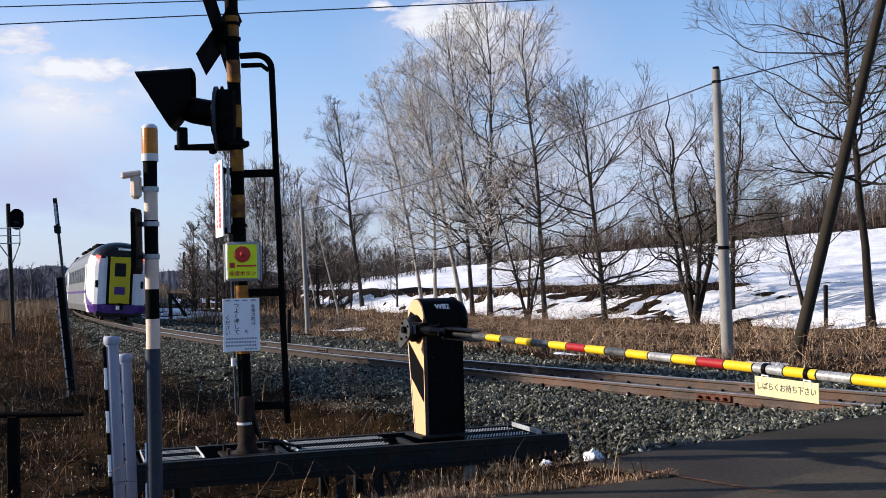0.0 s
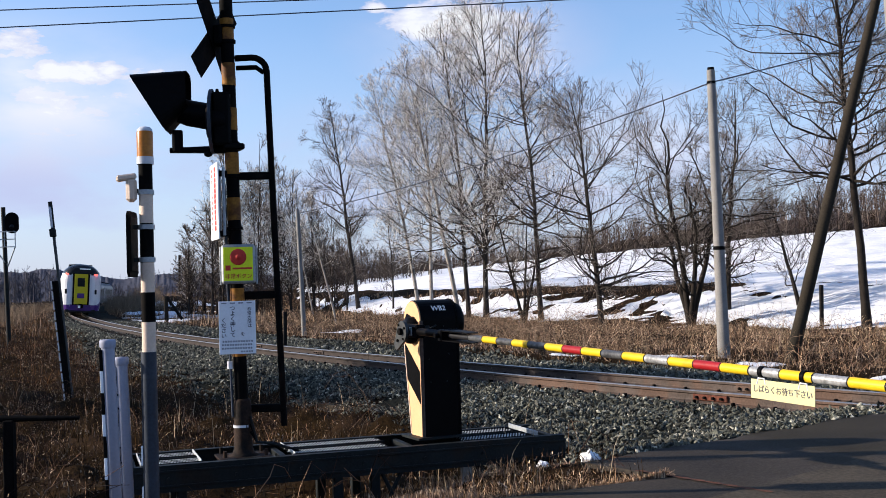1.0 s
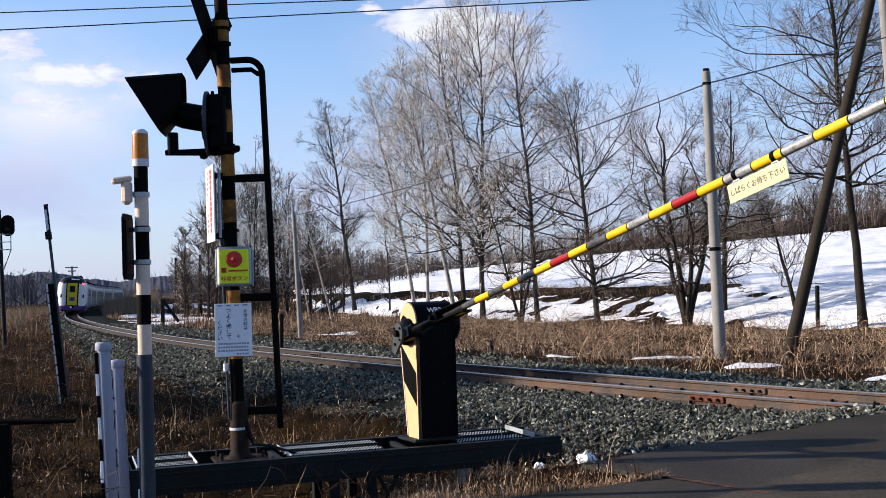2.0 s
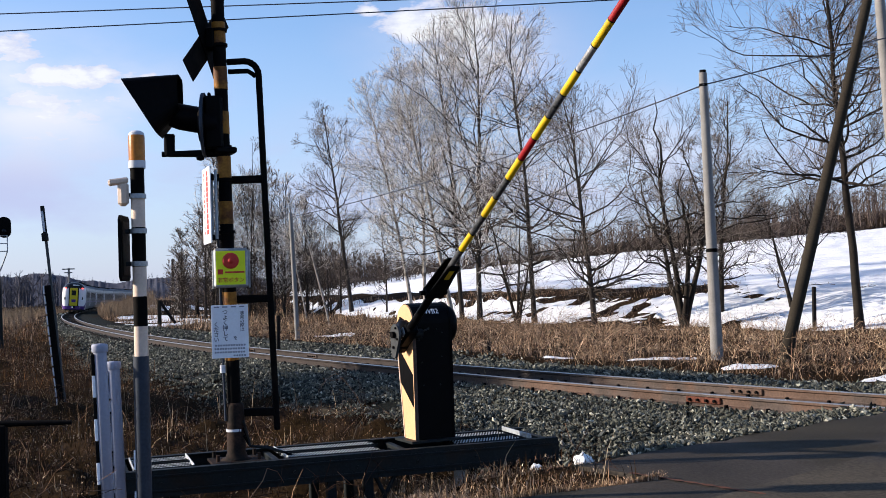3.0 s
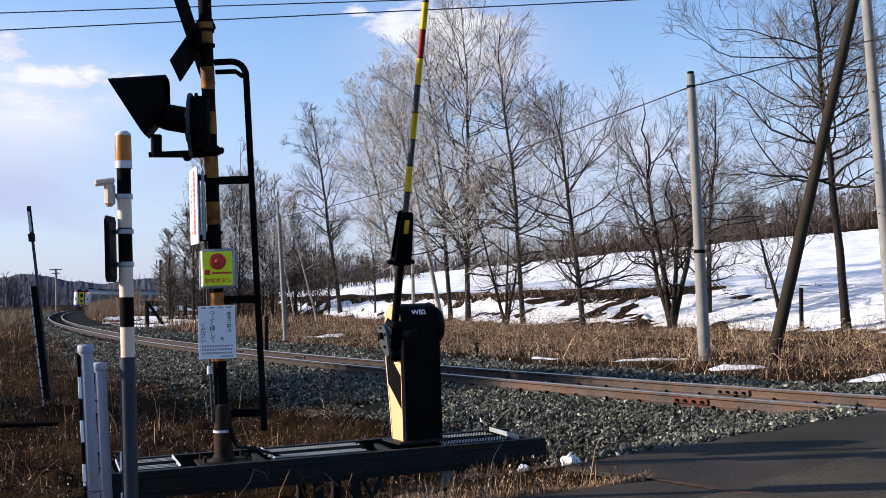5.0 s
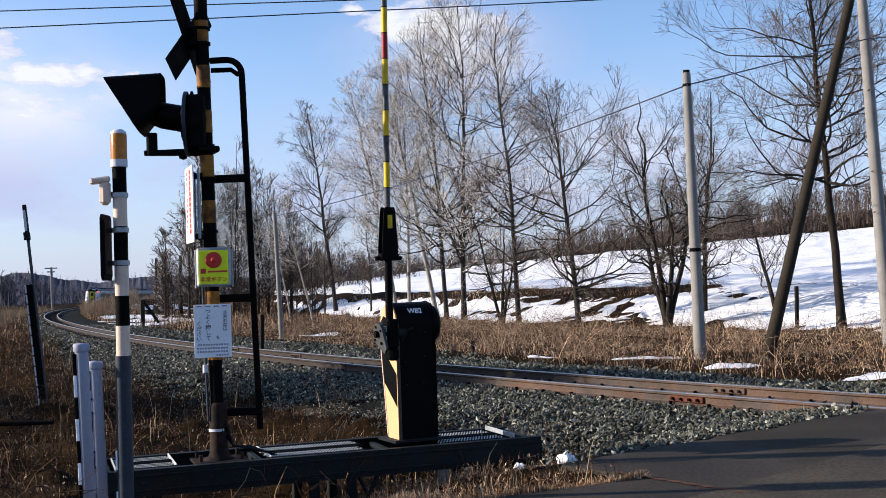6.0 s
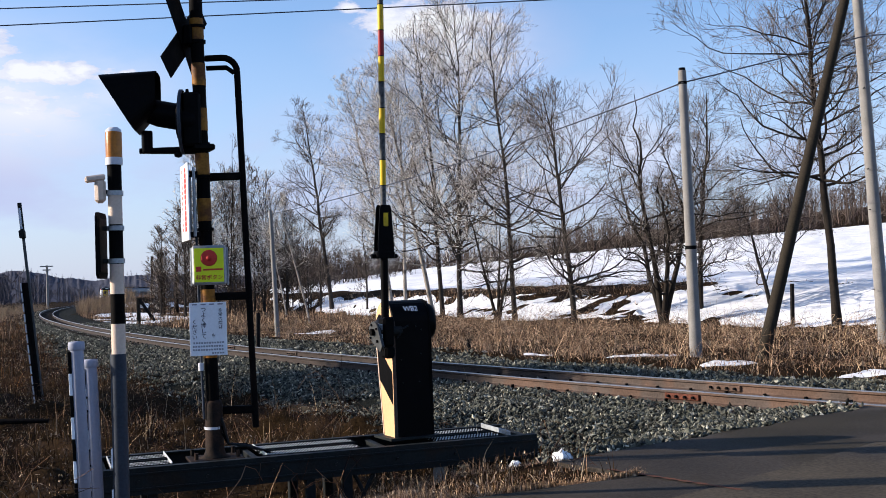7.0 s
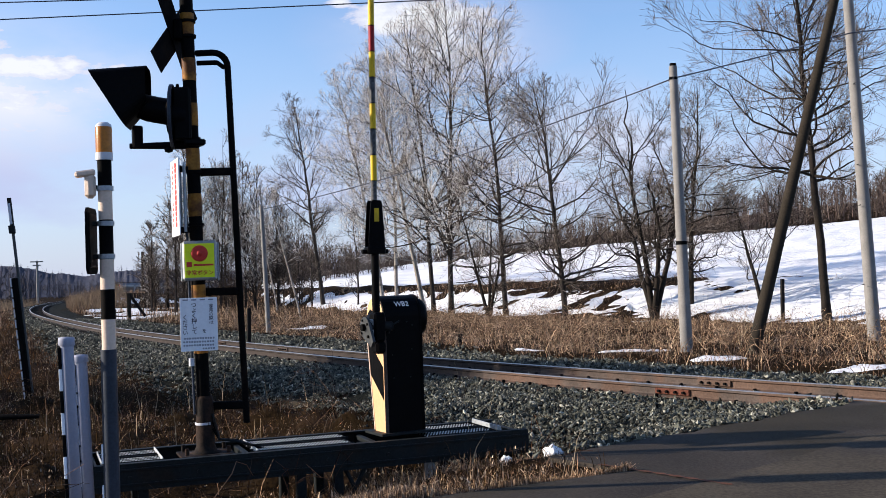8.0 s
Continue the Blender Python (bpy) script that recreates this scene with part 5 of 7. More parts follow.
# ---- signal post with cross sign, lamp, ladder and notices ----
def build_signal_post():
    base, head = V((-1.757, 8.75, 0.10)), V((-1.822, 8.75, 4.15))
    ax = (head - base).normalized()

    def at(z):
        return base + ax * ((z - base.z) / ax.z)

    post = thing("crossing_signal_post", tuple(base), "tall black and yellow banded level-crossing signal post", "crossing signal")
    pole = part("pole", Geo().tube([at(0.1), at(4.15)], 0.0525, 20), BLACK_DULL, post, "black painted steel pole")
    for i in range(9):
        z = 3.955 - 0.36 * i
        if z > 0.9 and i != 6:
            part("yellow_band", Geo().tube([at(z - 0.18), at(z)], 0.0550, 20), POST_YELLOW, pole, "weathered yellow band")
    for i in range(5):
        part("clamp", Geo().tube([at(z0 := (3.52, 3.40, 2.58, 2.32, 1.90)[i]), at(z0 + 0.022)], 0.068, 16), BLACK_DULL, post)
    part("socket", Geo().lathe(axes(at(0.1), V((1, 0, 0)), V((0, 1, 0)), UP), [(0.0, 0), (0.125, 0), (0.125, 0.018), (0.09, 0.03), (0.074, 0.07), (0.068, 0.42), (0.064, 0.44), (0.056, 0.46), (0.0, 0.46)], 20), RUSTY_POST, post, "rust-brown lower sleeve")
    part("foot_plate", Geo().box(axes(at(0.105), PL, PB, UP), 0.42, 0.34, 0.02, 0.004), RUSTY_POST, post, "rusty foot plate")
    for i in range(4):
        p = at(0.12) + PL * (0.16 if i % 2 else -0.16) + PB * (0.12 if i > 1 else -0.12)
        part("anchor_bolt", Geo().tube([p, p + UP * 0.05], 0.016, 6), RUSTY_POST, post)
    part("hose_clip", Geo().tube([at(0.335), at(0.355)], 0.074, 16), WHITE, post, "white plastic clip")
    # cables at the foot
    for k in range(3):
        pts = [at(0.42 - 0.06 * k) + V((0.07, -0.03, 0)), at(0.25) + V((0.12, -0.05, -0.03)), at(0.2) + V((0.24, -0.03 + 0.03 * k, 0.0)), at(0.17) + V((0.36, 0.05, -0.02)), at(0.12) + V((0.42 + 0.04 * k, 0.1, -0.03))]
        part("cable", Geo().tube(pts, 0.011, 7), BLACK if k else GALV_DARK, post)
    part("conduit", Geo().tube([at(0.42) + V((-0.065, -0.04, 0)), at(0.82) + V((-0.068, -0.04, 0)), at(2.3) + V((-0.066, -0.02, 0))], 0.010, 7), BLUEGREY, post, "thin grey conduit")
    part("conduit_joint", Geo().tube([at(0.80) + V((-0.07, -0.05, 0)), at(0.86) + V((-0.07, -0.05, 0))], 0.022, 8), WHITE, post)

    # cross sign: two crossed boards; the back shows
    away = V((-0.975, 0.222, 0))
    level = UP.cross(away)
    c = at(3.44) + away * 0.09
    for i, sgn in enumerate((1, -1)):
        along_ = (level * math.cos(radians(45 * sgn + 5)) * 1.0 + UP * math.sin(radians(45 * sgn + 5))).normalized()
        across = away.cross(along_)
        board = [(-0.47, -0.105), (-0.43, 0.105), (0.47, 0.105), (0.43, -0.105)]
        arm = part("cross_board", Geo().prism(board, axes(c + away * (0.012 * i), along_, across, away), 0.008), BLACK_DULL, post, "crossed sign board, its back painted black")
        for q in (-0.30, 0.0, 0.30):
            part("stripe", Geo().prism([(q - 0.09, -0.075), (q + 0.09, -0.075), (q + 0.09, 0.075), (q - 0.09, 0.075)], axes(c + away * (0.012 * i + 0.009), along_, across, away), 0.003), YELLOW, arm, "yellow stripe on the board's front")
    part("cross_bracket", Geo().box(axes(at(3.46) + away * 0.05, level, away, UP), 0.16, 0.07, 0.16, 0.01), BLACK_DULL, post)

    # lamp: drum, round backplate, long hood
    out = V((-0.995, -0.10, 0)).normalized()
    lc = at(2.77) + out * 0.12
    lm = axes(lc, UP.cross(out), UP, out)
    lamp = part("lamp_housing", Geo().lathe(lm, [(0.0, -0.13), (0.09, -0.13), (0.13, -0.08), (0.14, 0.02), (0.14, 0.05)], 28), BLACK, post, "black round lamp housing")
    part("backplate", Geo().lathe(lm, [(0.12, 0.012), (0.245, 0.012), (0.25, 0.016), (0.25, 0.028), (0.245, 0.032), (0.12, 0.032)], 36), BLACK_DULL, lamp, "round black backplate")
    # The paler colour paints the sunlit crescent along the disc's edge.
    part("backplate_rim", Geo().lathe(lm, [(0.248, 0.008), (0.258, 0.010), (0.258, 0.034), (0.248, 0.036)], 36), BLUEGREY, lamp, "rim, paler for the sunlit edge")
    part("lens", Geo().lathe(lm, [(0.062, 0.05), (0.055, 0.075), (0.03, 0.092), (0.0, 0.098)], 28), LAMP_RED, lamp, "red lamp lens")
    part("lens_ring", Geo().lathe(lm, [(0.14, 0.05), (0.13, 0.062), (0.062, 0.058), (0.060, 0.045)], 28), BLACK_DULL, lamp)
    part("vent", Geo().lathe(axes(lc + UP * 0.14 - out * 0.02, V((1, 0, 0)), V((0, 1, 0)), UP), [(0.045, 0), (0.045, 0.05), (0.02, 0.075), (0.012, 0.12), (0.0, 0.125)], 12), BLACK, lamp)
    hood = Geo()
    n = 40
    verts, faces = [], []
    for r in (1.0, 0.975):
        for k in range(n):
            w = 2 * math.pi * k / n
            cx, cy = math.cos(w), math.sin(w)
            cx, cy = math.copysign(abs(cx) ** 0.4, cx), math.copysign(abs(cy) ** 0.4, cy)
            near_ = V((0.16 * cx * r, 0.250 + 0.146 * cy * r, 0.205))
            far_ = V((0.22 * cx * r, 0.140 + 0.225 * cy * r, 0.505 + 0.135 * cy))
            verts += [lm @ near_, lm @ near_.lerp(far_, 0.5), lm @ far_]
    for sh in range(2):
        for k in range(n):
            for q in range(2):
                a, b = sh * n * 3 + k * 3 + q, sh * n * 3 + (k + 1) % n * 3 + q
                faces.append((a, b, b + 1, a + 1))
    faces += [(k * 3 + 2, (k + 1) % n * 3 + 2, n * 3 + (k + 1) % n * 3 + 2, n * 3 + k * 3 + 2) for k in range(n)]
    part("hood_neck", Geo().tube([lm @ V((0, 0.035, 0.02)), lm @ V((0, 0.07, 0.20)), lm @ V((0, 0.12, 0.36))], [0.105, 0.105, 0.09], 20), BLACK, lamp)
    part("terminal_box", Geo().box(axes(lc - out * 0.06 + UP * 0.01, UP.cross(out), UP, out), 0.24, 0.42, 0.14, 0.015), BLACK, lamp, "black terminal box behind the lamp")
    part("hood", hood.add(verts, faces), BLACK, lamp, "long black lamp hood")
    low = lc - UP * 0.225
    part("lamp_bracket", Geo().tube([at(2.545), low + out * 0.05, low + out * 0.36], [0.034, 0.030, 0.022], 8).box(axes(low + out * 0.30 + UP * 0.07, BOOM_WAY, ROAD_WAY, UP), 0.06, 0.08, 0.18, 0.01), BLACK, post, "black lamp arm")
    part("bracket_knob", Geo().lathe(axes(low + out * 0.06 - UP * 0.03, V((1, 0, 0)), V((0, 1, 0)), UP), [(0.0, -0.03), (0.03, -0.02), (0.035, 0.0), (0.02, 0.03)], 10), BLACK, post)
    part("post_clamp", Geo().box(axes(at(2.56), BOOM_WAY, ROAD_WAY, UP), 0.20, 0.17, 0.05, 0.012), BLACK, post)

    # ladder at the back of the post
    bend = [V((-1.628 + 0.12 * math.sin(radians(15 * k)), 8.80, 3.168 + 0.12 * math.cos(radians(15 * k)))) for k in range(7)]
    rail = [V((-1.76, 8.80, 3.285))] + bend + [V((-1.438, 8.80, 0.33))]
    part("ladder_rail", Geo().tube(rail, 0.026, 12), BLACK_DULL, post, "bent black ladder pipe")
    part("ladder_rail", Geo().tube([V((-1.76, 8.84, 3.215)), V((-1.60, 8.84, 3.215)), V((-1.54, 8.82, 3.17))], 0.020, 10), BLACK_DULL, post)
    for z, xr in ((2.33, -1.492), (1.375, -1.468), (0.475, -1.445)):
        part("rung", Geo().box(axes(V(((at(z).x + xr) / 2, 8.79, z)), V((1, 0, 0)), V((0, 1, 0)), UP), xr - at(z).x, 0.045, 0.062, 0.008), BLACK_DULL, post)

    # emergency button box
    face = (0.16, -1.0)
    m = upright((-1.742, 8.645, 1.624), face)
    box = part("button_box", Geo().box(m @ Matrix.Translation((0, 0, -0.02)), 0.265, 0.31, 0.07, 0.015), GALV, post, "grey emergency button box")
    part("button_face", Geo().box(m @ Matrix.Translation((0, 0, 0.018)), 0.225, 0.265, 0.004, 0.001), SIGN_YELLOW, box, "fluorescent yellow face with a red button")
    part("button", Geo().lathe(m @ Matrix.Translation((0.0, 0.055, 0.02)), [(0.0, 0.02), (0.018, 0.02), (0.02, 0.012), (0.03, 0.012), (0.052, 0.010), (0.062, 0.008), (0.064, 0.0)], 24), INK_RED, box, "round red push button")
    part("button_centre", Geo().lathe(m @ Matrix.Translation((0.0, 0.055, 0.041)), [(0.0, 0.004), (0.017, 0.004), (0.018, 0.0)], 16), INK_RED, box)
    part("lettering", text_geo("非常ボタン", 0.042, m @ Matrix.Translation((0, -0.098, 0.0215))), INK_RED, box, "red characters")
    part("print", Geo().box(m @ Matrix.Translation((-0.08, -0.03, 0.021)), 0.04, 0.04, 0.002).box(m @ Matrix.Translation((0.03, -0.035, 0.021)), 0.15, 0.014, 0.002), INK_RED, box, "small red print")["kind"] = "stuff"
    for sx in (-0.14, 0.14):
        part("box_side_rail", Geo().box(m @ Matrix.Translation((sx, -0.01, -0.05)), 0.014, 0.3, 0.03, 0.003), GALV, box)
    # notice below it
    m = upright((-1.762, 8.645, 1.126), face)
    board = part("notice_board", Geo().box(m, 0.285, 0.415, 0.006, 0.001), SIGN_WHITE, post, "white notice board with Japanese instructions")
    part("lettering", text_geo("つよく押して", 0.044, m @ Matrix.Translation((-0.035, 0.045, 0.0035)), True), INK, board, "black characters")
    part("lettering", text_geo("ください", 0.042, m @ Matrix.Translation((-0.105, -0.005, 0.0035)), True), INK, board, "black characters")
    part("lettering", text_geo("非常の際は", 0.034, m @ Matrix.Translation((0.095, 0.075, 0.0035)), True), INK, board, "black characters")
    part("lettering", text_geo("を", 0.034, m @ Matrix.Translation((0.04, -0.055, 0.0035))), INK, board)
    g = Geo()
    for k, (w, x) in enumerate(((0.24, 0.0), (0.25, 0.0), (0.25, 0.0), (0.1, 0.07))):
        for q in range(int(w / 0.02)):
            g.box(m @ Matrix.Translation((x - w / 2 + (q + 0.5) * 0.02, -0.108 - 0.027 * k, 0.0038)), 0.014, 0.014 if k < 3 else 0.012, 0.001)
    part("print", g, INK_GREY, board, "rows of small grey print")["kind"] = "stuff"
    g = Geo()
    for k in range(4):
        g.box(m @ Matrix.Translation((-0.1 + 0.065 * k, 0.192, 0.0038)), 0.04, 0.01, 0.001)
    part("print", g, INK_GREY, board)["kind"] = "stuff"
    # white board with red print that faces oncoming traffic
    out = V((-0.93, -0.367, 0))
    c = at(2.12) + out * 0.14 + V((0, -0.04, 0))
    m = axes(c, UP.cross(out), UP, out)
    wb = part("warning_board", Geo().box(m, 0.36, 0.60, 0.012, 0.003), SIGN_WHITE, post, "white warning board with red print, seen edge-on")
    g = Geo()
    for k in range(12):
        g.box(m @ Matrix.Translation((0.06, 0.25 - 0.042 * k, 0.0075)), 0.075, 0.036, 0.002)
        g.box(m @ Matrix.Translation((-0.08, 0.25 - 0.042 * k, 0.0075)), 0.03, 0.026, 0.002)
    part("print", g, INK_RED, wb, "red print")["kind"] = "stuff"
    back = c - out * 0.055
    m2 = axes(back, UP.cross(out), UP, out)
    g = Geo()
    for sx in (-0.1, 0.1):
        g.tube([m2 @ V((sx, -0.27, 0)), m2 @ V((sx, 0.27, 0))], 0.012, 8)
    part("board_frame", g, GALV, wb)
    for z in (2.35, 1.87):
        part("board_arm", Geo().box(axes(at(z) - ROAD_WAY * 0.06, BOOM_WAY, ROAD_WAY, UP), 0.05, 0.14, 0.045, 0.006), BLACK_DULL, post)


build_signal_post()


# ---- gate machine and its boom ----
CORNER = V((-0.333, 9.12, 0.14))
PIVOT = V((-0.400, 9.08, 1.040))


def build_gate():
    gate = thing("gate_machine", tuple(CORNER), "black crossing-gate machine with an orange striped end and a striped boom", "crossing gate")
    q = -BOOM_WAY

    def m_at(u):
        return axes(CORNER + ROAD_WAY * u, q, UP, q.cross(UP) if q.cross(UP).dot(ROAD_WAY) > 0 else UP.cross(q))

    def outline(inset=0.0):
        pts = [(0.0 + inset, 0.02), (0.0 + inset, 0.98)]
        for k in range(1, 16):
            w = math.pi * k / 16
            pts.append((0.17 - (0.17 - inset) * math.cos(w), 0.98 + (0.17 - inset) * math.sin(w)))
        pts += [(0.34 - inset, 0.98), (0.34 - inset, 0.80), (0.235 - inset, 0.02)]
        return pts

    body = part("body", Geo().prism(outline(), m_at(0.0), 0.335), BLACK, gate, "tall black round-topped steel housing")
    part("front_cover", Geo().prism(outline(0.008), m_at(-0.012), 0.012), ORANGE, body, "orange reflective end plate")
    mf = m_at(-0.016)
    part("stripe", Geo().prism([(0.318, 0.785), (0.275, 0.48), (0.03, 0.29), (0.03, 0.56)], mf, 0.003), BLACK, body, "black diagonal stripe")
    part("stripe", Geo().prism([(0.03, 0.86), (0.31, 0.86), (0.33, 0.98), (0.26, 1.04), (0.03, 0.97)], mf, 0.003), BLACK, body)
    part("edge_trim", Geo().prism([(0.226, 0.03), (0.238, 0.03), (0.340, 0.79), (0.328, 0.79)], m_at(-0.017), 0.004), CREAM, body, "pale strip along the orange plate")
    part("edge_trim", Geo().box(axes(CORNER + UP * 0.5 - ROAD_WAY * 0.006 - q * 0.003, q, ROAD_WAY, UP), 0.006, 0.03, 0.96, 0.001), RUST, body, "rust-red edge strip")
    part("cover_lip", Geo().prism(outline(-0.006), m_at(0.325), 0.014), BLACK, body)
    part("end_drum", Geo().lathe(m_at(0.335) @ Matrix.Translation((0.17, 0.96, 0)), [(0.0, 0.085), (0.12, 0.085), (0.15, 0.07), (0.165, 0.04), (0.165, 0.0)], 30), BLACK, body, "round black end drum")
    part("base_plate", Geo().box(axes(CORNER + q * 0.13 + ROAD_WAY * 0.155 + UP * 0.012, q, ROAD_WAY, UP), 0.36, 0.46, 0.022, 0.003), GALV_DARK, body)
    for uu, zz in ((0.07, 0.47), (0.22, 0.47), (0.06, 0.66), (0.24, 0.7), (0.25, 0.9), (0.2, 0.93)):
        p = CORNER + ROAD_WAY * uu + UP * zz
        part("screw", Geo().tube([p, p - q * 0.010], 0.006, 8), GALV_DARK, body)
    part("lettering", text_geo("WB2", 0.062, axes(CORNER + ROAD_WAY * 0.17 + q * 0.030 + UP * 1.075, ROAD_WAY, (q * 0.42 + UP * 0.9).normalized(), (UP * 0.42 - q * 0.9).normalized()) @ Matrix.Translation((0, 0, 0.006))), INK_WHITE, body, "white letters")
    part("handle", Geo().tube([CORNER + ROAD_WAY * 0.02 + UP * 0.84 - q * 0.02, CORNER + ROAD_WAY * 0.06 + UP * 0.92 - q * 0.05, CORNER + ROAD_WAY * 0.11 + UP * 0.94 - q * 0.05], 0.008, 6), GALV_DARK, body)
    # mechanism on the striped end
    mh = m_at(-0.012) @ Matrix.Translation((0.15, 0.90, 0))
    part("crank_disc", Geo().lathe(mh @ pose(0, 0, 0, 180), [(0.0, 0.10), (0.05, 0.10), (0.06, 0.06), (0.11, 0.05), (0.115, 0.0)], 26), BLACK, body, "round black bearing cover")
    part("shaft", Geo().tube([PIVOT - ROAD_WAY * 0.09, PIVOT + ROAD_WAY * 0.14], 0.04, 16), GALV_DARK, gate, "steel pivot shaft")

    # the boom: x along it from the pivot, z up when it is down
    def tube_x(x0, x1, r, sides=16):
        return Geo().tube([(x0, 0, 0), (x1, 0, 0)], r, sides)

    def boom_part(name, g, material, parent, label=""):
        ob = new(name, g.mesh(name, material))
        ob.parent = parent
        return tagged(ob, label)

    boom = boom_part("boom", tube_x(-0.14, 5.75, 0.0228, 16), GREY_TAPE, gate, "long boom with yellow, dark and red bands")
    pitch = 0.2125
    x, k = 0.775, 0
    kinds = []
    while x < 5.7:
        kinds.append((x, k))
        x += pitch
        k += 1
    for x, k in kinds:
        if k == 0:
            continue
        if k % 2 == 0:
            boom_part("yellow_band", tube_x(x, x + pitch, 0.0252), YELLOW, boom, "yellow reflective band")
        elif k in (7, 13):
            boom_part("red_band", tube_x(x, x + pitch, 0.0252), RED, boom, "red reflective band")
        else:
            boom_part("dark_band", tube_x(x, x + pitch, 0.0242), SILVER_TAPE if k > 9 else BAND_GREY, boom, "dark glossy band")
        boom_part("ring", tube_x(x - 0.004, x + 0.004, 0.0257), GALV_DARK, boom)
    boom_part("holder_tube", tube_x(-0.16, 0.66, 0.032, 14), BLACK, boom, "black holder tube")
    plate = [(0.60, -0.070), (0.60, 0.070), (0.72, 0.072), (1.02, 0.050), (1.04, 0.038), (1.04, -0.038), (1.02, -0.050), (0.72, -0.072)]
    for sy in (-1, 1):
        mm = axes((0, 0, sy * 0.033), V((1, 0, 0)), V((0, 1, 0)), V((0, 0, 1)))
        boom_part("holder_plate", Geo().prism(plate, mm, sy * 0.008), BLACK, boom, "black clamp plate")
    boom_part("holder_window", Geo().box((0.92, 0, -0.043), 0.11, 0.042, 0.004, 0.001), YELLOW, boom, "yellow patch on the clamp plate")
    for sz in (-1, 1):
        boom_part("shear_bolt", Geo().tube([(0.62, sz * 0.06, 0), (0.62, sz * 0.115, 0)], 0.02, 8), BLACK, boom)
    boom_part("cross_bar", Geo().box((0.63, 0, 0), 0.06, 0.16, 0.09, 0.008), BLACK, boom)
    boom_part("hub_block", Geo().box((0.0, 0.012, 0), 0.24, 0.10, 0.11, 0.015), BLACK, boom, "black hub block")
    boom_part("hub_plate", Geo().box((-0.01, -0.045, 0), 0.15, 0.012, 0.07, 0.004), GALV, boom, "pale steel plate")
    # lever plate on the outer side of the pivot: a disc with a tapered lobe
    turn_to = radians(-132)
    lobe = [(0.088 * math.cos(w), 0.088 * math.sin(w)) for w in [turn_to + radians(75 + 14 * k) for k in range(16)]]
    far_x, far_z = 0.19 * math.cos(turn_to), 0.19 * math.sin(turn_to)
    side_x, side_z = -math.sin(turn_to), math.cos(turn_to)
    lobe += [(far_x - 0.035 * side_x, far_z - 0.035 * side_z), (far_x + 0.03 * side_x, far_z + 0.03 * side_z)]
    lever = boom_part("lever_plate", Geo().prism(lobe, axes((0, -0.085, 0), V((1, 0, 0)), V((0, 0, 1)), V((0, -1, 0))), 0.022), GALV_MID, boom, "rounded grey steel lever plate")
    for bx, bz, br in ((0.0, 0.0, 0.028), (0.055, 0.03, 0.010), (-0.05, 0.05, 0.010), (0.03, -0.06, 0.010), (0.55 * far_x, 0.55 * far_z, 0.012)):
        boom_part("bolt", Geo().tube([(bx, -0.105, bz), (bx, -0.107 - br, bz)], br, 8), BLACK_DULL, lever)
    boom_part("counterweight", Geo().box((-0.17, 0.02, 0), 0.10, 0.09, 0.12, 0.02), BLACK, boom)
    # hanging notice
    sign = boom_part("boom_sign", Geo().box((4.185, -0.012, -0.085), 0.425, 0.004, 0.096, 0.001), SIGN_PALE, boom, "pale yellow sign hung below the boom")
    ms = axes((4.185, -0.0145, -0.085), V((1, 0, 0)), V((0, 0, 1)), V((0, -1, 0)))
    boom_part("lettering", text_geo("しばらくお待ち下さい", 0.040, ms), INK, boom, "dark green-black characters")
    for sx in (4.045, 4.325):
        boom_part("sign_hook", Geo().tube([(sx - 0.03, -0.012, -0.06), (sx - 0.02, -0.012, -0.03), (sx + 0.02, -0.012, -0.03), (sx + 0.03, -0.012, -0.06)], 0.005, 6), WHITE, boom)
        boom_part("tie", tube_x(sx - 0.012, sx + 0.012, 0.031), BLACK, boom)
    return gate, boom


GATE, BOOM = build_gate()


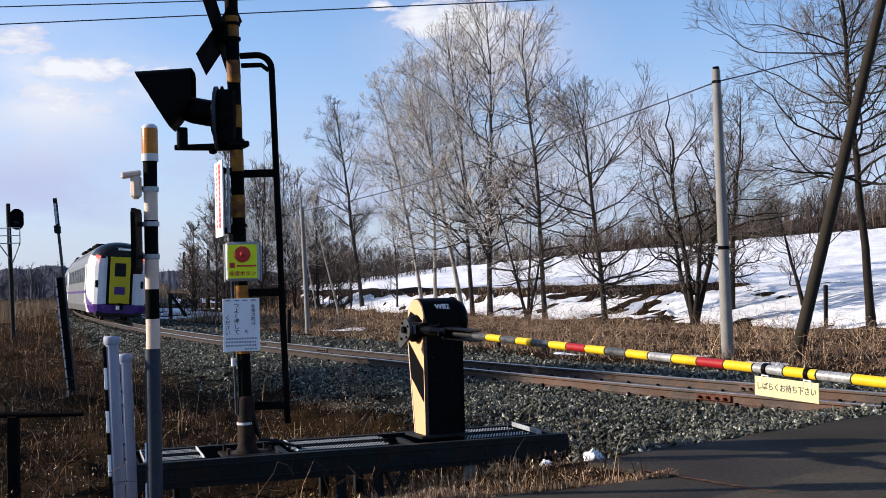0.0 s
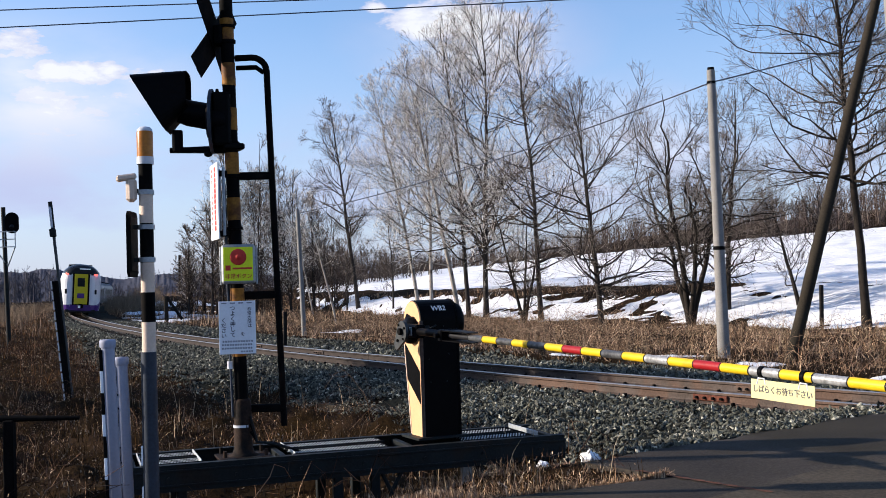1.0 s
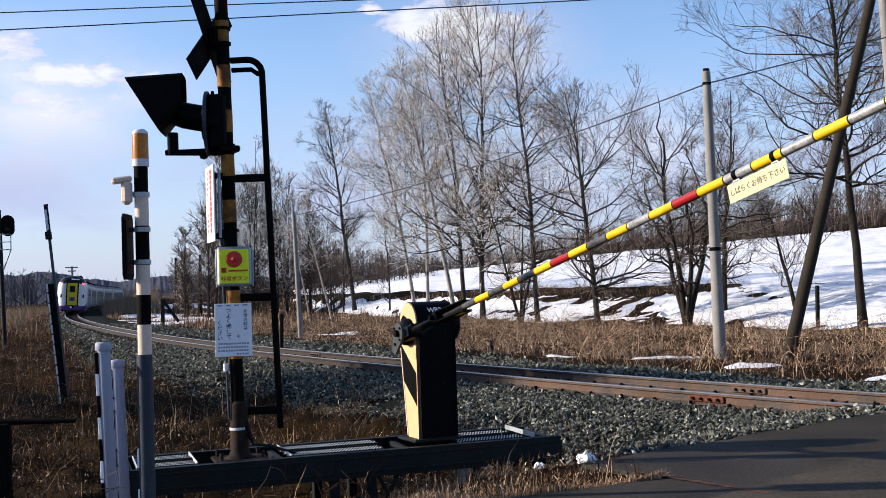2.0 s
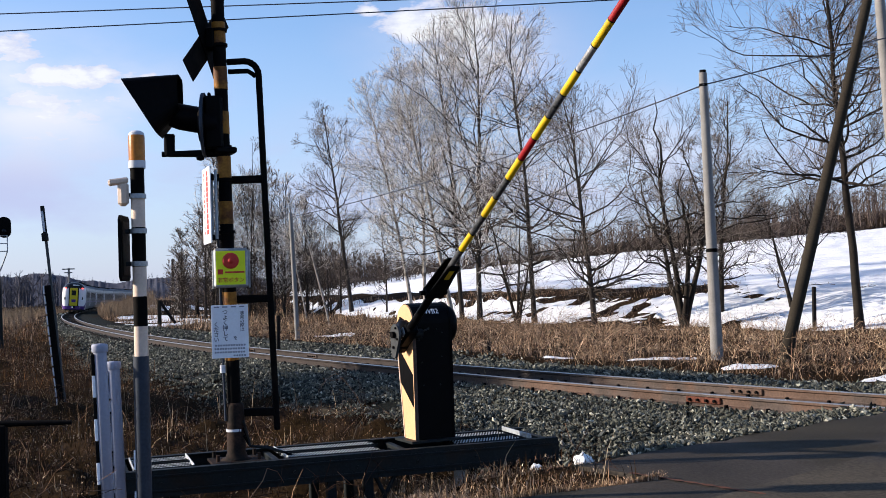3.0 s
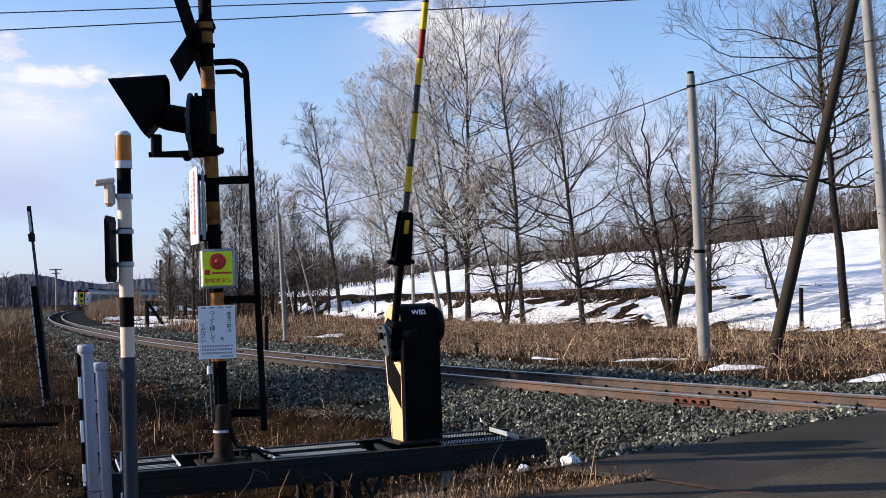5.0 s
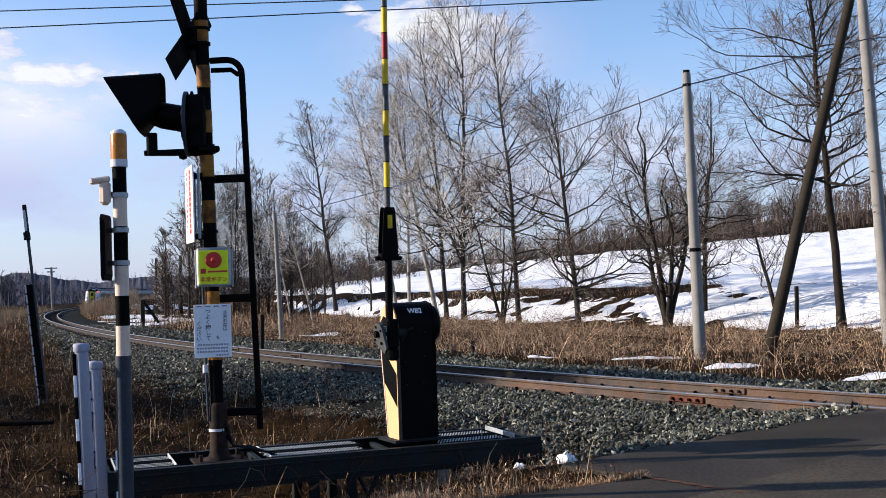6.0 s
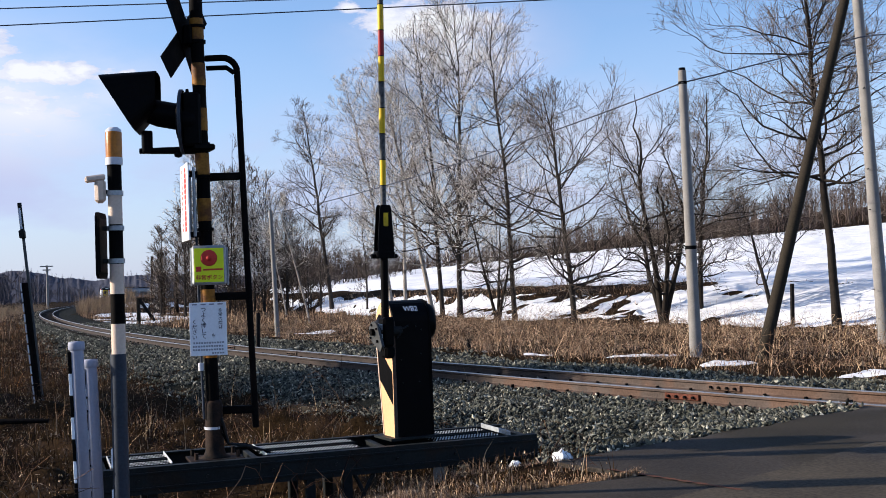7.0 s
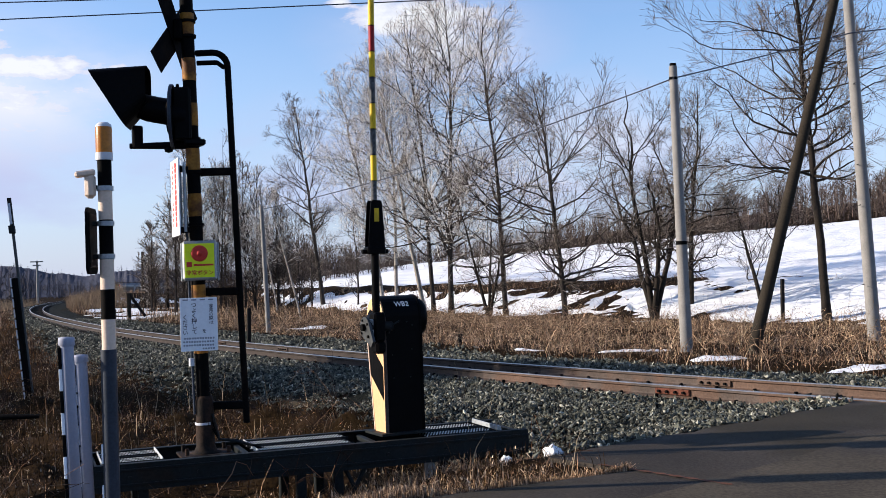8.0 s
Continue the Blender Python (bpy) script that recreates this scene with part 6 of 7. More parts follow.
# ---- banded post with an amber reflector ----
def build_reflector_post():
    x, y = -2.112, 7.40
    z0 = ground_at(x, y)
    post = thing("reflector_post", (x, y, z0), "black and cream banded marker post with an amber top", "marker post")
    part("lower_tube", Geo().tube([(x, y, z0 - 0.1), (x, y, 1.02)], 0.052, 20), BLUEGREY, post, "blue-grey lower tube")
    for z in (0.33, 0.06):
        part("edge_strip", Geo().box((x - 0.048, y - 0.02, z), 0.012, 0.035, 0.13, 0.002), SIGN_WHITE, post, "white reflective strip")
    bands = ((1.02, 1.22, CREAM), (1.22, 1.42, BLACK_DULL), (1.42, 1.62, CREAM), (1.62, 1.885, BLACK_DULL), (1.885, 2.08, CREAM), (2.08, 2.295, BLACK_DULL))
    for a, b, m in bands:
        part("cream_band" if m is CREAM else "black_band", Geo().tube([(x + 0.004, y, a), (x + 0.004, y, b)], 0.046, 20), m, post)
    part("collar", Geo().tube([(x + 0.004, y, 2.285), (x + 0.004, y, 2.335)], 0.056, 20), WHITE, post, "white plastic collar")
    part("reflector", Geo().lathe(Matrix.Translation((x + 0.004, y, 0)), [(0.054, 2.33), (0.054, 2.50), (0.05, 2.515), (0.03, 2.53), (0.0, 2.535)], 24), AMBER, post, "amber reflector cap")
    part("cap_dome", Geo().lathe(Matrix.Translation((x + 0.004, y, 0)), [(0.052, 2.508), (0.051, 2.522), (0.032, 2.538), (0.0, 2.543)], 24), WHITE, post, "pale dome on the reflector")
    for z in (1.86, 1.64, 2.095):
        part("strap", Geo().tube([(x + 0.004, y, z - 0.016), (x + 0.004, y, z + 0.016)], 0.055, 20), GALV, post)
    # small flat panel and a floodlight on brackets, facing away along the road
    out = V((-0.998, -0.06, 0)).normalized()
    c = V((x, y, 1.745)) + out * 0.085
    m = axes(c, UP.cross(out), UP, out)
    part("panel", Geo().prism([(-0.13, -0.19), (-0.13, 0.19), (-0.10, 0.22), (0.10, 0.22), (0.13, 0.19), (0.13, -0.19), (0.10, -0.22), (-0.10, -0.22)], m, 0.018), BLACK_DULL, post, "dark sign plate seen from its edge")
    part("plate_back", Geo().box(m @ Matrix.Translation((0, 0, -0.004)), 0.20, 0.36, 0.006, 0.001), RUSTY_POST, post, "brown back of the sign plate")
    for z in (1.86, 1.64):
        part("panel_arm", Geo().box(axes(V((x, y, z)) + out * 0.06, BOOM_WAY, ROAD_WAY, UP), 0.04, 0.09, 0.03, 0.004), GALV_DARK, post)
    f = V((x - 0.085, y - 0.03, 2.11))
    part("flood_light", Geo().box(axes(f, V((0.35, -0.94, 0)), V((0.94, 0.35, 0)), UP), 0.08, 0.07, 0.16, 0.02), CREAM, post, "small white flood light")
    part("light_hood", Geo().box(Matrix.Translation(f + V((-0.03, -0.01, 0.085))) @ pose(0, 0, 0, 0, -8, 20), 0.13, 0.08, 0.04, 0.01), CREAM, post)
    part("light_arm", Geo().tube([f, V((x, y, 2.095))], 0.014, 8), BLACK, post)


build_reflector_post()


# ---- two white guide posts with striped edges ----
def build_guide_post(top, h, label):
    x, y, z = top
    z0 = ground_at(x, y)
    post = thing("guide_post", (x, y, z0), label, "guide post", "white guide posts")
    lean = V((-0.030 * h, 0, h))
    b = V((x + 0.03 * h, y, z - h))
    m = axes(b, V((1, 0, 0)), V((0, 1, 0)), lean.normalized())
    part("tube", Geo().lathe(m, [(0.0, 0), (0.041, 0), (0.041, h - 0.02)], 20), GUIDE, post, "white plastic post")
    part("cap", Geo().lathe(m @ Matrix.Translation((0, 0, h - 0.05)), [(0.047, 0.0), (0.05, 0.006), (0.05, 0.04), (0.046, 0.05), (0.0, 0.054)], 20), GUIDE, post, "white cap")
    n = int(h / 0.135)
    for k in range(n):
        if k % 2 == 0:
            part("dark_edge", Geo().box(m @ Matrix.Translation((-0.037, -0.013, h - 0.06 - 0.135 * (k + 0.5))), 0.020, 0.050, 0.135, 0.002), BLACK_DULL, post, "dark strip along the edge")
        else:
            part("white_edge", Geo().box(m @ Matrix.Translation((-0.037, -0.013, h - 0.06 - 0.135 * (k + 0.5))), 0.020, 0.050, 0.135, 0.002), SIGN_WHITE, post, "white reflective strip")
    if h < 1.4:
        for k in (0.25, 0.34, 0.60, 0.70):
            part("clip", Geo().box(m @ Matrix.Translation((-0.030, -0.036, h - k)), 0.022, 0.016, 0.014, 0.003), BLACK_DULL, post, "small black clip")


build_guide_post((-2.228, 6.90, 1.13), 1.45, "white plastic guide post with a black striped edge")
build_guide_post((-2.300, 7.40, 0.99), 1.35, "shorter white plastic guide post with a black striped edge")


# ---- leaning marker pole, its stub, a low rail, a mast signal ----
def build_left_things():
    b, t = V((-6.70, 19.0, ground_at(-6.7, 19.0) - 0.2)), V((-7.071, 19.0, 3.075))
    p = thing("marker_pole", tuple(b), "thin leaning grey pole with a small box and a white tip", "pole")
    d = (t - b).normalized()
    part("shaft", Geo().tube([b, b + d * (t - b).length * 0.86], 0.025, 10), GALV_MID, p)
    part("tip", Geo().tube([b + d * (t - b).length * 0.86, t], 0.036, 12), GALV_DARK, p, "thicker dark tip")
    part("tip_plate", Geo().box(axes(b + d * (t - b).length * 0.93 - V((0, 0.036, 0)), V((1, 0, 0)), V((0, 1, 0)), d), 0.04, 0.01, 0.36, 0.004), WHITE, p, "white strip")
    part("small_box", Geo().box(axes(V((-7.02, 18.97, 2.53)), V((1, 0, 0)), V((0, 1, 0)), d), 0.10, 0.08, 0.14, 0.012), GALV_DARK, p)
    x = -6.93
    s = thing("marker_stub", (x, 18.7, ground_at(x, 18.7)), "dark steel stub post with white reflective strips", "post")
    a, c = V((-6.665, 18.7, ground_at(x, 18.7) - 0.2)), V((-6.90, 18.7, 1.69))
    part("stub", Geo().tube([a, c], 0.055, 10), BLACK_DULL, s)
    n = 14
    for i in range(n):
        q = a.lerp(c, (i + 0.6) / n)
        part("strip", Geo().box(axes(q + V((-0.050, -0.03, 0)), V((1, 0, 0)), V((0, 1, 0)), (c - a).normalized()), 0.020, 0.05, 0.142, 0.002), WHITE, s)
    # low dark rail at the field's edge
    z = ground_at(-4.0, 9.5)
    r = thing("low_rail", (-4.0, 9.5, z), "low rusty black rail on a short post", "rail")
    part("bar", Geo().tube([(-6.0, 9.42, 0.37), (-4.0, 9.5, 0.372), (-3.33, 9.53, 0.36)], [0.030, 0.030, 0.018], 8), BLACK_DULL, r)
    for px in (-3.93, -5.6):
        part("post", Geo().box((px, 9.5, (0.36 + z - 0.2) / 2), 0.09, 0.08, 0.36 - z + 0.2, 0.01), BLACK_DULL, r)
    # mast signal
    x, y = -17.69, 43.0
    z = ground_at(x, y)
    m = thing("mast_signal", (x, y, z), "tall railway mast signal with a black oval head", "railway signal")
    part("mast", Geo().tube([(x, y, z - 0.2), (x - 0.16, y, 5.03)], 0.085, 12), GALV_DARK, m)
    mm = upright((x + 0.26, y - 0.15, 4.39), (0.2, -1))
    g = Geo()
    n = 28
    pts = [(0.25 * math.cos(2 * math.pi * k / n), 0.16 * (1 if math.sin(2 * math.pi * k / n) > 0 else -1) + 0.25 * math.sin(2 * math.pi * k / n)) for k in range(n)]
    part("head", g.prism(pts, mm, 0.12), BLACK, m, "black oval signal head")
    part("lamp", Geo().lathe(mm @ Matrix.Translation((0, -0.15, 0.12)), [(0.09, 0.0), (0.08, 0.02), (0.0, 0.03)], 16), TRAIN_GLASS, m, "unlit dark lamp")
    cage = Geo()
    for sx in (-0.42, 0.0, 0.42):
        cage.tube([(x + sx, y - 0.3, 3.45), (x + sx, y - 0.3, 4.05)], 0.02, 6)
    for zz in (3.45, 3.75, 4.05):
        cage.tube([(x - 0.42, y - 0.3, zz), (x + 0.42, y - 0.3, zz)], 0.02, 6)
    part("cage", cage, GALV, m, "grey service cage")
    for sx in (-0.42, 0.42):
        part("strut", Geo().tube([(x + sx, y - 0.3, 3.45), (x, y, 2.7)], 0.025, 6), GALV, m)


build_left_things()


# ---- poles and wires ----
def build_pole(bottom, top, r0, r1, material, label, name="utility_pole"):
    x, y = bottom[:2]
    z = ground_at(x, y)
    p = thing(name, (x, y, z), label, "pole", "poles along the track")
    part("pole", Geo().tube([(x, y, z - 0.3), V((x, y, z - 0.3)).lerp(V(top), 0.5), top], [r0, (r0 + r1) / 2, r1], 14), material, p)
    return p


p = build_pole((5.79, 24.5), (5.738, 24.5, 6.03), 0.14, 0.09, WOOD_POLE, "pale weathered concrete pole without crossarms")
part("cap", Geo().tube([(5.738, 24.5, 6.03), (5.738, 24.5, 6.09)], 0.075, 12), BLACK_DULL, p)
part("band", Geo().tube([(5.738, 24.5, 5.72), (5.738, 24.5, 5.78)], 0.098, 12), BLACK_DULL, p)
part("band", Geo().tube([(5.77, 24.5, 2.02), (5.77, 24.5, 2.10)], 0.128, 12), BLACK_DULL, p)
build_pole((7.03, 24.0), (9.42, 24.0, 7.9), 0.14, 0.10, WOOD_DARK, "long dark timber prop pole leaning steeply", "leaning_pole")
p = build_pole((11.04, 27.0), (10.72, 27.0, 9.0), 0.165, 0.12, WOOD_POLE, "tall pale concrete utility pole")
for z in (0.95, 2.9, 3.9, 5.9):
    part("step_bolt", Geo().tube([(10.75, 26.9, z), (10.72, 26.72, z)], 0.012, 6), BLACK_DULL, p)
build_pole((-6.25, 44.0), (-6.40, 44.0, 4.65), 0.10, 0.08, WOOD_POLE, "slim pale pole among dry grass")
build_pole((-43.3, 170.0), (-43.15, 170.0, 7.45), 0.22, 0.2, WOOD_BLACK, "dark distant pole by the bend")
build_pole((-23.27, 100.0), (-23.16, 100.0, 5.15), 0.16, 0.13, WOOD_BLACK, "dark pole inside the bend")
build_pole((-41.5, 170.0), (-41.45, 170.0, 5.8), 0.2, 0.17, WOOD_BLACK, "dark distant pole by the bend")
p = build_pole((-75.0, 215.0), (-75.0, 215.0, 8.0), 0.24, 0.2, WOOD_POLE, "distant pale utility pole with crossarms")
for z, w in ((7.8, 2.4), (7.1, 1.5)):
    part("crossarm", Geo().box((-75.0, 214.8, z), w, 0.2, 0.22), WOOD_POLE, p)


def cable(points, sag, r, label, n=18):
    """A hanging wire through points, sagging between each two."""
    pts = []
    first = (V(points[1]) - V(points[0])).length
    for a, b in zip(points[:-1], points[1:]):
        a, b = V(a), V(b)
        sg = sag * ((b - a).length / first) ** 2
        for i in range(n):
            t = i / n
            q = a.lerp(b, t)
            q.z -= 4 * sg * t * (1 - t)
            pts.append(q)
    pts.append(V(points[-1]))
    g = Geo().tube(pts, r, 6)
    return single("overhead_wire", g, WIRE, points[0], label, "wire", "overhead wires")


cable([(-6.40, 44.0, 4.5), (5.72, 24.4, 5.74), (10.70, 26.8, 7.15), (26.0, 30.0, 9.5)], 0.28, 0.016, "dark service wire slung between the poles")
cable([(-30.0, 11.0, 3.85), (30.0, 11.0, 4.79)], 0.10, 0.006, "thin overhead wire crossing above the road")
cable([(-30.0, 11.0, 4.43), (30.0, 11.0, 4.42)], 0.10, 0.006, "thin overhead wire crossing above the road")


# ---- stakes, broken fence, lump of snow ----
def stake(x, y, h, w, label, material=None):
    z = ground_at(x, y)
    g = Geo().box(Matrix.Translation((x, y, z + h / 2 - 0.1)) @ pose(0, 0, 0, 0, random.uniform(-3, 3), 20), w, w * 0.8, h + 0.2, w * 0.12)
    return single("stake", g, material or WOOD_BLACK, (x, y, z), label, "stake", "stakes beside the track")


stake(11.72, 36.0, 1.40, 0.12, "dark timber stake standing before the snow")
stake(-4.79, 30.0, 1.05, 0.10, "short dark stake in the dry grass")
stake(0.9, 29.5, 0.35, 0.1, "short dark stake in the dry grass")
fx, fy = -18.7, 70.0
fz = ground_at(fx, fy)
fen = thing("broken_fence", (fx, fy, fz), "broken dark timber fence post with a leaning rail", "fence")
part("post", Geo().box((fx, fy, fz + 0.8), 0.22, 0.2, 1.8, 0.03), WOOD_DARK, fen)
part("leaning_rail", Geo().tube([(fx + 0.05, fy, fz + 1.6), (fx + 1.0, fy, fz + 0.2)], 0.10, 7), WOOD_BLACK, fen)
part("stub", Geo().box((fx - 0.9, fy, fz + 0.3), 0.14, 0.14, 0.8, 0.02), WOOD_DARK, fen)


def lump(x, y, r, seed, label):
    bm = bmesh.new()
    bmesh.ops.create_icosphere(bm, subdivisions=3, radius=1)
    g = Geo()
    z = ground_at(x, y)
    verts = []
    for v in bm.verts:
        k = 1 + 0.55 * noise.noise(v.co * 1.7 + V((seed, 0, 0))) + 0.25 * noise.noise(v.co * 4 + V((0, seed, 0)))
        verts.append((x + v.co.x * r * k, y + v.co.y * r * k * 0.8, z + r * 0.35 + v.co.z * r * k * 0.75))
    g.add(verts, [[v.index for v in f.verts] for f in bm.faces], True)
    bm.free()
    return single("snow_lump", g, SNOW, (x, y, z), label, "snow lump")


lump(1.0, 8.98, 0.075, 1.0, "small lump of old white snow beside the asphalt")
lump(0.62, 8.95, 0.045, 5.0, "crumb of old snow under the platform")


g = Geo().box(Matrix.Translation((-1.7, 16.36, ground_at(-1.7, 16.36) + 0.03)) @ pose(0, 0, 0, 0, 0, -55), 1.9, 0.05, 0.09, 0.01)
single("edge_board", g, WOOD_DARK, (-1.7, 16.36, ground_at(-1.7, 16.36)), "weathered grey board holding the foot of the ballast", "board")


# ---- train ----
CAR = 21.3


def body_ring(x, inset=0.0, top=3.72, low=0.42, half=1.40, roof=0.50):
    """Points of the car's cross-section at x, from the lower left edge over the roof."""
    h = half - inset
    pts = [(-h * 0.94, low), (-h, low + 0.35), (-h, 2.3), (-h * 0.97, 2.85), (-h * 0.86, top - roof), (-h * 0.6, top - 0.17), (-h * 0.28, top - 0.02), (h * 0.28, top - 0.02), (h * 0.6, top - 0.17), (h * 0.86, top - roof), (h * 0.97, 2.85), (h, 2.3), (h, low + 0.35), (h * 0.94, low)]
    return [(x, y, z) for y, z in pts]


def loft(rings, close_first=False, close_last=False):
    g = Geo()
    k = len(rings[0])
    verts = [p for r in rings for p in r]
    faces = [(i * k + j, i * k + j + 1, (i + 1) * k + j + 1, (i + 1) * k + j) for i in range(len(rings) - 1) for j in range(k - 1)]
    g.add(verts, faces, False)
    if close_first:
        g.add(rings[0], [tuple(range(k))])
    if close_last:
        g.add(rings[-1], [tuple(range(k))[::-1]])
    return g


def tp(name, g, material, parent, label=""):
    """A part of a car, in the car's own places."""
    ob = new(name, g.mesh(name, material))
    ob.parent = parent
    return tagged(ob, label)


def build_car(tail):
    """x forward, origin at rail level under the car's middle."""
    car = thing("train_car", (0, 0, 0), "rear express train car, white nose, yellow door, red lamps" if tail else "silver-grey express diesel train car with a purple band", "train car", "cars of the express train")
    h = CAR / 2
    rear = -h + (1.5 if tail else 0.25)
    shell = tp("shell", loft([body_ring(rear), body_ring(h - 0.25)], True, True), TRAIN_GREY, car, "grey steel body shell")
    for sy in (1, -1):
        tp("purple_band", Geo().box(((rear + h) / 2 - 0.1, sy * 1.405, 1.36), h - 0.4 - rear, 0.02, 0.12), TRAIN_PURPLE, shell, "purple band")
        tp("lower_panel", Geo().box(((rear + h) / 2 - 0.1, sy * 1.40, 0.98), h - 0.4 - rear, 0.016, 0.5), TRAIN_GREY, shell, "paler lower panel")
        for k in range(9):
            wx = rear + 1.9 + k * 1.85
            tp("window", Geo().box((wx, sy * 1.40, 2.22), 1.3, 0.03, 0.72, 0.01), TRAIN_GLASS, shell, "dark side window")
        for wx in (rear + 0.65, h - 1.0):
            tp("side_door", Geo().box((wx, sy * 1.40, 1.75), 0.75, 0.03, 1.9, 0.01), TRAIN_WHITE, shell, "pale side door")
    tp("roof", loft([[(x, y * 1.01, z + 0.02) for x, y, z in body_ring(q)[4:10]] for q in (rear, h - 0.25)]), TRAIN_ROOF, car, "grey roof")
    for k, (wx, l) in enumerate(((-4.5, 3.0), (0.5, 2.4), (5.2, 3.0))):
        tp("roof_unit", Geo().box((wx, 0, 3.74), l, 1.7, 0.16, 0.05), BLACK_DULL, car, "dark roof equipment")
    tp("underframe", Geo().box((0, 0, 0.62), CAR - 1.6, 2.3, 0.5, 0.04), TRAIN_UNDER, car, "sooty underframe")
    for bx in (-7.0, 7.0):
        bogie = tp("bogie", Geo().box((bx, 0, 0.55), 3.0, 2.0, 0.35, 0.05), TRAIN_UNDER, car, "dark bogie")
        for wx in (-1.05, 1.05):
            for sy in (1, -1):
                tp("wheel", Geo().tube([(bx + wx, sy * 0.50, 0.44), (bx + wx, sy * 0.63, 0.44)], 0.43, 20), TRAIN_UNDER, bogie)
    if not tail:
        for ex in (h - 0.12, -h + 0.12):
            tp("gangway", Geo().box((ex, 0, 2.1), 0.24, 1.1, 2.2, 0.05), BLACK_DULL, car, "black gangway bellows")
        return car
    # nose: a rounded front that narrows over 1.5 m, dark wrap-round cab glass above, purple sweep below, yellow gangway door
    def section(t):
        w = float(np.interp(t, (0, 0.4, 0.8, 1.1, 1.3, 1.42, 1.5), (1.40, 1.39, 1.345, 1.25, 1.11, 0.96, 0.74)))
        top = float(np.interp(t, (0, 0.4, 0.8, 1.1, 1.3, 1.5), (3.74, 3.75, 3.74, 3.68, 3.60, 3.46)))
        side = [(w * (0.95 + 0.05 * min(1.0, k / 4)), 0.40 + 0.08 * k) for k in range(25)]
        for k in range(1, 15):
            up = k / 14
            z = 2.32 + (top - 2.32) * math.sin(up * math.pi / 2)
            side.append((w * max(0.0, 1 - ((z - 2.32) / (top - 2.32)) ** 2.8) ** 0.45, z))
        return [(rear - t, -y, z) for y, z in side] + [(rear - t, y, z) for y, z in side[-2::-1]]

    ts = [1.5 * math.sin(0.5 * math.pi * i / 24) for i in range(25)]
    rings = [section(t) for t in ts]
    skin = {"white": Geo(), "glass": Geo(), "purple": Geo(), "other": Geo()}
    for i in range(24):
        for j in range(len(rings[0]) - 1):
            quad = (rings[i][j], rings[i][j + 1], rings[i + 1][j + 1], rings[i + 1][j])
            z, t = sum(p[2] for p in quad) / 4, (ts[i] + ts[i + 1]) / 2
            upper, lower = 1.45 - 0.63 * min(1.0, t / 1.25), 1.33 - 1.0 * t / 0.95
            kind = "glass" if z > 2.98 + 0.10 * (1.5 - t) and t > 0.25 + 0.55 * max(0.0, 3.35 - z) else ("purple" if j < len(rings[0]) // 2 else "other") if lower < z < upper else "white"
            skin[kind].add(quad, [(0, 1, 2, 3)])
    front = section(1.5)
    skin["white"].add(front, [tuple(range(len(front)))[::-1]])
    nose = tp("nose", skin["white"], TRAIN_WHITE, car, "white rounded cab front")
    tp("windscreen", skin["glass"], TRAIN_GLASS, nose, "wrap-round dark cab windscreen")
    for flank in ("purple", "other"):
        tp("purple_sweep", skin[flank], TRAIN_PURPLE, nose, "purple sweep below the door")
    fx = rear - 1.5
    tp("windscreen_front", Geo().prism([(-0.70, 3.02), (-0.62, 3.24), (-0.42, 3.44), (0.42, 3.44), (0.62, 3.24), (0.70, 3.02)], axes((fx - 0.01, 0, 0), V((0, 1, 0)), V((0, 0, 1)), V((1, 0, 0))), -0.03), TRAIN_GLASS, nose)
    tp("front_apron", Geo().prism([(-0.73, 0.40), (-0.73, 0.82), (0.73, 0.82), (0.73, 0.40)], axes((fx - 0.008, 0, 0), V((0, 1, 0)), V((0, 0, 1)), V((1, 0, 0))), -0.02), TRAIN_PURPLE, nose)
    tp("lamp_bar", Geo().box((fx - 0.05, -0.25, 3.38), 0.03, 0.75, 0.09, 0.01), LAMP_WHITE, nose, "pale destination bar")
    tp("door_frame", Geo().box((fx - 0.03, 0, 1.92), 0.10, 1.16, 2.25, 0.03), BLACK_DULL, nose, "black door surround")
    door = tp("gangway_door", Geo().box((fx - 0.07, 0, 1.93), 0.10, 0.92, 2.18, 0.03), TRAIN_YELLOW, nose, "yellow gangway door")
    tp("door_window", Geo().box((fx - 0.125, 0, 2.42), 0.02, 0.50, 0.62, 0.01), GALV_DARK, door, "grey door window")
    tp("emblem", Geo().box((fx - 0.125, 0, 1.45), 0.02, 0.48, 0.36, 0.01), TRAIN_PURPLE, door, "purple emblem panel")
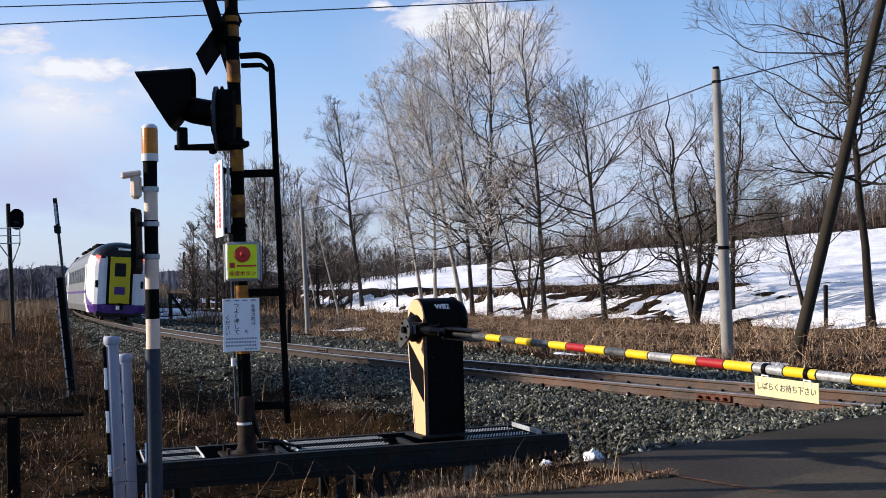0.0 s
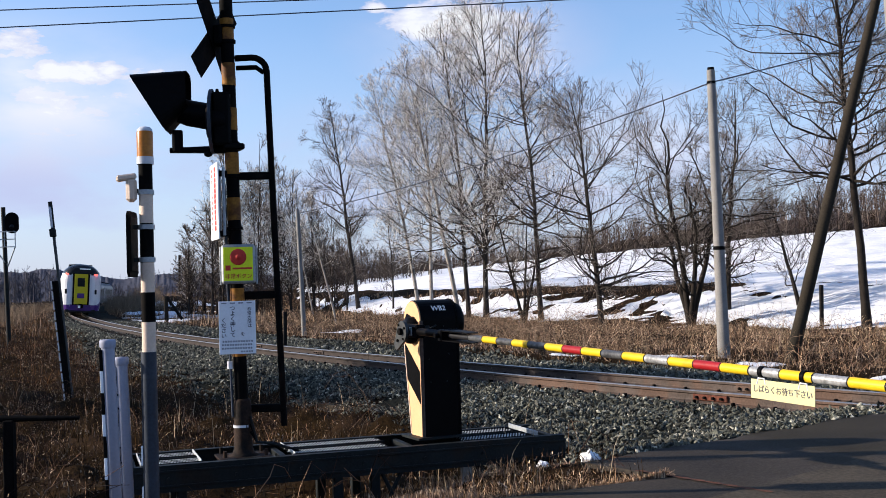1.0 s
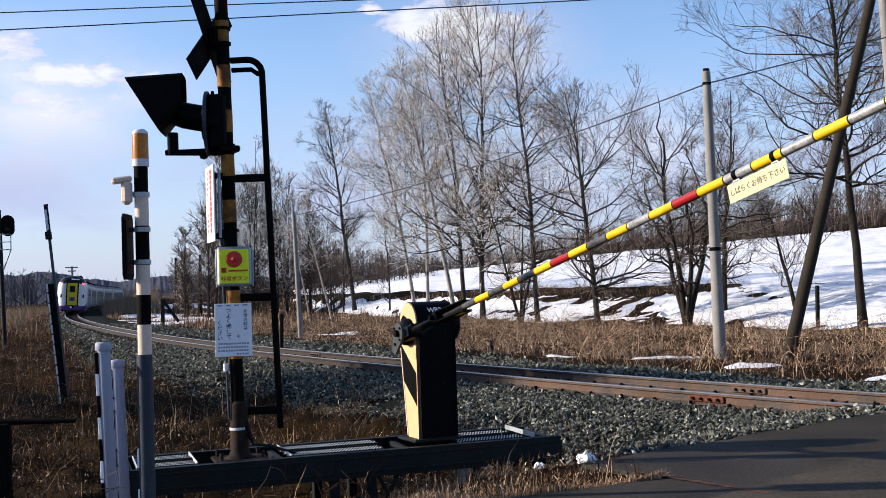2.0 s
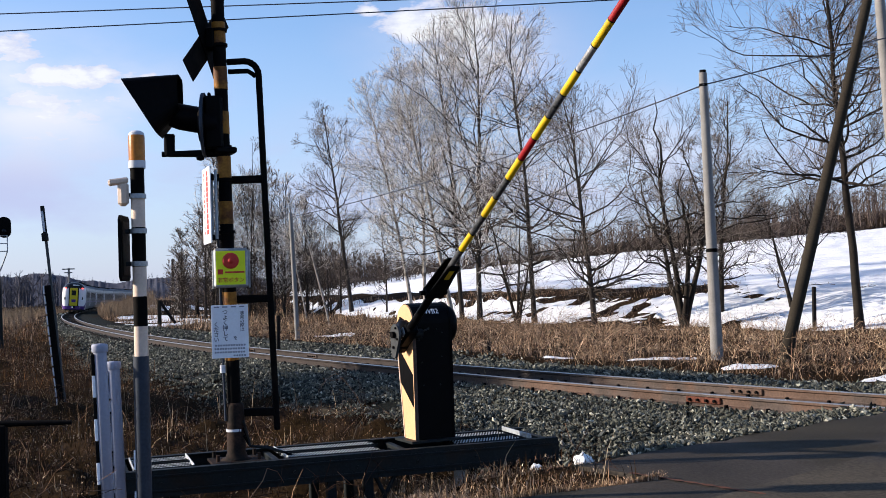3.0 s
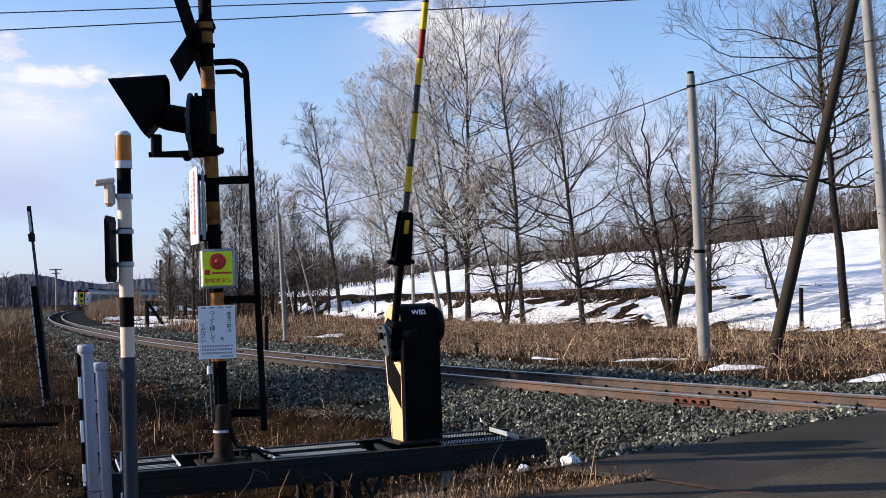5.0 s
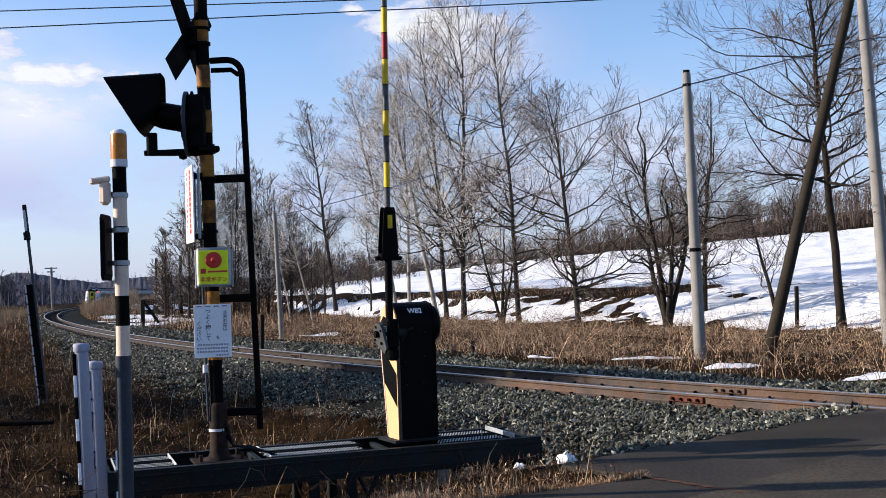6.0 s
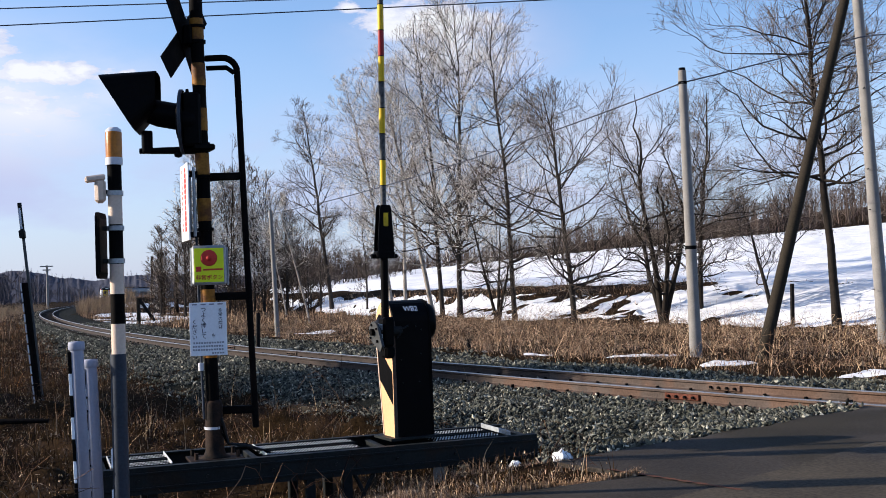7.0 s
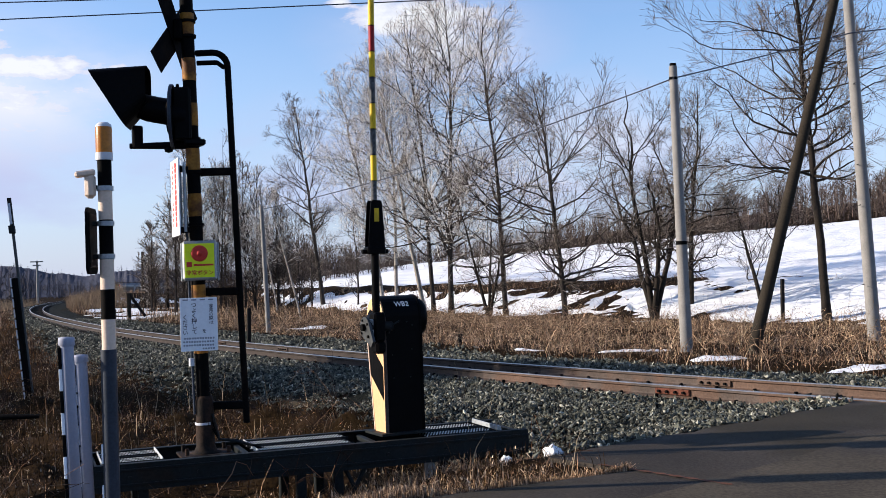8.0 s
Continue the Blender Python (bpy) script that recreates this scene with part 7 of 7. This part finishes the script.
    tp("coupler", Geo().box((fx - 0.2, 0, 0.72), 0.5, 0.35, 0.3, 0.06), BLACK, nose, "black coupler")
    tp("coupler_lamp", Geo().box((fx - 0.46, 0.08, 0.66), 0.03, 0.16, 0.18, 0.02), LAMP_WHITE, nose)
    for sy in (1, -1):
        tp("tail_lamp", Geo().box((fx + 0.20, sy * 1.00, 3.00), 0.26, 0.24, 0.10, 0.02), TAIL_RED, nose, "lit red tail lamp")
        tp("head_lamp", Geo().box((fx + 0.13, sy * 1.02, 1.75), 0.16, 0.14, 0.34, 0.03), GALV_DARK, nose, "dark lamp recess")
    tp("skirt", Geo().box((fx + 0.35, 0, 0.36), 0.7, 2.1, 0.22, 0.05), TRAIN_UNDER, nose, "dark lower skirt")
    return car


TAIL_AT, SPEED = 41.1, 29.92
TRAIN = [build_car(True), build_car(False)]
for _ in range(4):
    TRAIN.append(copy_thing(TRAIN[1], Matrix.Identity(4)))


def car_pose(i, t):
    s = TAIL_AT + SPEED * t + CAR * (i + 0.5)
    a, b = s - 7.0, s + 7.0
    ax, ay = map(float, on_track(a))
    bx, by = map(float, on_track(b))
    roll = 0.6 * math.degrees(math.atan2(float(cant(s)), 1.13))   # the body leans out a little on its springs
    return pose((ax + bx) / 2, (ay + by) / 2, float(cant(s)) / 2, roll, 0, math.degrees(math.atan2(by - ay, bx - ax)))


def motions():
    for i, car in enumerate(TRAIN):
        walk(car, [(t, car_pose(i, t)) for t in [0.5 * k for k in range(17)]])
    turn = math.degrees(math.atan2(-0.885, 0.465))
    place = PIVOT - CORNER
    swing = ((0.0, -1.4), (0.5, -1.5), (1.0, -1.6), (1.2, -1.5), (1.3, -0.6), (1.4, 0.9), (1.5, 2.6), (1.6, 4.5), (1.7, 6.4), (2.8, 29.4), (3.0, 32.7), (3.5, 42.4), (4.0, 55.4), (4.5, 63.6), (4.7, 67.2), (5.8, 87.2), (6.0, 88.1), (6.5, 87.6), (7.0, 87.7), (8.0, 87.9))
    walk(BOOM, [(t, pose(*place, 0, -a, turn)) for t, a in swing])


motions()
